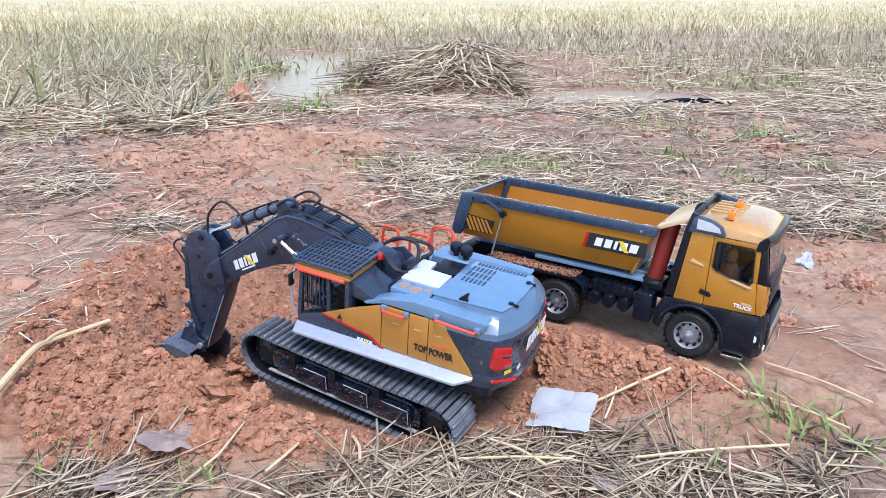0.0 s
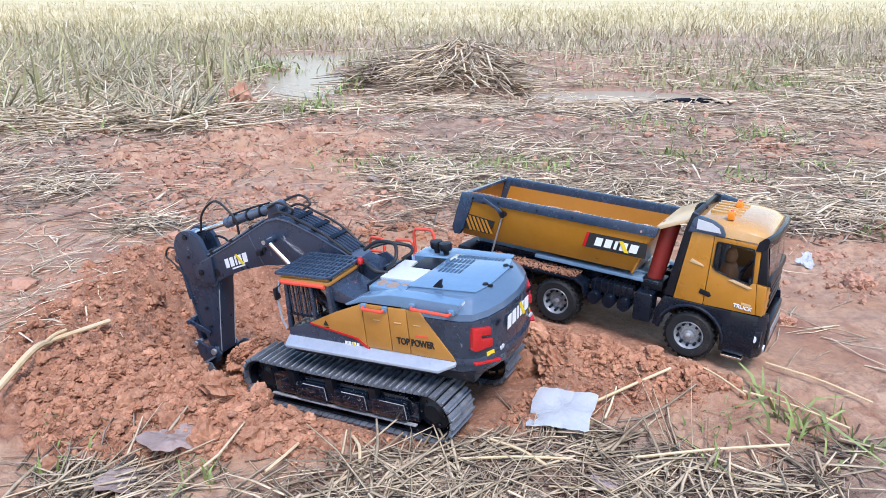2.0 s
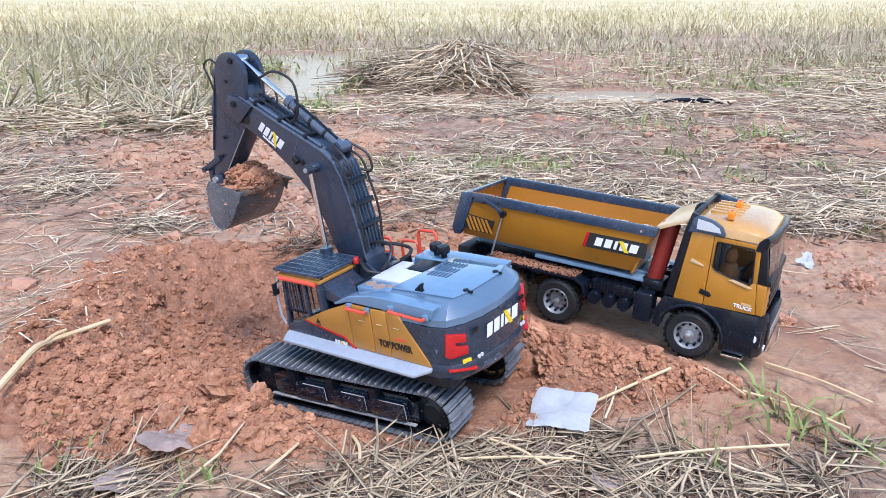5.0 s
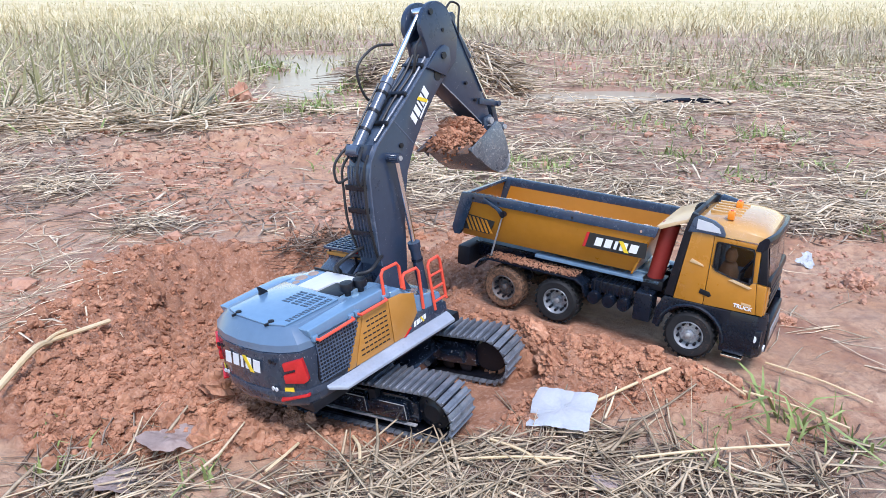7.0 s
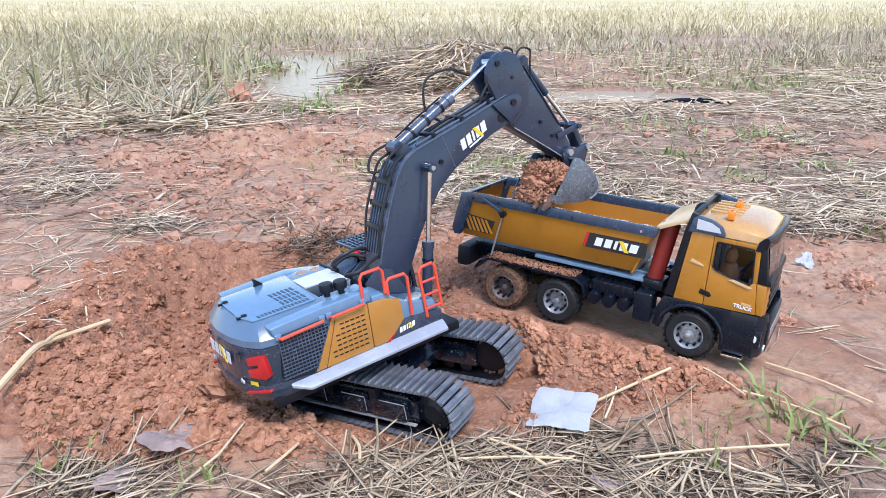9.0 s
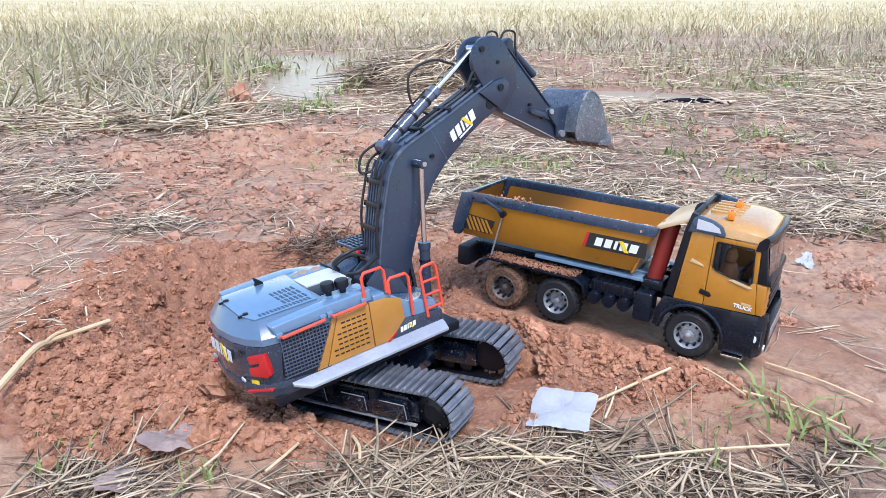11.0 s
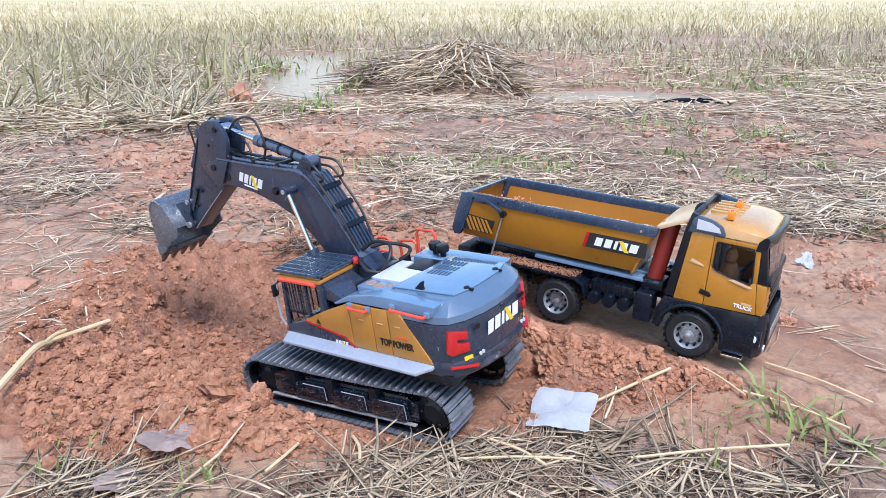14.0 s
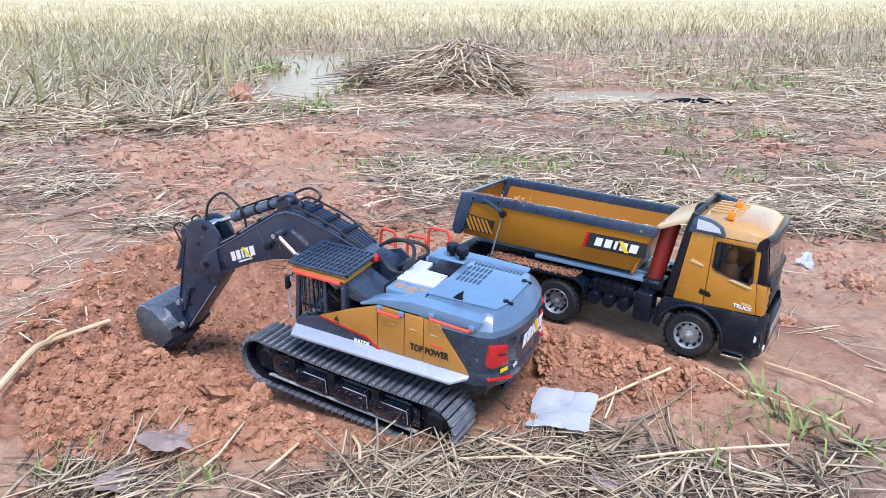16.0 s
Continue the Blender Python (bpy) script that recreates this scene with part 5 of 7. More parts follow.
    # red ladder rails at the right front
    for pts in ([(-0.060, 0.1905), (-0.060, 0.226), (-0.056, 0.232), (-0.030, 0.232), (-0.026, 0.226), (-0.026, 0.1955)],
                [(-0.022, 0.192), (-0.022, 0.209), (-0.018, 0.213), (0.006, 0.212), (0.010, 0.206), (0.010, 0.150)],
                [(0.034, 0.138), (0.030, 0.206), (0.034, 0.212), (0.052, 0.213), (0.056, 0.207), (0.060, 0.146)]):
        r = part("ladder_rail", tube([(x, -0.0895, z) for x, z in pts], 0.0023, 8), M_RED, h, "coral red tube rail")
    for z in (0.150, 0.170, 0.190):
        part("ladder_rung", rod((0.032, -0.0895, z), (0.058, -0.0895, z), 0.0019, seg=8), M_RED, h)
    # tail: lamps, shapes, badges
    for s in (1, -1):
        def tail(pts, off0, off1, mat, name, label=""):
            bm = prism(pts, off0, off1, 0.0006)
            for v in bm.verts:
                v.co = Vector((v.co.y, s * v.co.x, v.co.z))
            bmesh.ops.recalc_face_normals(bm, faces=bm.faces)
            return part(name, shifted(bm, Matrix.Translation((-0.2095, s * 0.0735, 0)) @ Matrix.Rotation(radians(s * -34), 4, "Z")), mat, h, label)
        tail([(-0.011, 0.1435), (-0.012, 0.1535), (0.003, 0.1565), (0.004, 0.1615), (-0.010, 0.1590), (-0.011, 0.1690), (0.014, 0.1740), (0.018, 0.1460), (0.012, 0.1420)], -0.0045, 0.004, M_LIGHT_RED, "tail_lamp", "red tail lamp")
        tail([(-0.020, 0.1195), (-0.021, 0.1225), (0.015, 0.1275), (0.016, 0.1245)], -0.0050, 0.004, M_LIGHT_RED, "reflector", "red reflector strip")
        part("maker_badge", shifted(box(-0.006, 0.006, -0.0028, 0.0028, 0, 0.0008, 0), Matrix.Translation((-0.2148, s * 0.066, 0.133)) @ pose(0, 0, 0, 90, 0, -90) @ Matrix.Rotation(radians(s * -26), 4, "Y")), M_LEMON, h, "yellow sticker")
    sign_blocks(h, Matrix.Translation((-0.2275, 0.0, 0.1615)) @ pose(0, 0, 0, 90, 0, -90), 0.072, 0.0165)
    part("tail_handle", box(-0.229, -0.226, -0.006, 0.006, 0.179, 0.183, 0.001), M_DARK, h)
    for s in (1, -1):
        for k in (0, 1):
            it = part("bolt_ring", lathe([(0.0014, -0.2262), (0.0026, -0.2262), (0.0026, -0.2246)], 12, "x"), M_PALE, h)
            it.location = (0.0018, s * (0.046 + 0.006 * k), 0.134)
            it = part("bolt_ring", lathe([(0.0014, -0.2250), (0.003, -0.2250), (0.003, -0.2236)], 12, "x"), M_CHASSIS, h)
            it.location = (0.002, s * (0.049 + 0.007 * k), 0.170)
    # boom bracket and front deck
    part("front_deck", box(-0.046, 0.072, -0.048, 0.016, 0.110, 0.150, 0.003), M_DARK, h)
    for y in (-0.041, 0.005):
        part("boom_bracket", prism([(-0.035, 0.148), (-0.028, 0.196), (-0.005, 0.212), (0.016, 0.205), (0.040, 0.160), (0.070, 0.150)], y - 0.002, y + 0.002, 0.001), M_BOOM, h, "dark boom bracket plate")
    part("valve_block", box(-0.045, -0.022, -0.034, -0.002, 0.150, 0.205, 0.003), M_CHASSIS, h)
    for a in ([(-0.04, 0.012, 0.208), (-0.05, 0.004, 0.222), (-0.04, -0.012, 0.236), (-0.012, -0.012, 0.238), (0.010, -0.008, 0.225)],
              [(-0.04, -0.028, 0.208), (-0.052, -0.036, 0.216), (-0.04, -0.05, 0.220), (-0.01, -0.040, 0.226), (0.012, -0.026, 0.222)],
              [(-0.044, 0.02, 0.206), (-0.03, 0.03, 0.212), (-0.01, 0.02, 0.220), (0.008, 0.0, 0.214)]):
        part("hose", tube(a, 0.0026, 8, 6), M_HOSE, h, "black hydraulic hose")
    return h


def build_cab(e):
    c = part("cab", join(box(0.006, 0.089, 0.016, 0.0885, 0.112, 0.136, 0.002), box(0.006, 0.012, 0.016, 0.0885, 0.134, 0.210, 0.001)), M_DARK, e, "charcoal cab with smoked windows and red-edged roof")
    for x, y in ((0.0865, 0.086), (0.0865, 0.018), (0.0095, 0.086), (0.0095, 0.018)):
        lean = 0.006 if x > 0.05 else 0.0
        part("pillar", prism([(x - 0.0028, 0.134), (x + 0.0028, 0.134), (x + 0.0028 - lean, 0.208), (x - 0.0028 - lean, 0.208)], y - 0.0028, y + 0.0028, 0.0008), M_DARK, c)
    part("door_post", box(0.036, 0.041, 0.0836, 0.0888, 0.134, 0.208, 0.0008), M_DARK, c)
    part("belt_rail", box(0.009, 0.088, 0.0840, 0.0887, 0.158, 0.1605, 0.0005), M_CHASSIS, c)
    for k in range(7):
        x = 0.046 + k * 0.0058
        part("window_bar", box(x, x + 0.0016, 0.0862, 0.0882, 0.160, 0.205, 0.0003), M_DARK, c)
    for k in range(6):
        y = 0.027 + k * 0.0105
        part("window_bar", box(0.0845, 0.0862, y, y + 0.0016, 0.138, 0.205, 0.0003), M_DARK, c)
    part("side_window", box(0.012, 0.086, 0.0845, 0.0852, 0.136, 0.206, 0), M_GLASS, c, "smoked side window")
    part("front_window", box(0.0830, 0.0838, 0.020, 0.085, 0.136, 0.206, 0), M_GLASS, c, "smoked windscreen")
    part("right_window", box(0.012, 0.084, 0.0172, 0.0179, 0.136, 0.206, 0), M_GLASS, c)
    part("seat", join(box(0.022, 0.050, 0.034, 0.070, 0.136, 0.152, 0.003), box(0.016, 0.026, 0.034, 0.070, 0.148, 0.192, 0.003)), M_BLACK, c)
    part("rear_cowl", prism([(0.008, 0.185), (0.008, 0.208), (-0.018, 0.196), (-0.040, 0.188), (-0.018, 0.182)], 0.024, 0.083, 0.002), M_DARK, c)
    part("roof", box(0.004, 0.091, 0.012, 0.090, 0.208, 0.2145, 0.003), M_YEL, c, "tan cab roof")
    part("roof_trim", tube([(0.012, 0.0905, 0.2075), (0.030, 0.0912, 0.2085), (0.084, 0.0912, 0.2085), (0.0905, 0.086, 0.2085), (0.0912, 0.05, 0.2085), (0.0905, 0.018, 0.2075)], 0.0030, 8), M_RED, c, "coral red roof trim")
    g = part("guard_grille", join(box(0.002, 0.094, 0.0885, 0.0915, 0.2185, 0.2225, 0.0006), box(0.002, 0.094, 0.010, 0.013, 0.2185, 0.2225, 0.0006), box(0.002, 0.005, 0.010, 0.0915, 0.2185, 0.2225, 0.0006), box(0.091, 0.094, 0.010, 0.0915, 0.2185, 0.2225, 0.0006)), M_RAIL, c, "black roof guard grille")
    for k in range(12):
        x = 0.011 + k * 0.0069
        part("grille_bar", box(x, x + 0.0024, 0.012, 0.090, 0.2188, 0.2222, 0.0003), M_RAIL, c)
    for k in range(5):
        y = 0.0235 + k * 0.0138
        part("grille_bar", box(0.004, 0.092, y, y + 0.0022, 0.2192, 0.2226, 0.0003), M_RAIL, c)
    for x, y in ((0.006, 0.02), (0.006, 0.082), (0.088, 0.02), (0.088, 0.082)):
        part("grille_post", rod((x, y, 0.214), (x, y, 0.219), 0.002, seg=8), M_BLACK, c)
    b = part("cab_beacon", lathe([(0.0045, 0.0), (0.0045, 0.006), (0.003, 0.009), (0.001, 0.010)], 14, "z"), M_LIGHT_RED, c, "red roof beacon")
    b.location = (-0.001, 0.020, 0.216)
    part("beacon_post", rod((-0.001, 0.020, 0.186), (-0.001, 0.020, 0.217), 0.0022, seg=8), M_BLACK, c)
    part("mirror", join(box(0.092, 0.096, 0.089, 0.099, 0.182, 0.200, 0.0015), rod((0.088, 0.088, 0.205), (0.094, 0.094, 0.198), 0.001, seg=6)), M_BLACK, c, "black door mirror")
    part("front_rail", tube([(0.0905, 0.0895, 0.208), (0.0955, 0.0925, 0.18), (0.0945, 0.0925, 0.150), (0.091, 0.090, 0.136)], 0.0017, 8), M_SKIRT, c)
    return c


BOOM_TOP = [(-0.020, -0.004), (-0.012, 0.012), (0.012, 0.022), (0.032, 0.036), (0.078, 0.063), (0.118, 0.083), (0.142, 0.089), (0.165, 0.085), (0.200, 0.070), (0.250, 0.048), (0.300, 0.028), (0.330, 0.016), (0.343, 0.006)]
BOOM_LOW = [(0.346, -0.006), (0.338, -0.018), (0.318, -0.021), (0.300, -0.017), (0.271, -0.006), (0.236, 0.004), (0.190, 0.012), (0.152, 0.013), (0.111, 0.004), (0.081, -0.006), (0.046, -0.021), (0.018, -0.032), (-0.008, -0.030), (-0.022, -0.018)]


def build_boom(e):
    b = part("boom", prism(BOOM_TOP + BOOM_LOW, -0.0195, 0.0195, 0.0015), M_BOOM, e, "charcoal steel boom with scuffs and logo shapes")
    part("top_plate", prism([(x, z + 0.0006) for x, z in BOOM_TOP[2:-1]] + [(x, z - 0.002) for x, z in reversed(BOOM_TOP[2:-1])], -0.0208, 0.0208, 0.0005), M_SLATE, b)
    for s in (1, -1):
        part("cylinder_boss", rod((0.158, s * 0.019, 0.058), (0.158, s * 0.042, 0.058), 0.0068, seg=16), M_BOOM, b, "dark pin boss")
        part("pin_cap", rod((0.158, s * 0.042, 0.058), (0.158, s * 0.0432, 0.058), 0.0035, seg=12), M_RIM, b)
        part("tip_ear", prism([(0.300, 0.026), (0.331, 0.013), (0.345, 0.002), (0.345, -0.010), (0.33, -0.019), (0.305, -0.018)], *sorted((s * 0.0195, s * 0.0235)), 0.001), M_BOOM, b)
        part("tip_recess", rod((0.300, s * 0.0190, -0.002), (0.300, s * 0.0202, -0.002), 0.0075, seg=20), M_BLACK, b, "dark round recess")
        part("tip_pin", rod((0.3292, s * 0.021, 0), (0.3292, s * 0.0262, 0), 0.005, seg=14), M_CHASSIS, b)
        part("foot_pin", rod((0, s * 0.019, 0), (0, s * 0.024, 0), 0.007, seg=14), M_CHASSIS, b)
        m = Matrix.Translation((0.2475, s * 0.0196, 0.0205)) @ (pose(0, 0, 0, 90, 0, 180) if s > 0 else pose(0, 0, 0, 90, 0, 0)) @ pose(0, 0, 0, 0, 0, 14 if s > 0 else -14)
        sign_blocks(b, m, 0.054, 0.0150)
        part("logo_bar", shifted(box(-0.016, 0.014, -0.0122, -0.0098, 0, 0.0006, 0), m), M_WHITE, b)
        part("weld_seam", prism([(0.2085, 0.066), (0.2100, 0.066), (0.1930, 0.014), (0.1915, 0.014)], *sorted((s * 0.0193, s * 0.0199)), 0), M_SLATE, b)
        part("side_hole", rod((0.181, s * 0.0192, 0.040), (0.181, s * 0.0225, 0.040), 0.0035, seg=10), M_BLACK, b)
        part("bracket", prism([(0.138, 0.086), (0.146, 0.108), (0.160, 0.109), (0.168, 0.083)], *sorted((s * 0.0085, s * 0.0125)), 0.001), M_BOOM, b)
    # pipes and clamps along the back of the boom
    for y in (-0.013, -0.0065, 0.0, 0.0065, 0.013):
        pts = [(0.020, y, 0.034), (0.050, y, 0.054), (0.085, y, 0.074), (0.118, y, 0.0905), (0.134, y * 1.2, 0.0935)]
        part("pipe", tube(pts, 0.0017, 7, 4), M_BOOM, b, "dark steel pipe")
    for x, z in ((0.052, 0.0515), (0.080, 0.0675), (0.108, 0.0825)):
        part("pipe_clamp", shifted(box(-0.004, 0.004, -0.018, 0.018, 0, 0.0065, 0.0008), Matrix.Translation((x, 0, z)) @ pose(0, 0, 0, 0, -27, 0)), M_CHASSIS, b)
    for y in (-0.015, 0.015):
        part("pipe", tube([(0.172, y, 0.086), (0.21, y, 0.070), (0.26, y, 0.048), (0.315, y, 0.027)], 0.0021, 7, 4), M_SLATE, b)
    for x, z in ((0.20, 0.072), (0.25, 0.0505), (0.30, 0.0300)):
        part("pipe_clamp", shifted(box(-0.003, 0.003, -0.019, 0.019, 0, 0.005, 0.0006), Matrix.Translation((x, 0, z)) @ pose(0, 0, 0, 0, 24, 0)), M_BLACK, b)
    for a in ([(0.118, 0.014, 0.090), (0.108, 0.020, 0.102), (0.130, 0.021, 0.113), (0.160, 0.014, 0.104)], [(0.118, -0.014, 0.090), (0.106, -0.021, 0.100), (0.126, -0.022, 0.112), (0.158, -0.014, 0.104)],
              [(0.235, 0.012, 0.060), (0.232, 0.016, 0.090), (0.262, 0.016, 0.118), (0.300, 0.014, 0.100), (0.318, 0.012, 0.068)],
              [(0.020, 0.017, 0.030), (0.060, 0.021, 0.064), (0.100, 0.021, 0.086), (0.128, 0.021, 0.098), (0.150, 0.017, 0.094)], [(0.020, -0.017, 0.030), (0.060, -0.021, 0.064), (0.100, -0.021, 0.086), (0.128, -0.021, 0.098), (0.150, -0.017, 0.094)],
              [(0.200, 0.004, 0.074), (0.240, 0.008, 0.058), (0.280, 0.004, 0.042), (0.318, 0.006, 0.030)], [(0.200, -0.006, 0.074), (0.240, -0.004, 0.058), (0.285, -0.008, 0.040), (0.318, -0.004, 0.030)],
              [(0.285, -0.012, 0.036), (0.300, -0.016, 0.046), (0.322, -0.016, 0.050), (0.345, -0.014, 0.040)]):
        part("hose", tube(a, 0.0019, 7, 7), M_HOSE, b, "black hydraulic hose")
    part("work_lamp", box(0.186, 0.196, 0.0195, 0.026, 0.030, 0.038, 0.001), M_BLACK, b)
    return b


STICK = [(-0.012, 0.059), (0.050, 0.043), (0.110, 0.027), (0.140, 0.018), (0.157, 0.009), (0.160, -0.002), (0.154, -0.010), (0.140, -0.012),
         (0.090, -0.018), (0.018, -0.029), (-0.004, -0.027), (-0.028, -0.012), (-0.034, -0.004), (-0.020, 0.020)]
STICK_HEAD = [(-0.032 + 0.035 * math.cos(radians(a)), 0.0255 + 0.035 * math.sin(radians(a))) for a in range(62, 236, 12)]


def build_stick(e):
    s_ = part("stick", prism(STICK, -0.0165, 0.0165, 0.0015), M_BOOM, e, "charcoal steel stick, scuffed along its edges")
    for s in (1, -1):
        part("head_plate", prism(STICK_HEAD + [(-0.028, -0.012), (-0.004, -0.027), (0.014, -0.029), (0.026, -0.024), (0.030, 0.020), (0.012, 0.046)], *sorted((s * 0.0115, s * 0.0195)), 0.0015), M_BOOM, s_, "dark rounded head plate")
        for x, z in ((-0.020, 0.030), (0.012, 0.006), (0.070, 0.008), (0.105, 0.004)):
            part("bolt", rod((x, s * 0.016, z), (x, s * 0.021, z), 0.0026, seg=8), M_BLACK, s_)
        part("cylinder_pin", rod((-0.056, s * 0.014, 0.030), (-0.056, s * 0.0225, 0.030), 0.0042, seg=12), M_CHASSIS, s_)
        part("end_pin", rod((0.15, s * 0.016, 0), (0.15, s * 0.0275, 0), 0.0055, seg=14), M_RIM, s_, "bright bucket pin")
        part("hose", tube([(-0.030, s * 0.016, 0.058), (-0.030, s * 0.019, 0.074), (-0.014, s * 0.020, 0.082), (-0.004, s * 0.020, 0.068), (0.012, s * 0.018, 0.052)], 0.0016, 7, 7), M_HOSE, s_)
    for s in (1, -1):
        part("edge_bead", tube([(0.150, s * 0.0166, -0.0105), (0.120, s * 0.0168, -0.0142), (0.070, s * 0.0168, -0.0210), (0.030, s * 0.0168, -0.0268)], 0.0009, 5), M_CAPBOX, s_, "pale worn lower edge")
        part("edge_bead", tube([(-0.064, s * 0.0186, 0.032), (-0.056, s * 0.0190, 0.050), (-0.034, s * 0.0190, 0.0602), (-0.012, s * 0.0190, 0.0560)], 0.0009, 5), M_SLATE, s_)
    part("top_plate", prism([(-0.012, 0.0596), (0.050, 0.0436), (0.110, 0.0276), (0.110, 0.0256), (0.050, 0.0416), (-0.012, 0.0576)], -0.0185, 0.0185, 0.0004), M_BOOM, s_)
    part("head_pin", rod((-0.056, -0.0115, 0.030), (-0.056, 0.0115, 0.030), 0.0045, seg=14), M_SLATE, s_, "slate-blue cross pin")
    part("head_bar", box(-0.046, -0.038, -0.0115, 0.0115, 0.050, 0.056, 0.001), M_SLATE, s_)
    part("bucket_cylinder", rod((-0.006, 0, 0.069), (0.068, 0, 0.058), 0.0062, seg=16), M_BOOM, s_, "dark bucket cylinder barrel")
    part("cylinder_mount", prism([(-0.018, 0.062), (-0.010, 0.076), (0.0, 0.076), (0.010, 0.056)], -0.009, 0.009, 0.001), M_BOOM, s_)
    return s_


# outline of the bucket's side: the back rises steeply from the pins, then sweeps round to the lip
BUCKET_SIDE = [(0.006, 0.004), (0.003, 0.030), (0.005, 0.056), (0.010, 0.069), (0.019, 0.0755), (0.030, 0.0755), (0.043, 0.069), (0.056, 0.057), (0.068, 0.041), (0.079, 0.022), (0.088, 0.006), (0.080, 0.001), (0.045, -0.003), (0.014, -0.007)]


def build_bucket(e):
    half = 0.0455
    shell_out = BUCKET_SIDE[0:11]
    inner = [(0.042 + (x - 0.042) * 0.92, z * 0.94 + 0.001) for x, z in reversed(shell_out)]
    b = part("bucket", prism(shell_out + inner, -half, half, 0.0005), M_BUCKET, e, "worn grey steel digging bucket smeared with red soil")
    for s in (1, -1):
        part("side_plate", prism(BUCKET_SIDE, *sorted((s * half, s * (half + 0.0025))), 0.0008), M_BUCKET, b, "scuffed bucket side plate")
        part("ear", prism([(-0.007, -0.007), (0.011, -0.009), (0.018, 0.006), (0.016, 0.046), (0.003, 0.046), (-0.026, 0.034), (-0.037, 0.030), (-0.034, 0.021), (-0.013, 0.009)], *sorted((s * 0.0185, s * 0.0228)), 0.001), M_BOOM, b)
        part("side_cutter", prism([(0.084, 0.022), (0.093, 0.004), (0.090, -0.001), (0.062, -0.004), (0.066, 0.005), (0.078, 0.010)], *sorted((s * (half + 0.0025), s * (half + 0.0045))), 0.0005), M_BUCKET, b)
        part("wear_strip", prism([(0.005, 0.056), (0.010, 0.069), (0.019, 0.0755), (0.030, 0.0755), (0.043, 0.069), (0.042, 0.0665), (0.030, 0.0725), (0.020, 0.0725), (0.0125, 0.067), (0.008, 0.055)], *sorted((s * (half + 0.0022), s * (half + 0.0036))), 0.0003), M_SCUFF, b)
    part("cutting_edge", prism([(0.078, 0.004), (0.086, 0.009), (0.094, 0.002), (0.093, -0.002), (0.084, 0.000)], -half - 0.002, half + 0.002, 0.0006), M_BUCKET, b)
    for k in range(5):
        y = -0.0405 + k * 0.02025
        part("tooth", loft([[(x, y - w, z1), (x, y + w, z1), (x, y + w, z0), (x, y - w, z0)] for x, w, z0, z1 in ((0.086, 0.0050, -0.0033, 0.0058), (0.098, 0.0044, -0.0037, 0.0042), (0.112, 0.0026, -0.0039, -0.0018))]), M_TOOTH, b, "muddy pointed tooth")
    part("link_pin", rod((-0.0316, -0.0255, 0.0279), (-0.0316, 0.0255, 0.0279), 0.0042, seg=12), M_RIM, b)
    return b


def build_excavator():
    e = thing("excavator", "toy tracked excavator in ochre, blue-grey and charcoal standing in red soil", "toy excavator", m=EXC_AT)
    e.scale = (SCALE, SCALE, SCALE)
    build_undercarriage(e)
    p = {"house": build_house(e), "cab": build_cab(e), "boom": build_boom(e), "stick": build_stick(e), "bucket": build_bucket(e)}
    # hydraulic cylinders lie along their own x axis, from the pin onwards
    for s, nm in ((1, "left"), (-1, "right")):
        bb = part("boom_cylinder", join(rod((0, 0, 0), (0.098, 0, 0), 0.0075, seg=18), rod((0.094, 0, 0), (0.103, 0, 0), 0.0090, seg=18), rod((0, -0.008, 0), (0, 0.008, 0), 0.009, seg=14)), M_BOOM, e, "dark boom cylinder barrel")
        part("cylinder_band", rod((0.074, 0, 0), (0.078, 0, 0), 0.0084, seg=18), M_CHASSIS, bb)
        rr = part("boom_rod", join(rod((0, 0, 0), (-0.125, 0, 0), 0.0036, seg=14), rod((0, -0.006, 0), (0, 0.006, 0), 0.0068, seg=14)), M_CHROME, e, "bright boom cylinder rod")
        p["bb_" + nm], p["br_" + nm] = bb, rr
    sb = part("stick_cylinder", join(rod((0, 0, 0), (0.112, 0, 0), 0.0078, seg=18), rod((0.106, 0, 0), (0.116, 0, 0), 0.0092, seg=18), rod((0, -0.010, 0), (0, 0.010, 0), 0.0085, seg=14)), M_SLATE, e, "slate-blue stick cylinder barrel")
    for x in (0.03, 0.06, 0.09):
        part("cylinder_band", rod((x, 0, 0), (x + 0.004, 0, 0), 0.0090, seg=18), M_BLACK, sb)
    part("feed_pipe", tube([(0.01, 0.003, 0.009), (0.05, 0.003, 0.0105), (0.102, 0.003, 0.010)], 0.0015, 6), M_CHASSIS, sb)
    sr = part("stick_rod", join(rod((0, 0, 0), (-0.125, 0, 0), 0.0040, seg=14), rod((0, -0.010, 0), (0, 0.010, 0), 0.0072, seg=14)), M_CHROME, e, "bright stick cylinder rod")
    kr = part("bucket_rod", rod((0, 0, 0), (-0.075, 0, 0), 0.0032, seg=12), M_CHROME, e, "bright bucket cylinder rod")
    tl = part("tipping_link", join(*[prism([(-0.005, -0.005), (0.043, -0.004), (0.047, 0.0), (0.043, 0.004), (-0.005, 0.005)], *sorted((s * 0.0175, s * 0.0205)), 0.001) for s in (1, -1)], rod((0.043, -0.024, 0), (0.043, 0.024, 0), 0.0042, seg=12)), M_BOOM, e, "dark tipping link")
    cl = part("bucket_link", join(prism([(-0.005, -0.006), (0.040, -0.005), (0.044, 0), (0.040, 0.005), (-0.005, 0.006)], -0.010, 0.010, 0.001), rod((0, -0.014, 0), (0, 0.014, 0), 0.005, seg=12)), M_BOOM, e, "bucket link")
    p.update(sb=sb, sr=sr, kr=kr, tl=tl, cl=cl)
    return e, p


EXC, PARTS = build_excavator()


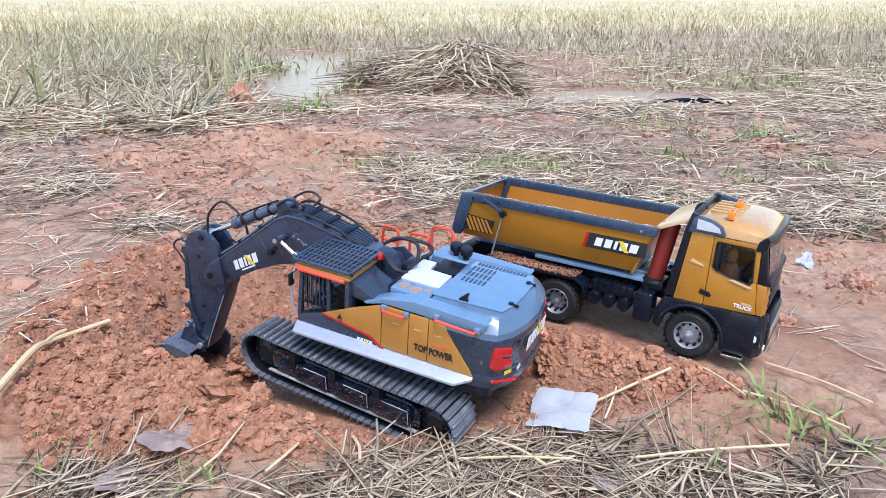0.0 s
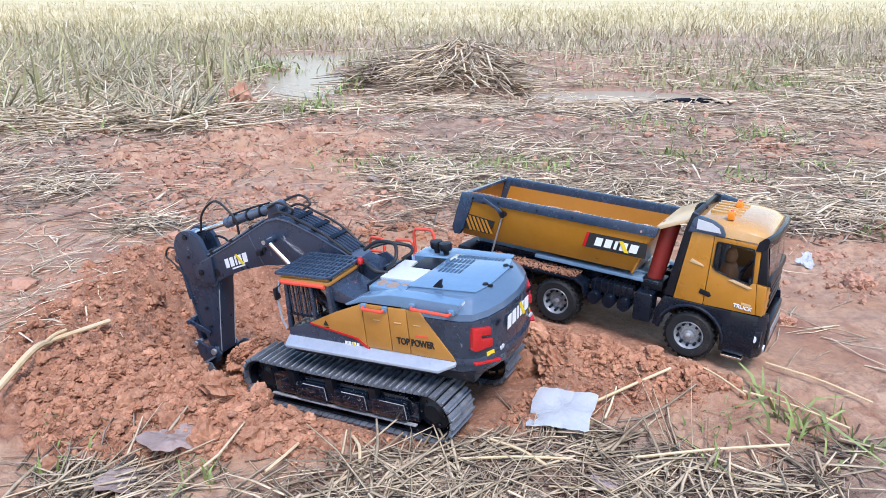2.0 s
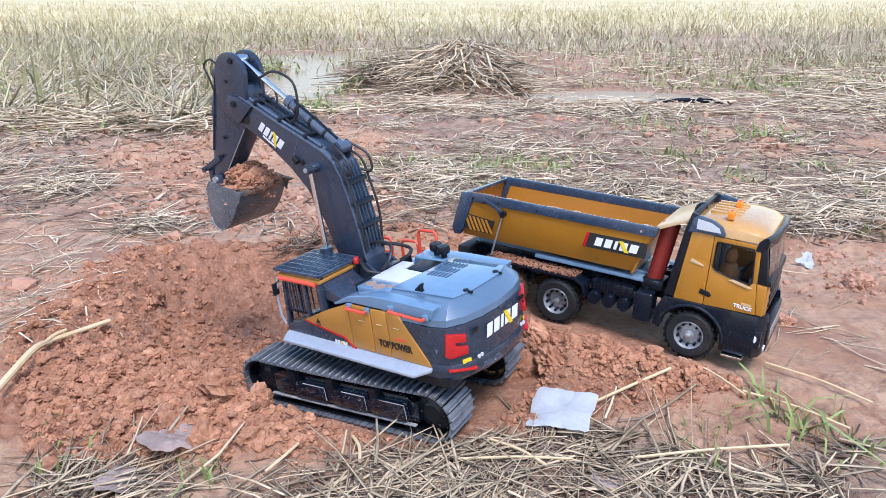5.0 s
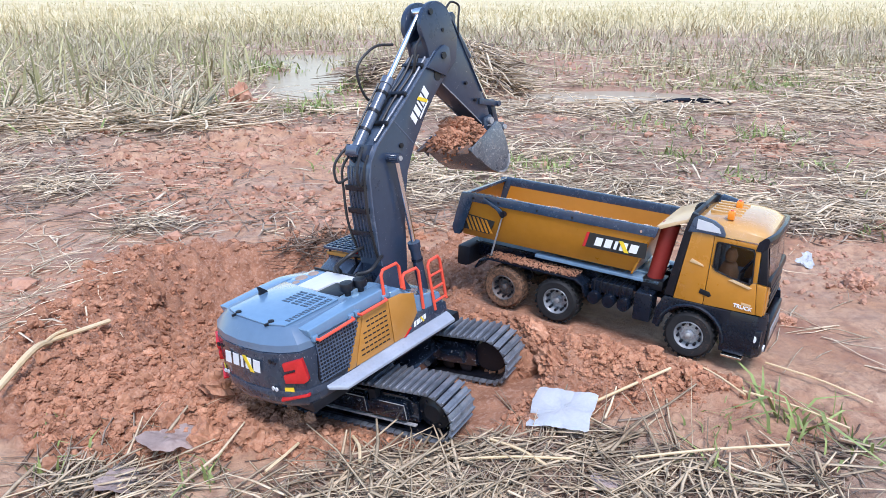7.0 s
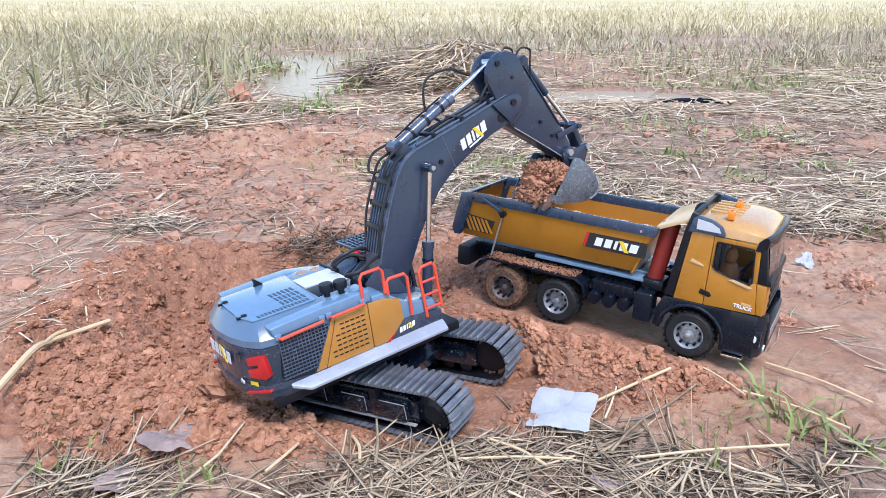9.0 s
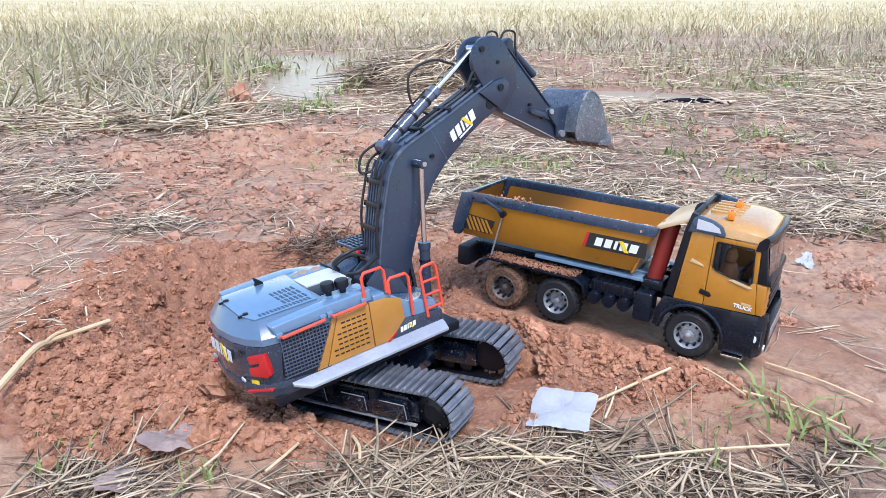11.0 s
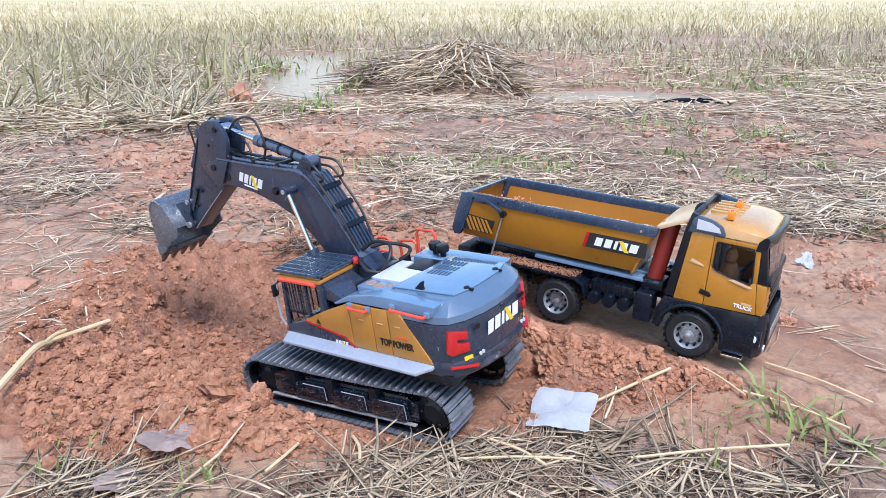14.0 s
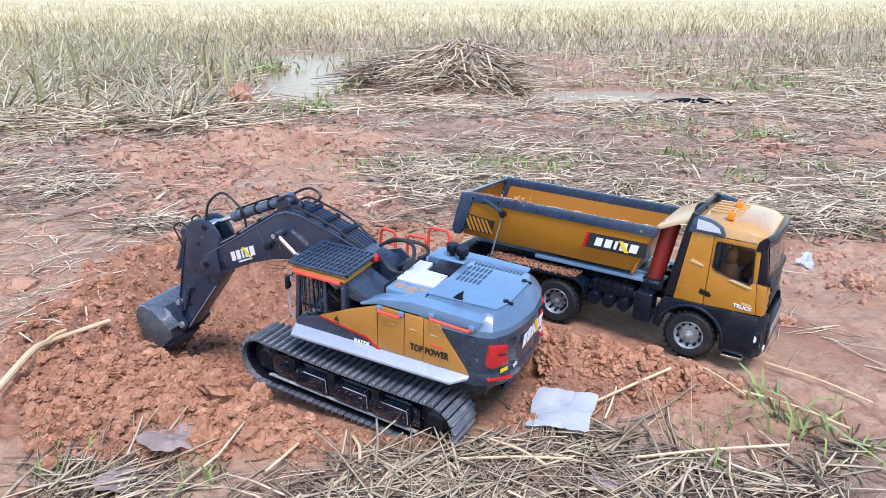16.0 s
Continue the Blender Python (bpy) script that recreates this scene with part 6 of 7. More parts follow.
# ---- loose soil, straw, grass ----
def clod_shapes(count, level):
    out = []
    for _ in range(count):
        bm = bmesh.new()
        bmesh.ops.create_icosphere(bm, subdivisions=level, radius=1)
        v = np.array([q.co[:] for q in bm.verts])
        f = np.array([[q.index for q in p.verts] for p in bm.faces])
        bm.free()
        r = np.ones(len(v))
        for _k in range(9):
            d = RNG.normal(size=3)
            d /= np.linalg.norm(d)
            r -= RNG.uniform(0.10, 0.40) * np.clip(v @ d - RNG.uniform(0.25, 0.75), 0, 1) * 1.8
        for _k in range(6):
            d = RNG.normal(size=3) * (2.5 + 1.2 * level)
            r += 0.055 * np.sin(v @ d + RNG.uniform(0, 6))
        for _k in range(5):
            d = RNG.normal(size=3) * (5.0 + 2.0 * level)
            r += 0.022 * np.sin(v @ d + RNG.uniform(0, 6))
        r += RNG.normal(0, 0.035, len(v))
        v = v * r[:, None] * RNG.uniform(0.7, 1.15, 3)
        out.append((v, f))
    return out


def spin(n):
    q = RNG.normal(size=(n, 4))
    q /= np.linalg.norm(q, axis=1)[:, None]
    w, x, y, z = q.T
    return np.stack([1 - 2 * (y * y + z * z), 2 * (x * y - z * w), 2 * (x * z + y * w), 2 * (x * y + z * w), 1 - 2 * (x * x + z * z), 2 * (y * z - x * w),
                     2 * (x * z - y * w), 2 * (y * z + x * w), 1 - 2 * (x * x + y * y)], 1).reshape(-1, 3, 3)


def heap_mesh(name, places, sizes, mat, level=1):
    """Many crumbs as one mesh."""
    shapes = clod_shapes(10, level)
    R = spin(len(places))
    pick = RNG.integers(0, len(shapes), len(places))
    vs, fs, off = [], [], 0
    for k, (v, f) in enumerate(shapes):
        idx = np.where(pick == k)[0]
        if len(idx) == 0:
            continue
        w = np.einsum("nij,vj->nvi", R[idx], v) * np.asarray(sizes)[idx][:, None, None]
        w[:, :, 2] *= 0.8
        w += np.asarray(places)[idx][:, None, :]
        vs.append(w.reshape(-1, 3))
        fs.append((f[None] + (off + np.arange(len(idx)) * len(v))[:, None, None]).reshape(-1, 3))
        off += len(idx) * len(v)
    return sheet_object(name, np.concatenate(vs), np.concatenate(fs), mat, smooth=False)


def scatter(n, y0, y1, keep, u=0.66):
    """Places spread evenly over the view's fan between two distances, thinned by keep(x, y)."""
    xs, ys = [], []
    got = 0
    for _ in range(60):
        y = 1 / RNG.uniform(1 / y1, 1 / y0, 4 * n)
        x = y * RNG.uniform(-u, u, 4 * n)
        ok = RNG.random(4 * n) < keep(x, y)
        xs.append(x[ok])
        ys.append(y[ok])
        got += ok.sum()
        if got >= n:
            break
    return np.concatenate(xs)[:n], np.concatenate(ys)[:n]


def clear_of_machines(x, y, rim=0.0):
    """1 on open ground, 0 under the tracks and the truck's wheels."""
    bx, by = x - BASE_AT.x, y - BASE_AT.y
    c, s = math.cos(radians(HEADING)), math.sin(radians(HEADING))
    a = (np.abs(bx * c + by * s) > 0.215 + rim) | (np.abs(-bx * s + by * c) > 0.124 + rim)
    c, s = math.cos(radians(-31.6)), math.sin(radians(-31.6))
    tx, ty = (x - 0.4223) * c + (y - 1.1045) * s, -(x - 0.4223) * s + (y - 1.1045) * c
    b = (tx < -0.38) | (tx > 0.120) | (np.abs(ty) > 0.100)
    return (a & b).astype(float)


def build_clods():
    dugz = lambda x, y: zones(x, y)[0]
    pit_floor = lambda x, y: 1 - 0.3 * mound(x, y, -0.22, 1.50, 0.12, 0.14)
    x, y = scatter(15000, 0.80, 1.85, lambda x, y: dugz(x, y) * clear_of_machines(x, y) * pit_floor(x, y) * (1 - mound(x, y, 0.164, 0.889, 0.055, 0.055, 0, 3.0)))
    size = np.clip(0.0021 * np.exp(RNG.normal(0.15, 0.55, len(x))), 0.0012, 0.010)
    z = ground_z(x, y) + size * 0.25
    tagged(heap_mesh("soil_crumbs", np.stack([x, y, z], 1), size, M_SOIL), "loose crumbs of red-brown dug laterite soil", "soil", kind="stuff")
    # lumps that line the spoil, thicker on the near side of the pit and along the truck
    def lumps(x, y):
        near = np.clip(1.0 * mound(x, y, -0.40, 0.96, 0.24, 0.12, -10, 1.6) + mound(x, y, 0.20, 1.05, 0.20, 0.065, -22, 2.2) + 0.28 * mound(x, y, -0.64, 1.30, 0.10, 0.28, 0, 1.6) + 0.30 * mound(x, y, -0.42, 1.36, 0.22, 0.24, 0, 2.0) + 0.9 * mound(x, y, -0.24, 1.71, 0.17, 0.035, 8) + 0.25 * mound(x, y, 0.02, 1.70, 0.25, 0.07), 0, 1)
        return near * clear_of_machines(x, y, 0.022) * (1 - mound(x, y, 0.164, 0.889, 0.055, 0.055, 0, 3.0))
    x, y = scatter(3000, 0.80, 1.80, lumps)
    size = np.clip(0.0060 * np.exp(RNG.normal(0.0, 0.38, len(x))), 0.0035, 0.0105)
    tagged(heap_mesh("soil_lumps", np.stack([x, y, ground_z(x, y) + size * 0.28], 1), size, M_SOIL, 3), "small rough lumps of red-brown dug soil", "soil", kind="stuff")
    shapes = []
    for v, f in clod_shapes(12, 3):
        me = bpy.data.meshes.new("soil_lump")
        me.from_pydata((0.010 * v).tolist(), [], f.tolist())
        me.materials.append(M_SOIL_SINGLE)
        shapes.append(me)
    x, y = scatter(280, 0.80, 1.80, lumps)
    size = np.clip(0.0105 * np.exp(RNG.normal(0.0, 0.30, len(x))), 0.008, 0.018)
    for k, (px, py, r, z) in enumerate(zip(x.tolist(), y.tolist(), size.tolist(), ground_z(x, y).tolist())):
        ob = new("soil_lump", shapes[k % len(shapes)])
        ob.matrix_basis = Matrix.LocRotScale((px, py, z + 0.25 * r), Euler((k * 1.7, k * 0.9, k * 2.3)), (100 * r, 110 * r, 80 * r))
        tagged(ob, "knobbly lump of red-brown dug soil", "clod", "lumps of the spoil")
    # dry flakes and crumbs on the trodden mud further off
    x, y = scatter(4600, 1.3, 7.5, lambda x, y: (0.15 + step(0.0, 0.25, fbm(x, y, 3.2, 81))) * (1 - zones(x, y)[0]) * (1 - zones(x, y)[3] * 0.6) * clear_of_machines(x, y))
    size = np.clip(0.0042 * y ** 0.8 * np.exp(RNG.normal(0, 0.5, len(x))), 0.002, 0.03)
    tagged(heap_mesh("mud_flakes", np.stack([x, y, ground_z(x, y) + size * 0.1], 1), size, M_DRYCLOD), "dry flakes of trodden red mud", "soil", kind="stuff")
    # broken clods in the band towards the puddles
    x, y = scatter(900, 1.75, 3.7, lambda x, y: red_band(x, y) * clear_of_machines(x, y))
    size = np.clip(0.008 * np.exp(RNG.normal(0, 0.5, len(x))), 0.004, 0.022)
    tagged(heap_mesh("mud_clods", np.stack([x, y, ground_z(x, y) + size * 0.2], 1), size, M_DRYCLOD, 2), "broken clods of dull red trodden mud", "soil", kind="stuff")
    # the biggest single clods
    base = []
    for k, (v, f) in enumerate(clod_shapes(7, 4)):
        me = bpy.data.meshes.new("soil_clod")
        v = v + 0.10 * np.sin(v[:, [1, 2, 0]] * 7) * 0.5 + RNG.normal(0, 0.013, v.shape)
        me.from_pydata((0.020 * v).tolist(), [], f.tolist())
        me.materials.append(M_SOIL_SINGLE)
        base.append(me)
    spots = [(-0.60, 1.40, 0.030), (-0.655, 1.34, 0.020), (-0.50, 0.99, 0.022), (-0.44, 0.93, 0.020), (-0.33, 0.95, 0.024), (-0.26, 0.935, 0.019), (-0.37, 0.865, 0.020), (-0.255, 0.855, 0.026), (-0.31, 0.835, 0.022),
             (-0.565, 1.05, 0.020), (-0.47, 1.06, 0.018), (-0.385, 1.03, 0.019), (-0.30, 1.01, 0.017), (0.115, 1.015, 0.026), (0.165, 1.000, 0.022), (0.20, 1.025, 0.018), (0.26, 1.00, 0.022), (0.31, 0.995, 0.017), (0.355, 0.985, 0.018),
             (0.145, 1.07, 0.020), (0.20, 1.085, 0.015), (0.085, 1.03, 0.016), (0.62, 1.21, 0.018), (-1.0, 3.74, 0.115), (-0.72, 1.18, 0.015), (-0.68, 1.05, 0.013), (-0.06, 1.66, 0.016),
             (0.03, 1.60, 0.020), (-0.17, 1.70, 0.014), (-0.53, 0.905, 0.014), (-0.43, 0.83, 0.013), (0.86, 1.42, 0.03), (-0.62, 1.56, 0.02), (-0.75, 1.46, 0.018)]
    for k, (x, y, r) in enumerate(spots):
        r = 1.25 * r if 0.05 < x < 0.4 or y < 0.97 else r
        big = new("soil_clod", base[k % len(base)])
        if r > 0.05 or x > 0.6:
            big.data = big.data.copy()
            big.data.materials[0] = M_DRYCLOD
        big.matrix_basis = Matrix.LocRotScale((x, y, float(ground_z(x, y)[0]) + 0.35 * r), Euler((k * 1.3, k * 2.1, k * 0.7)), (50 * r, 55 * r, 42.5 * r))
        tagged(big, "large knobbly clod of red-brown soil", "clod", "clods round the pit")


def stalks(name, x, y, length, thick, lift, mat, label, category, tilt=0.0, sides=3, base_z=None, azimuth=None, out_from=None):
    """Bent straws: three rings each; tilt 0 lies down, 1 stands."""
    n = len(x)
    az = RNG.uniform(0, 2 * math.pi, n) if azimuth is None else azimuth
    if out_from is not None:
        az = np.arctan2(y - out_from[1], x - out_from[0]) + RNG.normal(0, 0.7, n)
    el = np.clip(RNG.normal(tilt * 1.35, 0.09 + 0.22 * min(tilt, 0.5), n), -0.05, 1.5)
    d = np.stack([np.cos(az) * np.cos(el), np.sin(az) * np.cos(el), np.sin(el)], 1)
    z0 = ground_z(x, y) if base_z is None else base_z
    p0 = np.stack([x, y, z0 + lift], 1)
    p2 = p0 + d * length[:, None]
    flat = el < 0.5
    zg = ground_z(p2[:, 0], p2[:, 1])
    p2[:, 2] = np.where(flat, np.maximum(zg + RNG.uniform(0.0005, 1.0, n) * lift * 1.5, p2[:, 2] * 0.6), p2[:, 2])
    bend = RNG.normal(0, 0.028, (n, 3)) * length[:, None]
    p1 = (p0 + p2) / 2 + bend
    zg1 = ground_z(p1[:, 0], p1[:, 1])
    p1[:, 2] = np.maximum(p1[:, 2], zg1 + 0.5 * thick)
    axis = (p2 - p0) / np.linalg.norm(p2 - p0, axis=1)[:, None]
    side = np.cross(axis, np.array([0.21, 0.13, 0.97]))
    side /= np.linalg.norm(side, axis=1)[:, None] + 1e-9
    up = np.cross(side, axis)
    rings = []
    for p, k in ((p0, 1.0), (p1, 0.95), (p2, 0.6)):
        for a in range(sides):
            t = 2 * math.pi * a / sides
            rings.append(p + (thick * k)[:, None] * (math.cos(t) * side + 0.6 * math.sin(t) * up))
    V = np.stack(rings, 1).reshape(-1, 3)
    f = []
    for r in range(2):
        for a in range(sides):
            b = (a + 1) % sides
            f.append((r * sides + a, r * sides + b, (r + 1) * sides + b, (r + 1) * sides + a))
    F = (np.array(f)[None] + (np.arange(n) * 3 * sides)[:, None, None]).reshape(-1, 4)
    return tagged(sheet_object(name, V, F, mat), label, category, kind="stuff")


def blades(name, x, y, high, wide, mat, label, category, lean=0.35, z=None):
    """Flat tapering blades that arch over."""
    n = len(x)
    az, face = RNG.uniform(0, 2 * math.pi, n), RNG.uniform(0, 2 * math.pi, n)
    ln = np.abs(RNG.normal(0, lean, n)) * high
    z0 = ground_z(x, y) if z is None else z
    p0 = np.stack([x, y, z0 - 0.005], 1)
    out = np.stack([np.cos(az), np.sin(az), np.zeros(n)], 1)
    p1 = p0 + out * (0.25 * ln)[:, None] + np.array([0, 0, 1.0]) * (0.55 * high)[:, None]
    p2 = p0 + out * ln[:, None] + np.array([0, 0, 1.0]) * (high * np.sqrt(np.clip(1 - (ln / (high + 1e-6)) ** 2 * 0.5, 0.2, 1)))[:, None]
    sd = np.stack([np.cos(face), np.sin(face), np.zeros(n)], 1) * wide[:, None]
    V = np.stack([p0 - sd, p0 + sd, p1 - 0.8 * sd, p1 + 0.8 * sd, p2 - 0.12 * sd, p2 + 0.12 * sd], 1).reshape(-1, 3)
    F = (np.array([(0, 1, 3, 2), (2, 3, 5, 4)])[None] + (np.arange(n) * 6)[:, None, None]).reshape(-1, 4)
    return tagged(sheet_object(name, V, F, mat), label, category, kind="stuff")


def build_straw():
    fld = lambda x, y: zones(x, y)[1]
    dry = lambda x, y: (height(x, y) > WATER_Z + 0.012) * (1 - 0.92 * mound(x, y, 1.08, 4.38, 0.66, 0.36, 0, 2.0)) * (1 - 0.8 * mound(x, y, -0.9, 4.5, 0.32, 0.45, 0, 2.0))
    free = lambda x, y: (1 - 0.93 * zones(x, y)[0]) * clear_of_machines(x, y)
    # straw trodden into the near ground, in drifts
    drift = lambda x, y: (0.10 + 0.90 * step(-0.04, 0.10, fbm(x, y, 7.0, 90))) * (1 - 0.72 * step(0.20, 0.32, x + 0.12 * fbm(x, y, 6.0, 94)) * (1 - mound(x, y, 0.47, 0.87, 0.16, 0.035, -25)))
    x, y = scatter(800, 0.68, 1.0, lambda x, y: (0.04 + fld(x, y) + 0.55 * step(0.86, 0.80, y)) * drift(x, y) * free(x, y))
    stalks("straw_litter", x, y, RNG.uniform(0.02, 0.16, len(x)), np.minimum(0.0027, 0.0013 * np.exp(RNG.normal(0, 0.45, len(x)))), RNG.uniform(0.001, 0.016, len(x)), M_LITTER, "dry pale straw trodden into the mud", "straw", 0.0)
    x, y = scatter(1500, 0.68, 0.98, lambda x, y: (0.04 + fld(x, y) + 0.55 * step(0.86, 0.80, y)) * drift(x, y) * free(x, y))
    stalks("straw_litter", x, y, RNG.uniform(0.015, 0.07, len(x)), 0.0012 * np.exp(RNG.normal(0, 0.4, len(x))), RNG.uniform(0.0005, 0.006, len(x)), M_STRAW_OLD, "sodden grey-brown straw under the dry litter", "straw")
    x, y = scatter(100, 0.68, 0.98, lambda x, y: (0.05 + fld(x, y) + 0.6 * step(0.88, 0.82, y)) * drift(x, y) * free(x, y))
    stalks("straw_litter", x, y, RNG.uniform(0.03, 0.12, len(x)), RNG.uniform(0.0018, 0.0032, len(x)), RNG.uniform(0.004, 0.016, len(x)), M_LITTER, "broad flattened straw sheaths on the litter", "straw", 0.0, sides=4)
    x, y = scatter(700, 0.68, 0.96, lambda x, y: (0.08 + fld(x, y) + 0.6 * step(0.86, 0.80, y)) * drift(x, y) * free(x, y))
    stalks("rotten_bits", x, y, RNG.uniform(0.010, 0.05, len(x)), 0.0016 * np.exp(RNG.normal(0, 0.4, len(x))), RNG.uniform(0.0005, 0.005, len(x)), M_ROT, "dark rotten straw trodden into the near mud", "straw")
    x, y = scatter(200, 1.02, 1.80, lambda x, y: (0.03 + 0.16 * step(0.48, 0.72, x) * drift(x, y) + 0.5 * step(-0.58, -0.70, x)) * free(x, y))
    stalks("straw_litter", x, y, RNG.uniform(0.03, 0.14, len(x)), 0.0015 * np.exp(RNG.normal(0, 0.35, len(x))), RNG.uniform(0.001, 0.010, len(x)), M_STRAW, "scattered dry straw on pale red mud", "straw")
    # the strewn strip behind the truck and the left bank: sodden below, dry on top
    mat = lambda x, y: (0.012 + fld(x, y) * (0.16 + 0.84 * step(-0.06, 0.08, fbm(x, y, 3.6, 91)))) * free(x, y) * dry(x, y)
    for n, m, th, lo, hi, label in ((5200, M_STRAW_OLD, 0.0021, 0.001, 0.010, "sodden grey-brown straw matted on the mud"), (5600, M_STRAW, 0.0023, 0.004, 0.026, "thick layer of grey and yellow straw")):
        x, y = scatter(n, 1.72, 3.9, mat)
        stalks("straw_litter", x, y, RNG.uniform(0.03, 0.17, len(x)), th * np.exp(RNG.normal(0, 0.35, len(x))) * (0.7 + 0.12 * y), RNG.uniform(lo, hi, len(x)), m, label, "straw", 0.03)
    # sparse bits over the red mud
    x, y = scatter(520, 1.75, 3.6, lambda x, y: (1 - fld(x, y)) * (0.1 + 0.9 * step(0.05, 0.15, fbm(x, y, 3.0, 92))) * free(x, y))
    stalks("straw_litter", x, y, RNG.uniform(0.03, 0.13, len(x)), 0.0020 * np.exp(RNG.normal(0, 0.35, len(x))), RNG.uniform(0.001, 0.010, len(x)), M_STRAW_OLD, "stray bits of straw on broken mud", "straw")
    x, y = scatter(800, 1.70, 3.7, lambda x, y: (1 - 0.6 * fld(x, y)) * (1 - 0.8 * zones(x, y)[3]) * (0.05 + 0.95 * step(0.0, 0.10, fbm(x, y, 4.0, 100))) * free(x, y))
    stalks("rotten_bits", x, y, RNG.uniform(0.012, 0.07, len(x)), 0.0026 * np.exp(RNG.normal(0, 0.4, len(x))), RNG.uniform(0.001, 0.008, len(x)), M_ROT, "dark rotten bits of straw trodden into the mud", "straw")
    # torn roots and straw hanging over the pit's far rim
    n = 110
    x, y = RNG.normal(-0.29, 0.055, n), RNG.normal(1.665, 0.022, n)
    stalks("torn_roots", x, y, RNG.uniform(0.02, 0.09, n), RNG.uniform(0.0010, 0.0026, n), RNG.uniform(0.002, 0.018, n), M_ROT, "dark torn roots and straw on the pit rim", "roots", 0.10)
    x, y = RNG.normal(-0.31, 0.06, 40), RNG.normal(1.66, 0.025, 40)
    stalks("torn_roots", x, y, RNG.uniform(0.03, 0.10, 40), RNG.uniform(0.0012, 0.0026, 40), RNG.uniform(0.004, 0.02, 40), M_STRAW_OLD, "grey straw caught on the pit rim", "roots", 0.10)
    # straw beyond, between and behind the puddles
    x, y = scatter(3800, 3.7, 8.5, lambda x, y: (0.16 + fld(x, y) * (0.15 + 0.85 * step(-0.03, 0.1, fbm(x, y, 1.9, 96)))) * dry(x, y))
    stalks("straw_litter", x, y, RNG.uniform(0.08, 0.36, len(x)), 0.0046 * np.exp(RNG.normal(0, 0.3, len(x))), RNG.uniform(0.003, 0.035, len(x)), M_STRAW, "thick layer of grey and yellow straw", "straw", 0.05)
    # heaps of pulled straw between the puddles, stalks thrown every way over rotten ones
    for cx, cy, rx, ry, n, m, word in ((0.12, 4.62, 0.36, 0.30, 700, M_STRAW, "heap of pulled straw stalks between puddles"), (0.10, 4.60, 0.44, 0.34, 240, M_STRAW_OLD, "sodden stalks inside the straw heap"),
                                       (-0.36, 4.85, 0.28, 0.24, 150, M_STRAW_OLD, "low heap of grey straw beside the puddle"), (-0.34, 4.80, 0.30, 0.26, 70, M_ROT, "dark rotten stalks under the straw heap"),
                                       (0.02, 6.3, 0.46, 0.32, 260, M_STRAW_OLD, "low heap of dark old straw")):
        a, r = RNG.uniform(0, 2 * math.pi, n), np.sqrt(RNG.uniform(0.0, 1.0, n))
        x, y = cx + rx * r * np.cos(a), cy + ry * r * np.sin(a)
        stalks("straw_heap", x, y, RNG.uniform(0.10, 0.40, n), RNG.uniform(0.0035, 0.0085, n), RNG.uniform(0.0, 0.06, n), m, word, "straw heap", 0.10)
    # standing stubble on the left bank: thick clumps that lean, with gaps where water shows
    cx, cy = scatter(58, 3.3, 5.8, lambda x, y: step(-0.28, -0.36, x / y + 0.10 * fbm(x, y, 1.5, 95)) * (1 - 0.93 * mound(x, y, -1.95, 4.3, 0.50, 0.65, 0, 1.6)), 0.62)
    lean = RNG.normal(1.9, 0.8, len(cx))
    k = 12
    x, y = (np.repeat(c, k) + RNG.normal(0, 0.05, len(c) * k) for c in (cx, cy))
    stalks("rice_stubble", x, y, RNG.uniform(0.10, 0.40, len(x)), RNG.uniform(0.0045, 0.0105, len(x)), np.zeros(len(x)), M_STUB, "standing pale yellow rice stubble", "stubble", 0.36, azimuth=np.repeat(lean, k) + RNG.normal(0, 1.0, len(x)))
    x, y = scatter(230, 3.5, 7.0, lambda x, y: step(-0.22, -0.34, x / y + 0.14 * fbm(x, y, 1.5, 95)) * (1 - 0.93 * mound(x, y, -1.95, 4.3, 0.50, 0.65, 0, 1.6)), 0.66)
    blades("rice_stubble", x, y, RNG.uniform(0.12, 0.46, len(x)), RNG.uniform(0.004, 0.010, len(x)), M_FIELDGREEN, "green shoots among the rice stubble", "stubble", 0.45)
    x, y = scatter(1500, 3.2, 6.2, lambda x, y: step(-0.28, -0.36, x / y + 0.12 * fbm(x, y, 1.5, 95)) * dry(x, y), 0.62)
    stalks("rice_stubble", x, y, RNG.uniform(0.12, 0.42, len(x)), RNG.uniform(0.0040, 0.0075, len(x)), RNG.uniform(0, 0.05, len(x)), M_STRAW, "broken stubble stalks lying across each other", "stubble", 0.16)
    # field beyond: sparse stubble over soil, then denser pale grass
    patch = lambda x, y: step(-0.04, 0.10, fbm(x, y, 0.9, 98)) * (1 - 0.45 * mound(x, y, 1.05, 6.0, 0.9, 1.4, 0, 1.5)) * (1 - 0.9 * mound(x, y, 2.9, 8.0, 0.9, 0.8)) * (1 - 0.9 * step(-0.22, -0.32, x / y) * step(7.5, 6.0, y)) * dry(x, y)
    x, y = scatter(7000, 5.0, 14, lambda x, y: (0.15 + 0.85 * patch(x, y)) * step(4.6, 7.5, y + 3.0 * fbm(x, y, 0.6, 99)) * dry(x, y), 0.72)
    blades("field_grass", x, y, RNG.uniform(0.06, 0.22, len(x)), RNG.uniform(0.0035, 0.007, len(x)) * np.sqrt(y / 6), M_STUB, "pale yellow field stubble", "grass", 1.3)
    x, y = scatter(4500, 5.6, 17, lambda x, y: (0.25 * patch(x, y + 0.7) + 0.75 * step(0.05, -0.25, x / y)) * step(5.5, 8.0, y), 0.72)
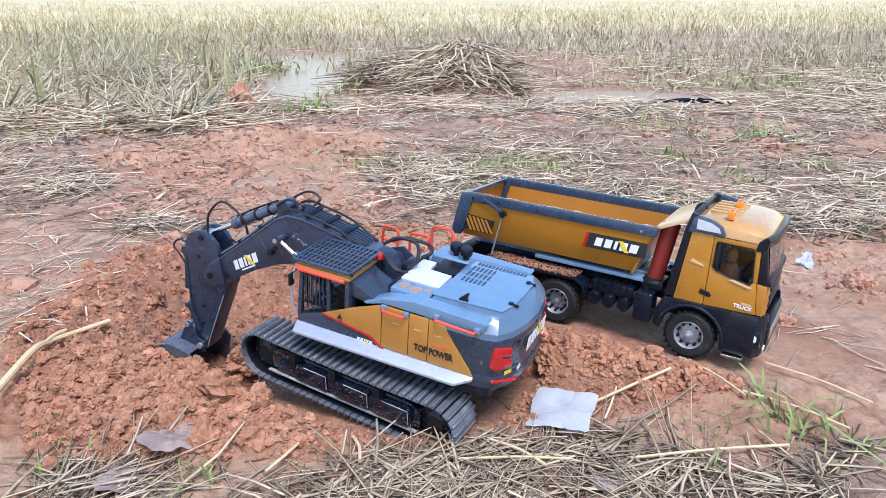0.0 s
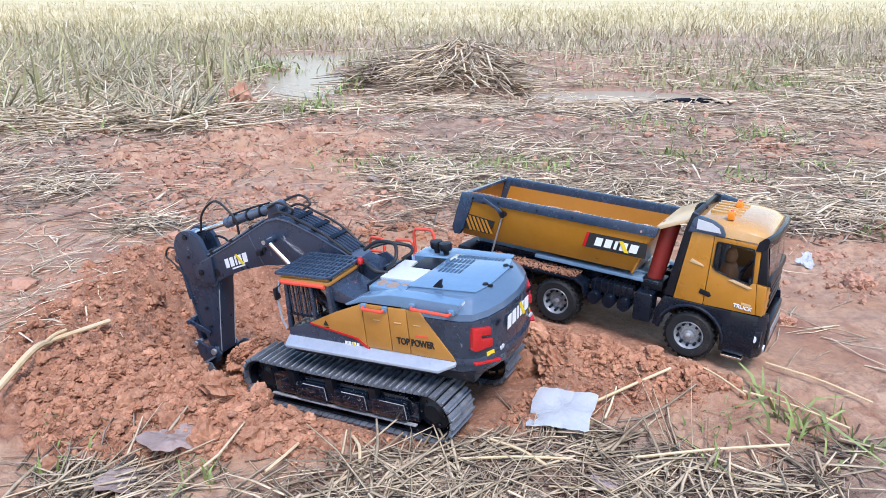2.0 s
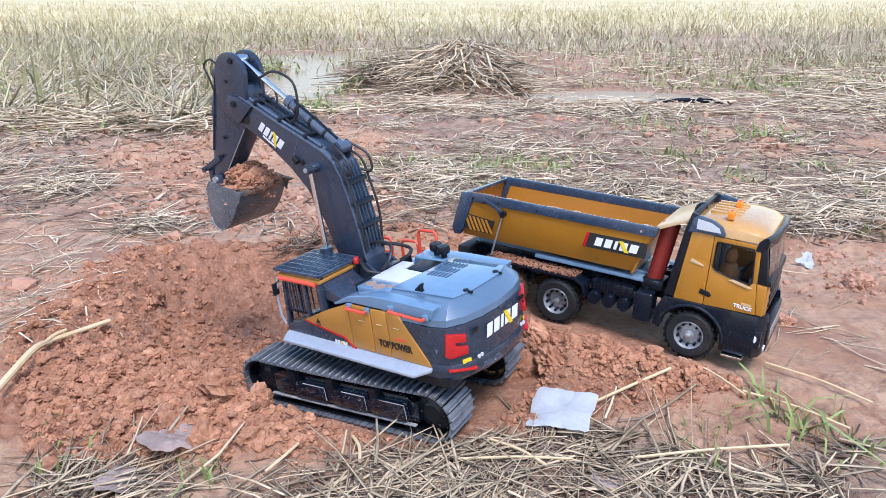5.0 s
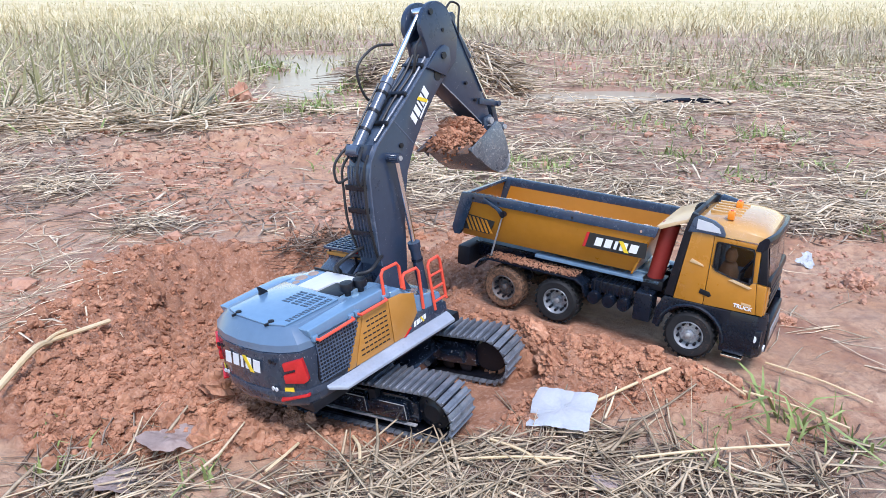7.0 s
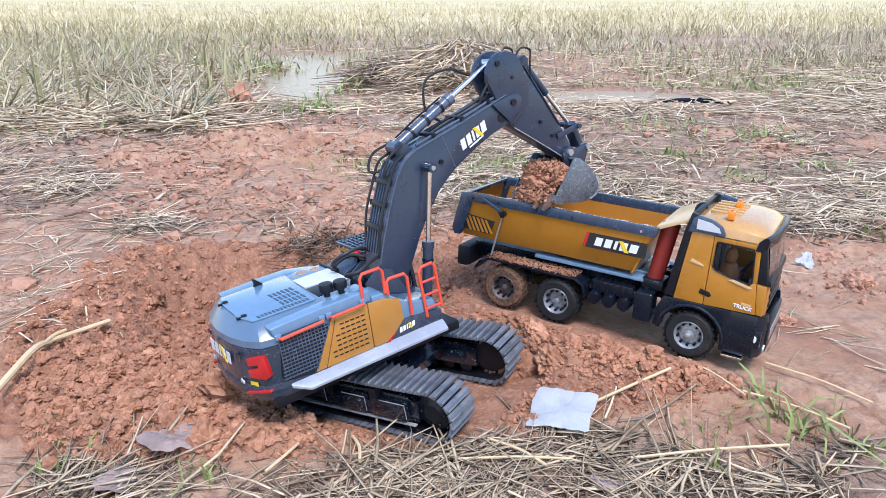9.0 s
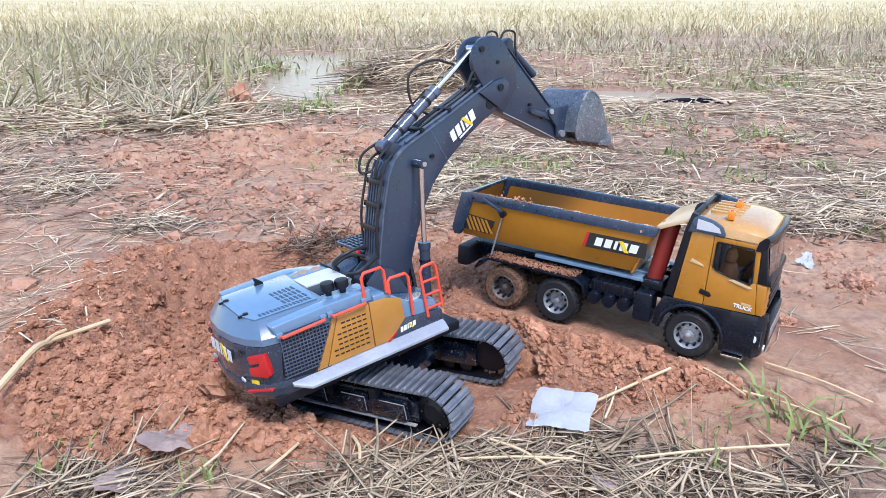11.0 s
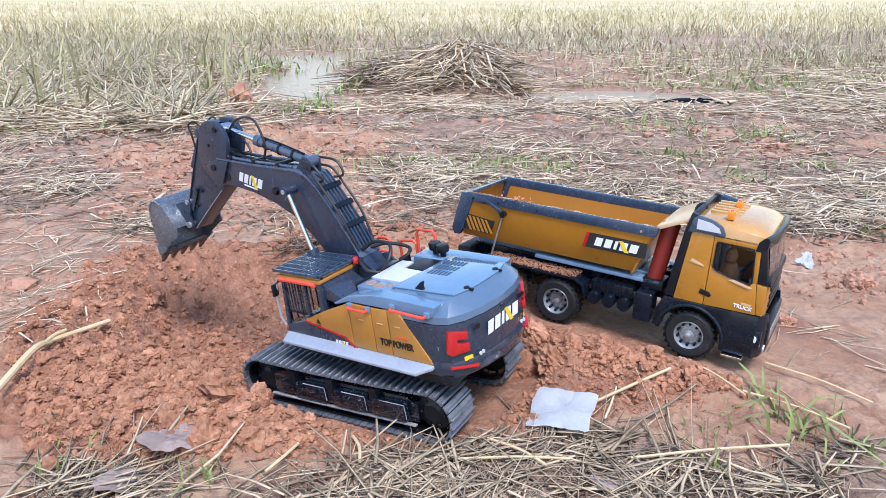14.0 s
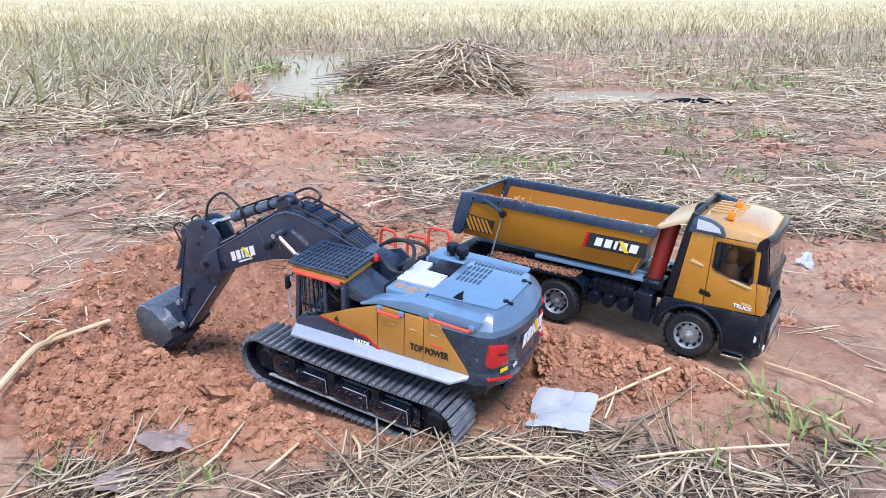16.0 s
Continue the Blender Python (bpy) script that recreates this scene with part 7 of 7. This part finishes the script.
    blades("field_grass", x, y, RNG.uniform(0.05, 0.15, len(x)), RNG.uniform(0.004, 0.008, len(x)) * np.sqrt(y / 6), M_FIELDGREEN, "dull green low field grass", "grass", 1.2)
    x, y = scatter(5200, 4.7, 10.5, lambda x, y: (0.30 + 0.70 * step(-0.05, 0.08, fbm(x, y, 1.3, 101))) * dry(x, y), 0.72)
    blades("field_grass", x, y, RNG.uniform(0.03, 0.11, len(x)), RNG.uniform(0.0035, 0.007, len(x)) * np.sqrt(y / 5), M_FIELDGREEN, "low dull green and straw-coloured growth on mud", "grass", 1.7)
    x, y = scatter(15000, 10, 70, lambda x, y: (0.25 + 0.75 * step(-0.08, 0.06, fbm(x, y, 0.35, 97))), 0.75)
    blades("field_grass", x, y, RNG.uniform(0.10, 0.34, len(x)), RNG.uniform(0.006, 0.012, len(x)) * np.sqrt(y / 12), M_FARGRASS, "pale yellow far field grass, sunlight put into its colour", "grass", 1.5)


def build_green():
    # tufts of fresh grass: place, spread, count, blade length
    xs, ys, hs, ws = [], [], [], []
    for x, y, r, n, hgt in ((0.475, 0.885, 0.012, 9, 0.085), (0.50, 0.86, 0.03, 16, 0.06), (0.455, 0.92, 0.02, 8, 0.05), (0.54, 0.835, 0.03, 14, 0.045), (-0.30, 0.765, 0.02, 16, 0.05), (-0.50, 0.80, 0.02, 12, 0.04), (-0.53, 0.885, 0.015, 14, 0.03),
                            (0.36, 2.48, 0.05, 60, 0.07), (0.25, 2.55, 0.06, 50, 0.06), (0.12, 2.25, 0.08, 60, 0.05), (0.86, 2.75, 0.06, 46, 0.07), (0.98, 2.35, 0.05, 40, 0.05), (1.35, 3.05, 0.08, 60, 0.08),
                            (-0.30, 2.5, 0.08, 70, 0.05), (-0.12, 2.55, 0.06, 40, 0.05), (1.1, 1.75, 0.04, 30, 0.05), (0.33, 0.80, 0.015, 14, 0.04), (0.385, 0.885, 0.02, 18, 0.03), (-0.60, 4.7, 0.10, 70, 0.12),
                            (2.35, 4.8, 0.36, 1100, 0.045), (1.95, 4.8, 0.25, 350, 0.04), (-0.68, 3.85, 0.10, 120, 0.10), (1.268, 2.45, 0.04, 40, 0.05), (0.15, 2.45, 0.07, 60, 0.06), (0.72, 1.78, 0.03, 24, 0.04), (0.9, 2.6, 0.2, 60, 0.04), (0.4, 2.8, 0.2, 60, 0.04), (-1.9, 3.6, 0.4, 60, 0.15), (-1.5, 6.0, 0.2, 120, 0.15), (1.5, 2.0, 0.1, 50, 0.05), (0.95, 3.3, 0.15, 90, 0.07)):
        xs.append(RNG.normal(x, r, n))
        ys.append(RNG.normal(y, r, n))
        hs.append(RNG.uniform(0.35, 1.0, n) * hgt)
        ws.append(RNG.uniform(0.018, 0.040, n) * hgt + 0.0004 + 0.0005 * y)
    x, y = np.concatenate(xs), np.concatenate(ys)
    blades("grass_tufts", x, y, np.concatenate(hs), np.concatenate(ws), M_GRASS, "tufts of fresh green grass in the mud", "grass", 1.3)


def crumpled(name, outline, n, rough, mat, m, label, category, seed, thick=0.0008):
    """A creased sheet with torn edges; outline(u) gives the radius at an angle."""
    rng = np.random.default_rng(seed)
    bm = bmesh.new()
    rings = []
    for i in range(6):
        ring = []
        for k in range(n):
            a = 2 * math.pi * k / n
            r = outline(a) * (i + 1) / 6
            x, y = r * math.cos(a), r * math.sin(a)
            z = rough * (noise.noise((x * 30 + seed, y * 30, 0.3)) + 0.6 * abs(noise.noise((x * 70, y * 70 + seed, 1.7)))) + rng.normal(0, rough * 0.05)
            ring.append(bm.verts.new((x, y, z)))
        rings.append(ring)
    c = bm.verts.new((0, 0, 0))
    for k in range(n):
        j = (k + 1) % n
        bm.faces.new((c, rings[0][k], rings[0][j]))
        for a, b in zip(rings, rings[1:]):
            bm.faces.new((a[k], b[k], b[j], a[j]))
    bmesh.ops.solidify(bm, geom=bm.faces, thickness=thick)
    ob = part(name, bm, mat, None, "", 60)
    ob.matrix_basis = m
    return tagged(ob, label, category)


def on_ground(x, y, up, rx=0, ry=0, rz=0):
    return pose(x, y, float(ground_z(x, y)[0]) + up, rx, ry, rz)


def build_bits():
    sq = lambda a: 0.043 / max(abs(math.cos(a + 0.08 * math.sin(a))), abs(math.sin(a)) * 1.08) * (1 + 0.03 * math.sin(5 * a))
    crumpled("plastic_wrapper", sq, 64, 0.006, M_PAPER, on_ground(0.164, 0.889, 0.023, 10, -6, -22), "creased dull white wrapper lying on the straw", "litter", 3)
    crumpled("plastic_wrapper", lambda a: 0.026 + 0.010 * math.sin(2 * a + 1) + 0.004 * math.sin(5 * a), 36, 0.014, M_PAPER, on_ground(0.818, 1.555, 0.012, 30, 10, 40), "small torn white wrapper on trodden mud", "litter", 5)
    leaf = lambda a: 0.036 * (0.55 + 0.45 * abs(math.cos(a)) ** 1.3) * (1 + 0.06 * math.sin(9 * a))
    for k, (x, y, rz, sc) in enumerate(((-0.352, 0.823, 38, 1.25), (-0.392, 0.762, 75, 1.15), (0.20, 0.755, 10, 0.6), (-0.21, 2.33, 40, 1.2), (0.75, 1.95, 120, 1.0))):
        ob = crumpled("dead_leaf", leaf, 30, 0.008, M_LEAF, on_ground(x, y, 0.008, 8, 14, rz), "curled dull brown dead leaf on the soil", "leaf", 10 + k)
        ob.scale = (sc, sc, sc)
        tagged(ob, group="dead leaves")
    # long thick cane, split where it bends
    p = [(-0.655, 0.88), (-0.648, 0.925), (-0.640, 1.03), (-0.642, 1.085)]
    zs = [float(ground_z(-0.65, 0.90)[0]) + 0.014, float(ground_z(-0.648, 0.945)[0]) + 0.014, float(ground_z(-0.635, 1.063)[0]) + 0.022, float(ground_z(-0.638, 1.13)[0]) + 0.028]
    ob = part("cane_stalk", tube([(*q, z) for q, z in zip(p, zs)], 0.0054, 8, 5), M_CANE)
    tagged(ob, "long thick yellow cane stalk, cracked at its bend", "stalk")
    part("upper_stalk", tube([(-0.644, 1.078, zs[3] + 0.003), (-0.580, 1.168, zs[3] + 0.000)], 0.0040, 8, 5), M_CANE, ob)
    part("split_end", tube([(-0.643, 1.06, zs[3] + 0.005), (-0.637, 1.09, zs[3] + 0.009), (-0.627, 1.112, zs[3] + 0.009)], 0.0028, 6, 4), M_CANE, ob)
    for (x, y), (x2, y2), r in (((0.17, 0.895), (0.335, 0.965), 0.0022), ((0.24, 0.80), (0.45, 0.82), 0.0020), ((0.365, 1.02), (0.43, 0.92), 0.0016), ((-0.12, 0.845), (-0.105, 0.79), 0.0022), ((-0.19, 0.83), (-0.22, 0.77), 0.002),
                              ((0.43, 0.93), (0.55, 0.86), 0.0018), ((0.06, 0.84), (0.13, 0.78), 0.0022), ((0.50, 1.02), (0.62, 0.93), 0.0018), ((0.02, 0.80), (0.16, 0.79), 0.0018)):
        za, zb = float(ground_z(x, y)[0]) + 0.010, float(ground_z(x2, y2)[0]) + 0.012
        ob = part("straw_stalk", tube([(x, y, za), ((x + x2) / 2 + 0.004, (y + y2) / 2, (za + zb) / 2 + 0.003), (x2, y2, zb)], r, 6, 4), M_CANE)
        tagged(ob, "single long pale straw stalk on the litter", "stalk", "long straw stalks")
    # dark sodden stick at the puddle's edge
    ob = part("wet_stick", tube([(1.10, 4.16, 0.0), (1.38, 4.18, 0.012), (1.60, 4.13, 0.008)], 0.018, 7, 4), M_CHASSIS)
    tagged(ob, "dark sodden stick at the puddle edge", "stick")
    # soil that has fallen on the truck
    tw = lambda q: [TRUCK_AT @ Vector(v) for v in q]
    n = 1400
    q = [(RNG.uniform(-0.358, -0.192), -RNG.uniform(0.050, 0.085), 0.0872 + RNG.uniform(0, 0.004)) for _ in range(n)]
    tagged(heap_mesh("spilt_soil", [v[:] for v in tw(q)], RNG.uniform(0.0006, 0.0024, n), M_SOIL), "red soil spilt along the truck mudguard", "soil", kind="stuff")
    n = 170
    q = [(-0.40 + 0.325 * (0.12 * (k % 9) + RNG.normal(0, 0.018)), (1 if k % 3 == 0 else -1) * 0.0742 + RNG.normal(0, 0.0009), 0.1972) for k in range(n)]
    tagged(heap_mesh("rail_mud", [v[:] for v in tw(q)], RNG.uniform(0.0006, 0.0019, n), M_PALEMUD), "pale dried mud along the bed rails", "soil", kind="stuff")
    n = 60
    q = [(RNG.uniform(-0.40, -0.35) if k < 22 else RNG.uniform(-0.40, -0.09), -0.0768 + RNG.uniform(-0.003, 0.004), 0.1973) for k in range(n)]
    tagged(heap_mesh("rail_crumbs", [v[:] for v in tw(q)], RNG.uniform(0.0008, 0.0026, n), M_SOIL), "crumbs of soil along the truck bed rail", "soil", kind="stuff")
    n = 500
    q = [(RNG.uniform(-0.40, -0.12), RNG.uniform(-0.055, 0.055), 0.1175) for k in range(n)]
    tagged(heap_mesh("bed_soil", [v[:] for v in tw(q)], RNG.uniform(0.001, 0.005, n), M_SOIL), "thin layer of soil on the truck bed floor", "soil", kind="stuff")


def build_load():
    """The scooped soil, in chunks laid out in the bucket's space, and the crumbs that land on the rail."""
    out = []
    for cx, cz, r in ((0.030, 0.044, 0.023), (0.052, 0.030, 0.023), (0.090, -0.004, 0.015), (0.038, 0.006, 0.025), (0.070, -0.002, 0.022), (0.050, -0.014, 0.020)):
        v, f = clod_shapes(1, 4)[0]
        v = v * np.array([r, 0.041, r * 0.9]) * (1 + 0.10 * np.sin(v[:, [1, 2, 0]] * 9 + cx * 200))
        n = 420
        a = RNG.normal(0, 1, (n, 3))
        a /= np.linalg.norm(a, axis=1)[:, None]
        p = a * np.array([r, 0.041, r * 0.9]) * RNG.uniform(0.75, 1.0, n)[:, None]
        p[:, 1] = np.clip(p[:, 1], -0.041, 0.041)
        ob = heap_mesh("soil_chunk", p, 0.0018 * np.exp(RNG.normal(0, 0.5, n)), M_SOIL, 2)
        bm = bmesh.new()
        bm.from_mesh(ob.data)
        vs = [bm.verts.new(q) for q in v]
        for q in f:
            bm.faces.new([vs[i] for i in q])
        bm.to_mesh(ob.data)
        bm.free()
        tagged(ob, "crumbling chunk of freshly scooped red soil", "soil", "scooped soil")
        out.append((ob, (cx, cz)))
    crumbs = []
    for k in range(4):
        ob = heap_mesh("fallen_crumb", [tuple(RNG.normal(0, 0.0035, 3)) for _ in range(9)], RNG.uniform(0.0018, 0.0042, 9), M_SOIL)
        crumbs.append(tagged(ob, "small crumb of red soil dropped from the bucket", "soil", "scooped soil"))
    return out, crumbs


build_clods()
build_straw()
build_green()
build_bits()
CHUNKS, CRUMBS = build_load()


# ---- movement ----
def glide(table, t):
    """Each column of a table of (seconds, values...) at t, smooth and without overshoot."""
    a = np.asarray(table, float)
    T, V = a[:, 0], a[:, 1:]
    d = np.diff(V, axis=0) / np.diff(T)[:, None]
    m = np.zeros_like(V)
    w = np.diff(T)
    for i in range(1, len(T) - 1):
        same = d[i - 1] * d[i] > 0
        w1, w2 = 2 * w[i] + w[i - 1], w[i] + 2 * w[i - 1]
        safe0, safe1 = np.where(same, d[i - 1], 1.0), np.where(same, d[i], 1.0)
        m[i] = np.where(same, (w1 + w2) / (w1 / safe0 + w2 / safe1), 0.0)
    i = int(np.clip(np.searchsorted(T, t, "right") - 1, 0, len(T) - 2))
    h, u = T[i + 1] - T[i], (t - T[i]) / (T[i + 1] - T[i])
    return ((1 + 2 * u) * (1 - u) ** 2 * V[i] + u * (1 - u) ** 2 * h * m[i] + u * u * (3 - 2 * u) * V[i + 1] + u * u * (u - 1) * h * m[i + 1])


# seconds: slew, house rock, boom, stick and bucket angles in degrees
ARM = [(0.0, 151.9, 0.4, -16.9, -76.5, -86), (0.5, 151.1, 0.4, -12.4, -79.3, -90), (1.0, 150.6, 1.0, -4.1, -72.1, -97), (1.5, 150.0, 1.2, -5.2, -77.8, -108),
       (2.0, 149.9, 1.2, -4.5, -85.4, -125), (2.5, 149.9, 1.1, -4.0, -88.4, -145), (3.0, 150.0, 1.1, -4.3, -89.0, -170), (3.5, 149.8, -0.2, 4.0, -80.9, -187),
       (4.0, 150.0, -0.6, 19.8, -68.8, -188), (4.2, 149.8, -0.5, 25.4, -63.4, -184), (4.7, 148.6, -0.3, 40.0, -57.0, -177), (5.2, 132.0, 0.0, 53.0, -53.5, -172),
       (6.3, 81.9, 0.0, 60.8, -52.2, -165), (6.5, 72.8, 0.1, 60.5, -52.1, -165), (7.0, 48.6, 0.1, 59.4, -49.5, -164), (7.5, 34.0, -0.1, 50.5, -53.8, -161),
       (8.0, 34.0, -0.6, 41.3, -51.2, -157), (8.5, 34.3, -0.4, 37.0, -43.7, -148), (9.0, 34.2, 0.5, 37.5, -42.7, -138), (9.2, 34.2, 0.4, 38.0, -42.6, -133), (9.6, 34.2, 0.2, 41.5, -42.0, -106),
       (10.2, 34.3, 0.0, 42.0, -40.0, -62), (11.0, 34.6, -0.1, 44.0, -38.0, -23), (11.3, 41.1, -0.1, 44.6, -37.0, -21), (11.5, 49.6, -0.1, 44.8, -36.4, -21),
       (12.0, 70.9, 0.1, 44.8, -36.4, -22), (12.5, 93.3, -0.1, 45.0, -35.0, -24), (13.0, 116.8, 0.0, 44.6, -33.4, -27), (13.5, 139.3, 0.5, 40.3, -37.3, -33),
       (14.0, 141.3, -0.7, 27.3, -44.5, -38), (14.5, 151.2, -0.2, 20.4, -49.5, -44), (15.0, 150.3, 0.3, 15.5, -44.6, -36), (15.5, 150.6, 0.1, -0.2, -53.7, -42), (16.0, 151.1, 0.4, -11.4, -61.5, -53)]
# seconds: how far the whole machine tips back, slides and lifts when it leans on its bucket
TIP = [(0.0, 11.5, 0.0057, 0.0150), (0.5, 7.4, 0.0048, 0.0096), (1.0, 0.0, 0, 0), (15.1, 0.0, 0, 0), (15.5, 3.45, 0.0045, 0.0022), (16.0, 9.4, 0.0050, 0.0105)]


def arm_poses(t):
    """Poses of the moving parts in the excavator's own space."""
    th, rock, be, si, ka = glide(ARM, t)
    house = pose(0, 0, 0, 0, 0, th - HEADING) @ Matrix.Translation((0, 0, 0.07)) @ pose(0, 0, 0, 0, -rock, 0) @ Matrix.Translation((0, 0, -0.07))
    b, s, k = radians(be), radians(si), radians(ka)

    def at(x, z, a, y=ARM_Y):
        return Matrix.Translation((x, y, z)) @ Matrix.Rotation(-a, 4, "Y")

    def along(p, q, y=ARM_Y):
        return at(p[0], p[1], math.atan2(q[1] - p[1], q[0] - p[0]), y)

    def on(org, a, x, z):
        return (org[0] + x * math.cos(a) - z * math.sin(a), org[1] + x * math.sin(a) + z * math.cos(a))
    foot = (FOOT_X, FOOT_Z)
    tip = on(foot, b, BOOM_L, 0)
    end = on(tip, s, STICK_L, 0)
    out = {"house": house, "cab": house, "boom": house @ at(*foot, b), "stick": house @ at(*tip, s), "bucket": house @ at(*end, k)}
    pin, base = on(foot, b, 0.158, 0.058), (0.058, 0.128)
    for nm, y in (("left", 0.0335), ("right", -0.0335)):
        out["bb_" + nm], out["br_" + nm] = house @ along(base, pin, ARM_Y + y), house @ along(pin, (2 * pin[0] - base[0], 2 * pin[1] - base[1]), ARM_Y + y)
    low, high = on(foot, b, 0.153, 0.102), on(tip, s, -0.056, 0.030)
    out["sb"], out["sr"] = house @ along(low, high), house @ along(high, (2 * high[0] - low[0], 2 * high[1] - low[1]))
    ear = on(end, k, -0.0316, 0.0279)
    hinge = on(tip, s, 0.118, 0.012)
    dx, dz = ear[0] - hinge[0], ear[1] - hinge[1]
    d = min(math.hypot(dx, dz), 0.081)
    reach = math.acos(max(-1, min(1, (0.043 ** 2 + d * d - 0.040 ** 2) / (2 * 0.043 * d))))
    a = math.atan2(dz, dx) + reach
    knee = (hinge[0] + 0.043 * math.cos(a), hinge[1] + 0.043 * math.sin(a))
    out["tl"], out["cl"] = house @ along(hinge, knee), house @ along(knee, ear)
    root = on(tip, s, -0.006, 0.069)
    out["kr"] = house @ along(knee, (2 * knee[0] - root[0], 2 * knee[1] - root[1]))
    return out


def machine_pose(t):
    tip, bx, bz = glide(TIP, t)
    return EXC_AT @ Matrix.Translation((SCALE * bx, 0, SCALE * bz)) @ pose(0, 0, 0, 0, -tip, 0)


def bucket_world(t):
    return machine_pose(t) @ Matrix.Scale(SCALE, 4) @ arm_poses(t)["bucket"]


def load_rows(times, spot, lay, leave, land):
    """Soil that lies in the pit, rides in the bucket from 2.9 s, and drops into the truck."""
    hold = Matrix.Translation((spot[0], 0, spot[1]))
    start, off = bucket_world(2.9) @ hold, bucket_world(leave) @ hold
    goal = TRUCK_AT @ Vector(lay)
    rows = []
    for t in times:
        if t <= 2.9:
            m = start
        elif t <= leave:
            m = bucket_world(t) @ hold
        else:
            u = min(1.0, (t - leave) / (land - leave))
            p = off.translation
            m = off.copy()
            m.translation = (p.x + (goal.x - p.x) * u, p.y + (goal.y - p.y) * u, p.z + (goal.z - p.z) * u * u)
        rows.append((t, m))
    return rows


def motions():
    times = [k / 10 for k in range(161)]
    rows = {nm: [] for nm in PARTS}
    for t in times:
        for nm, m in arm_poses(t).items():
            rows[nm].append((t, m))
    for nm, ob in PARTS.items():
        walk(ob, rows[nm])
    walk(EXC, [(t, machine_pose(t)) for t in times])
    lays = [(-0.27, 0.01, 0.130), (-0.31, -0.012, 0.132), (-0.345, 0.010, 0.130), (-0.32, 0.018, 0.130), (-0.36, -0.008, 0.128), (-0.24, -0.012, 0.130)]
    for k, (ob, spot) in enumerate(CHUNKS):
        walk(ob, load_rows(times, spot, lays[k], (10.0, 9.8, 9.6, 9.5, 9.35, 9.9)[k], (10.4, 10.2, 10.0, 9.9, 9.75, 10.3)[k]))
    for k, ob in enumerate(CRUMBS):
        walk(ob, load_rows(times, (0.07 + 0.01 * k, 0.015), ((-0.300, -0.0768, 0.200), (-0.315, -0.0776, 0.200), (-0.288, -0.0760, 0.200), (-0.340, -0.0768, 0.200))[k], 9.3, 9.6))


motions()
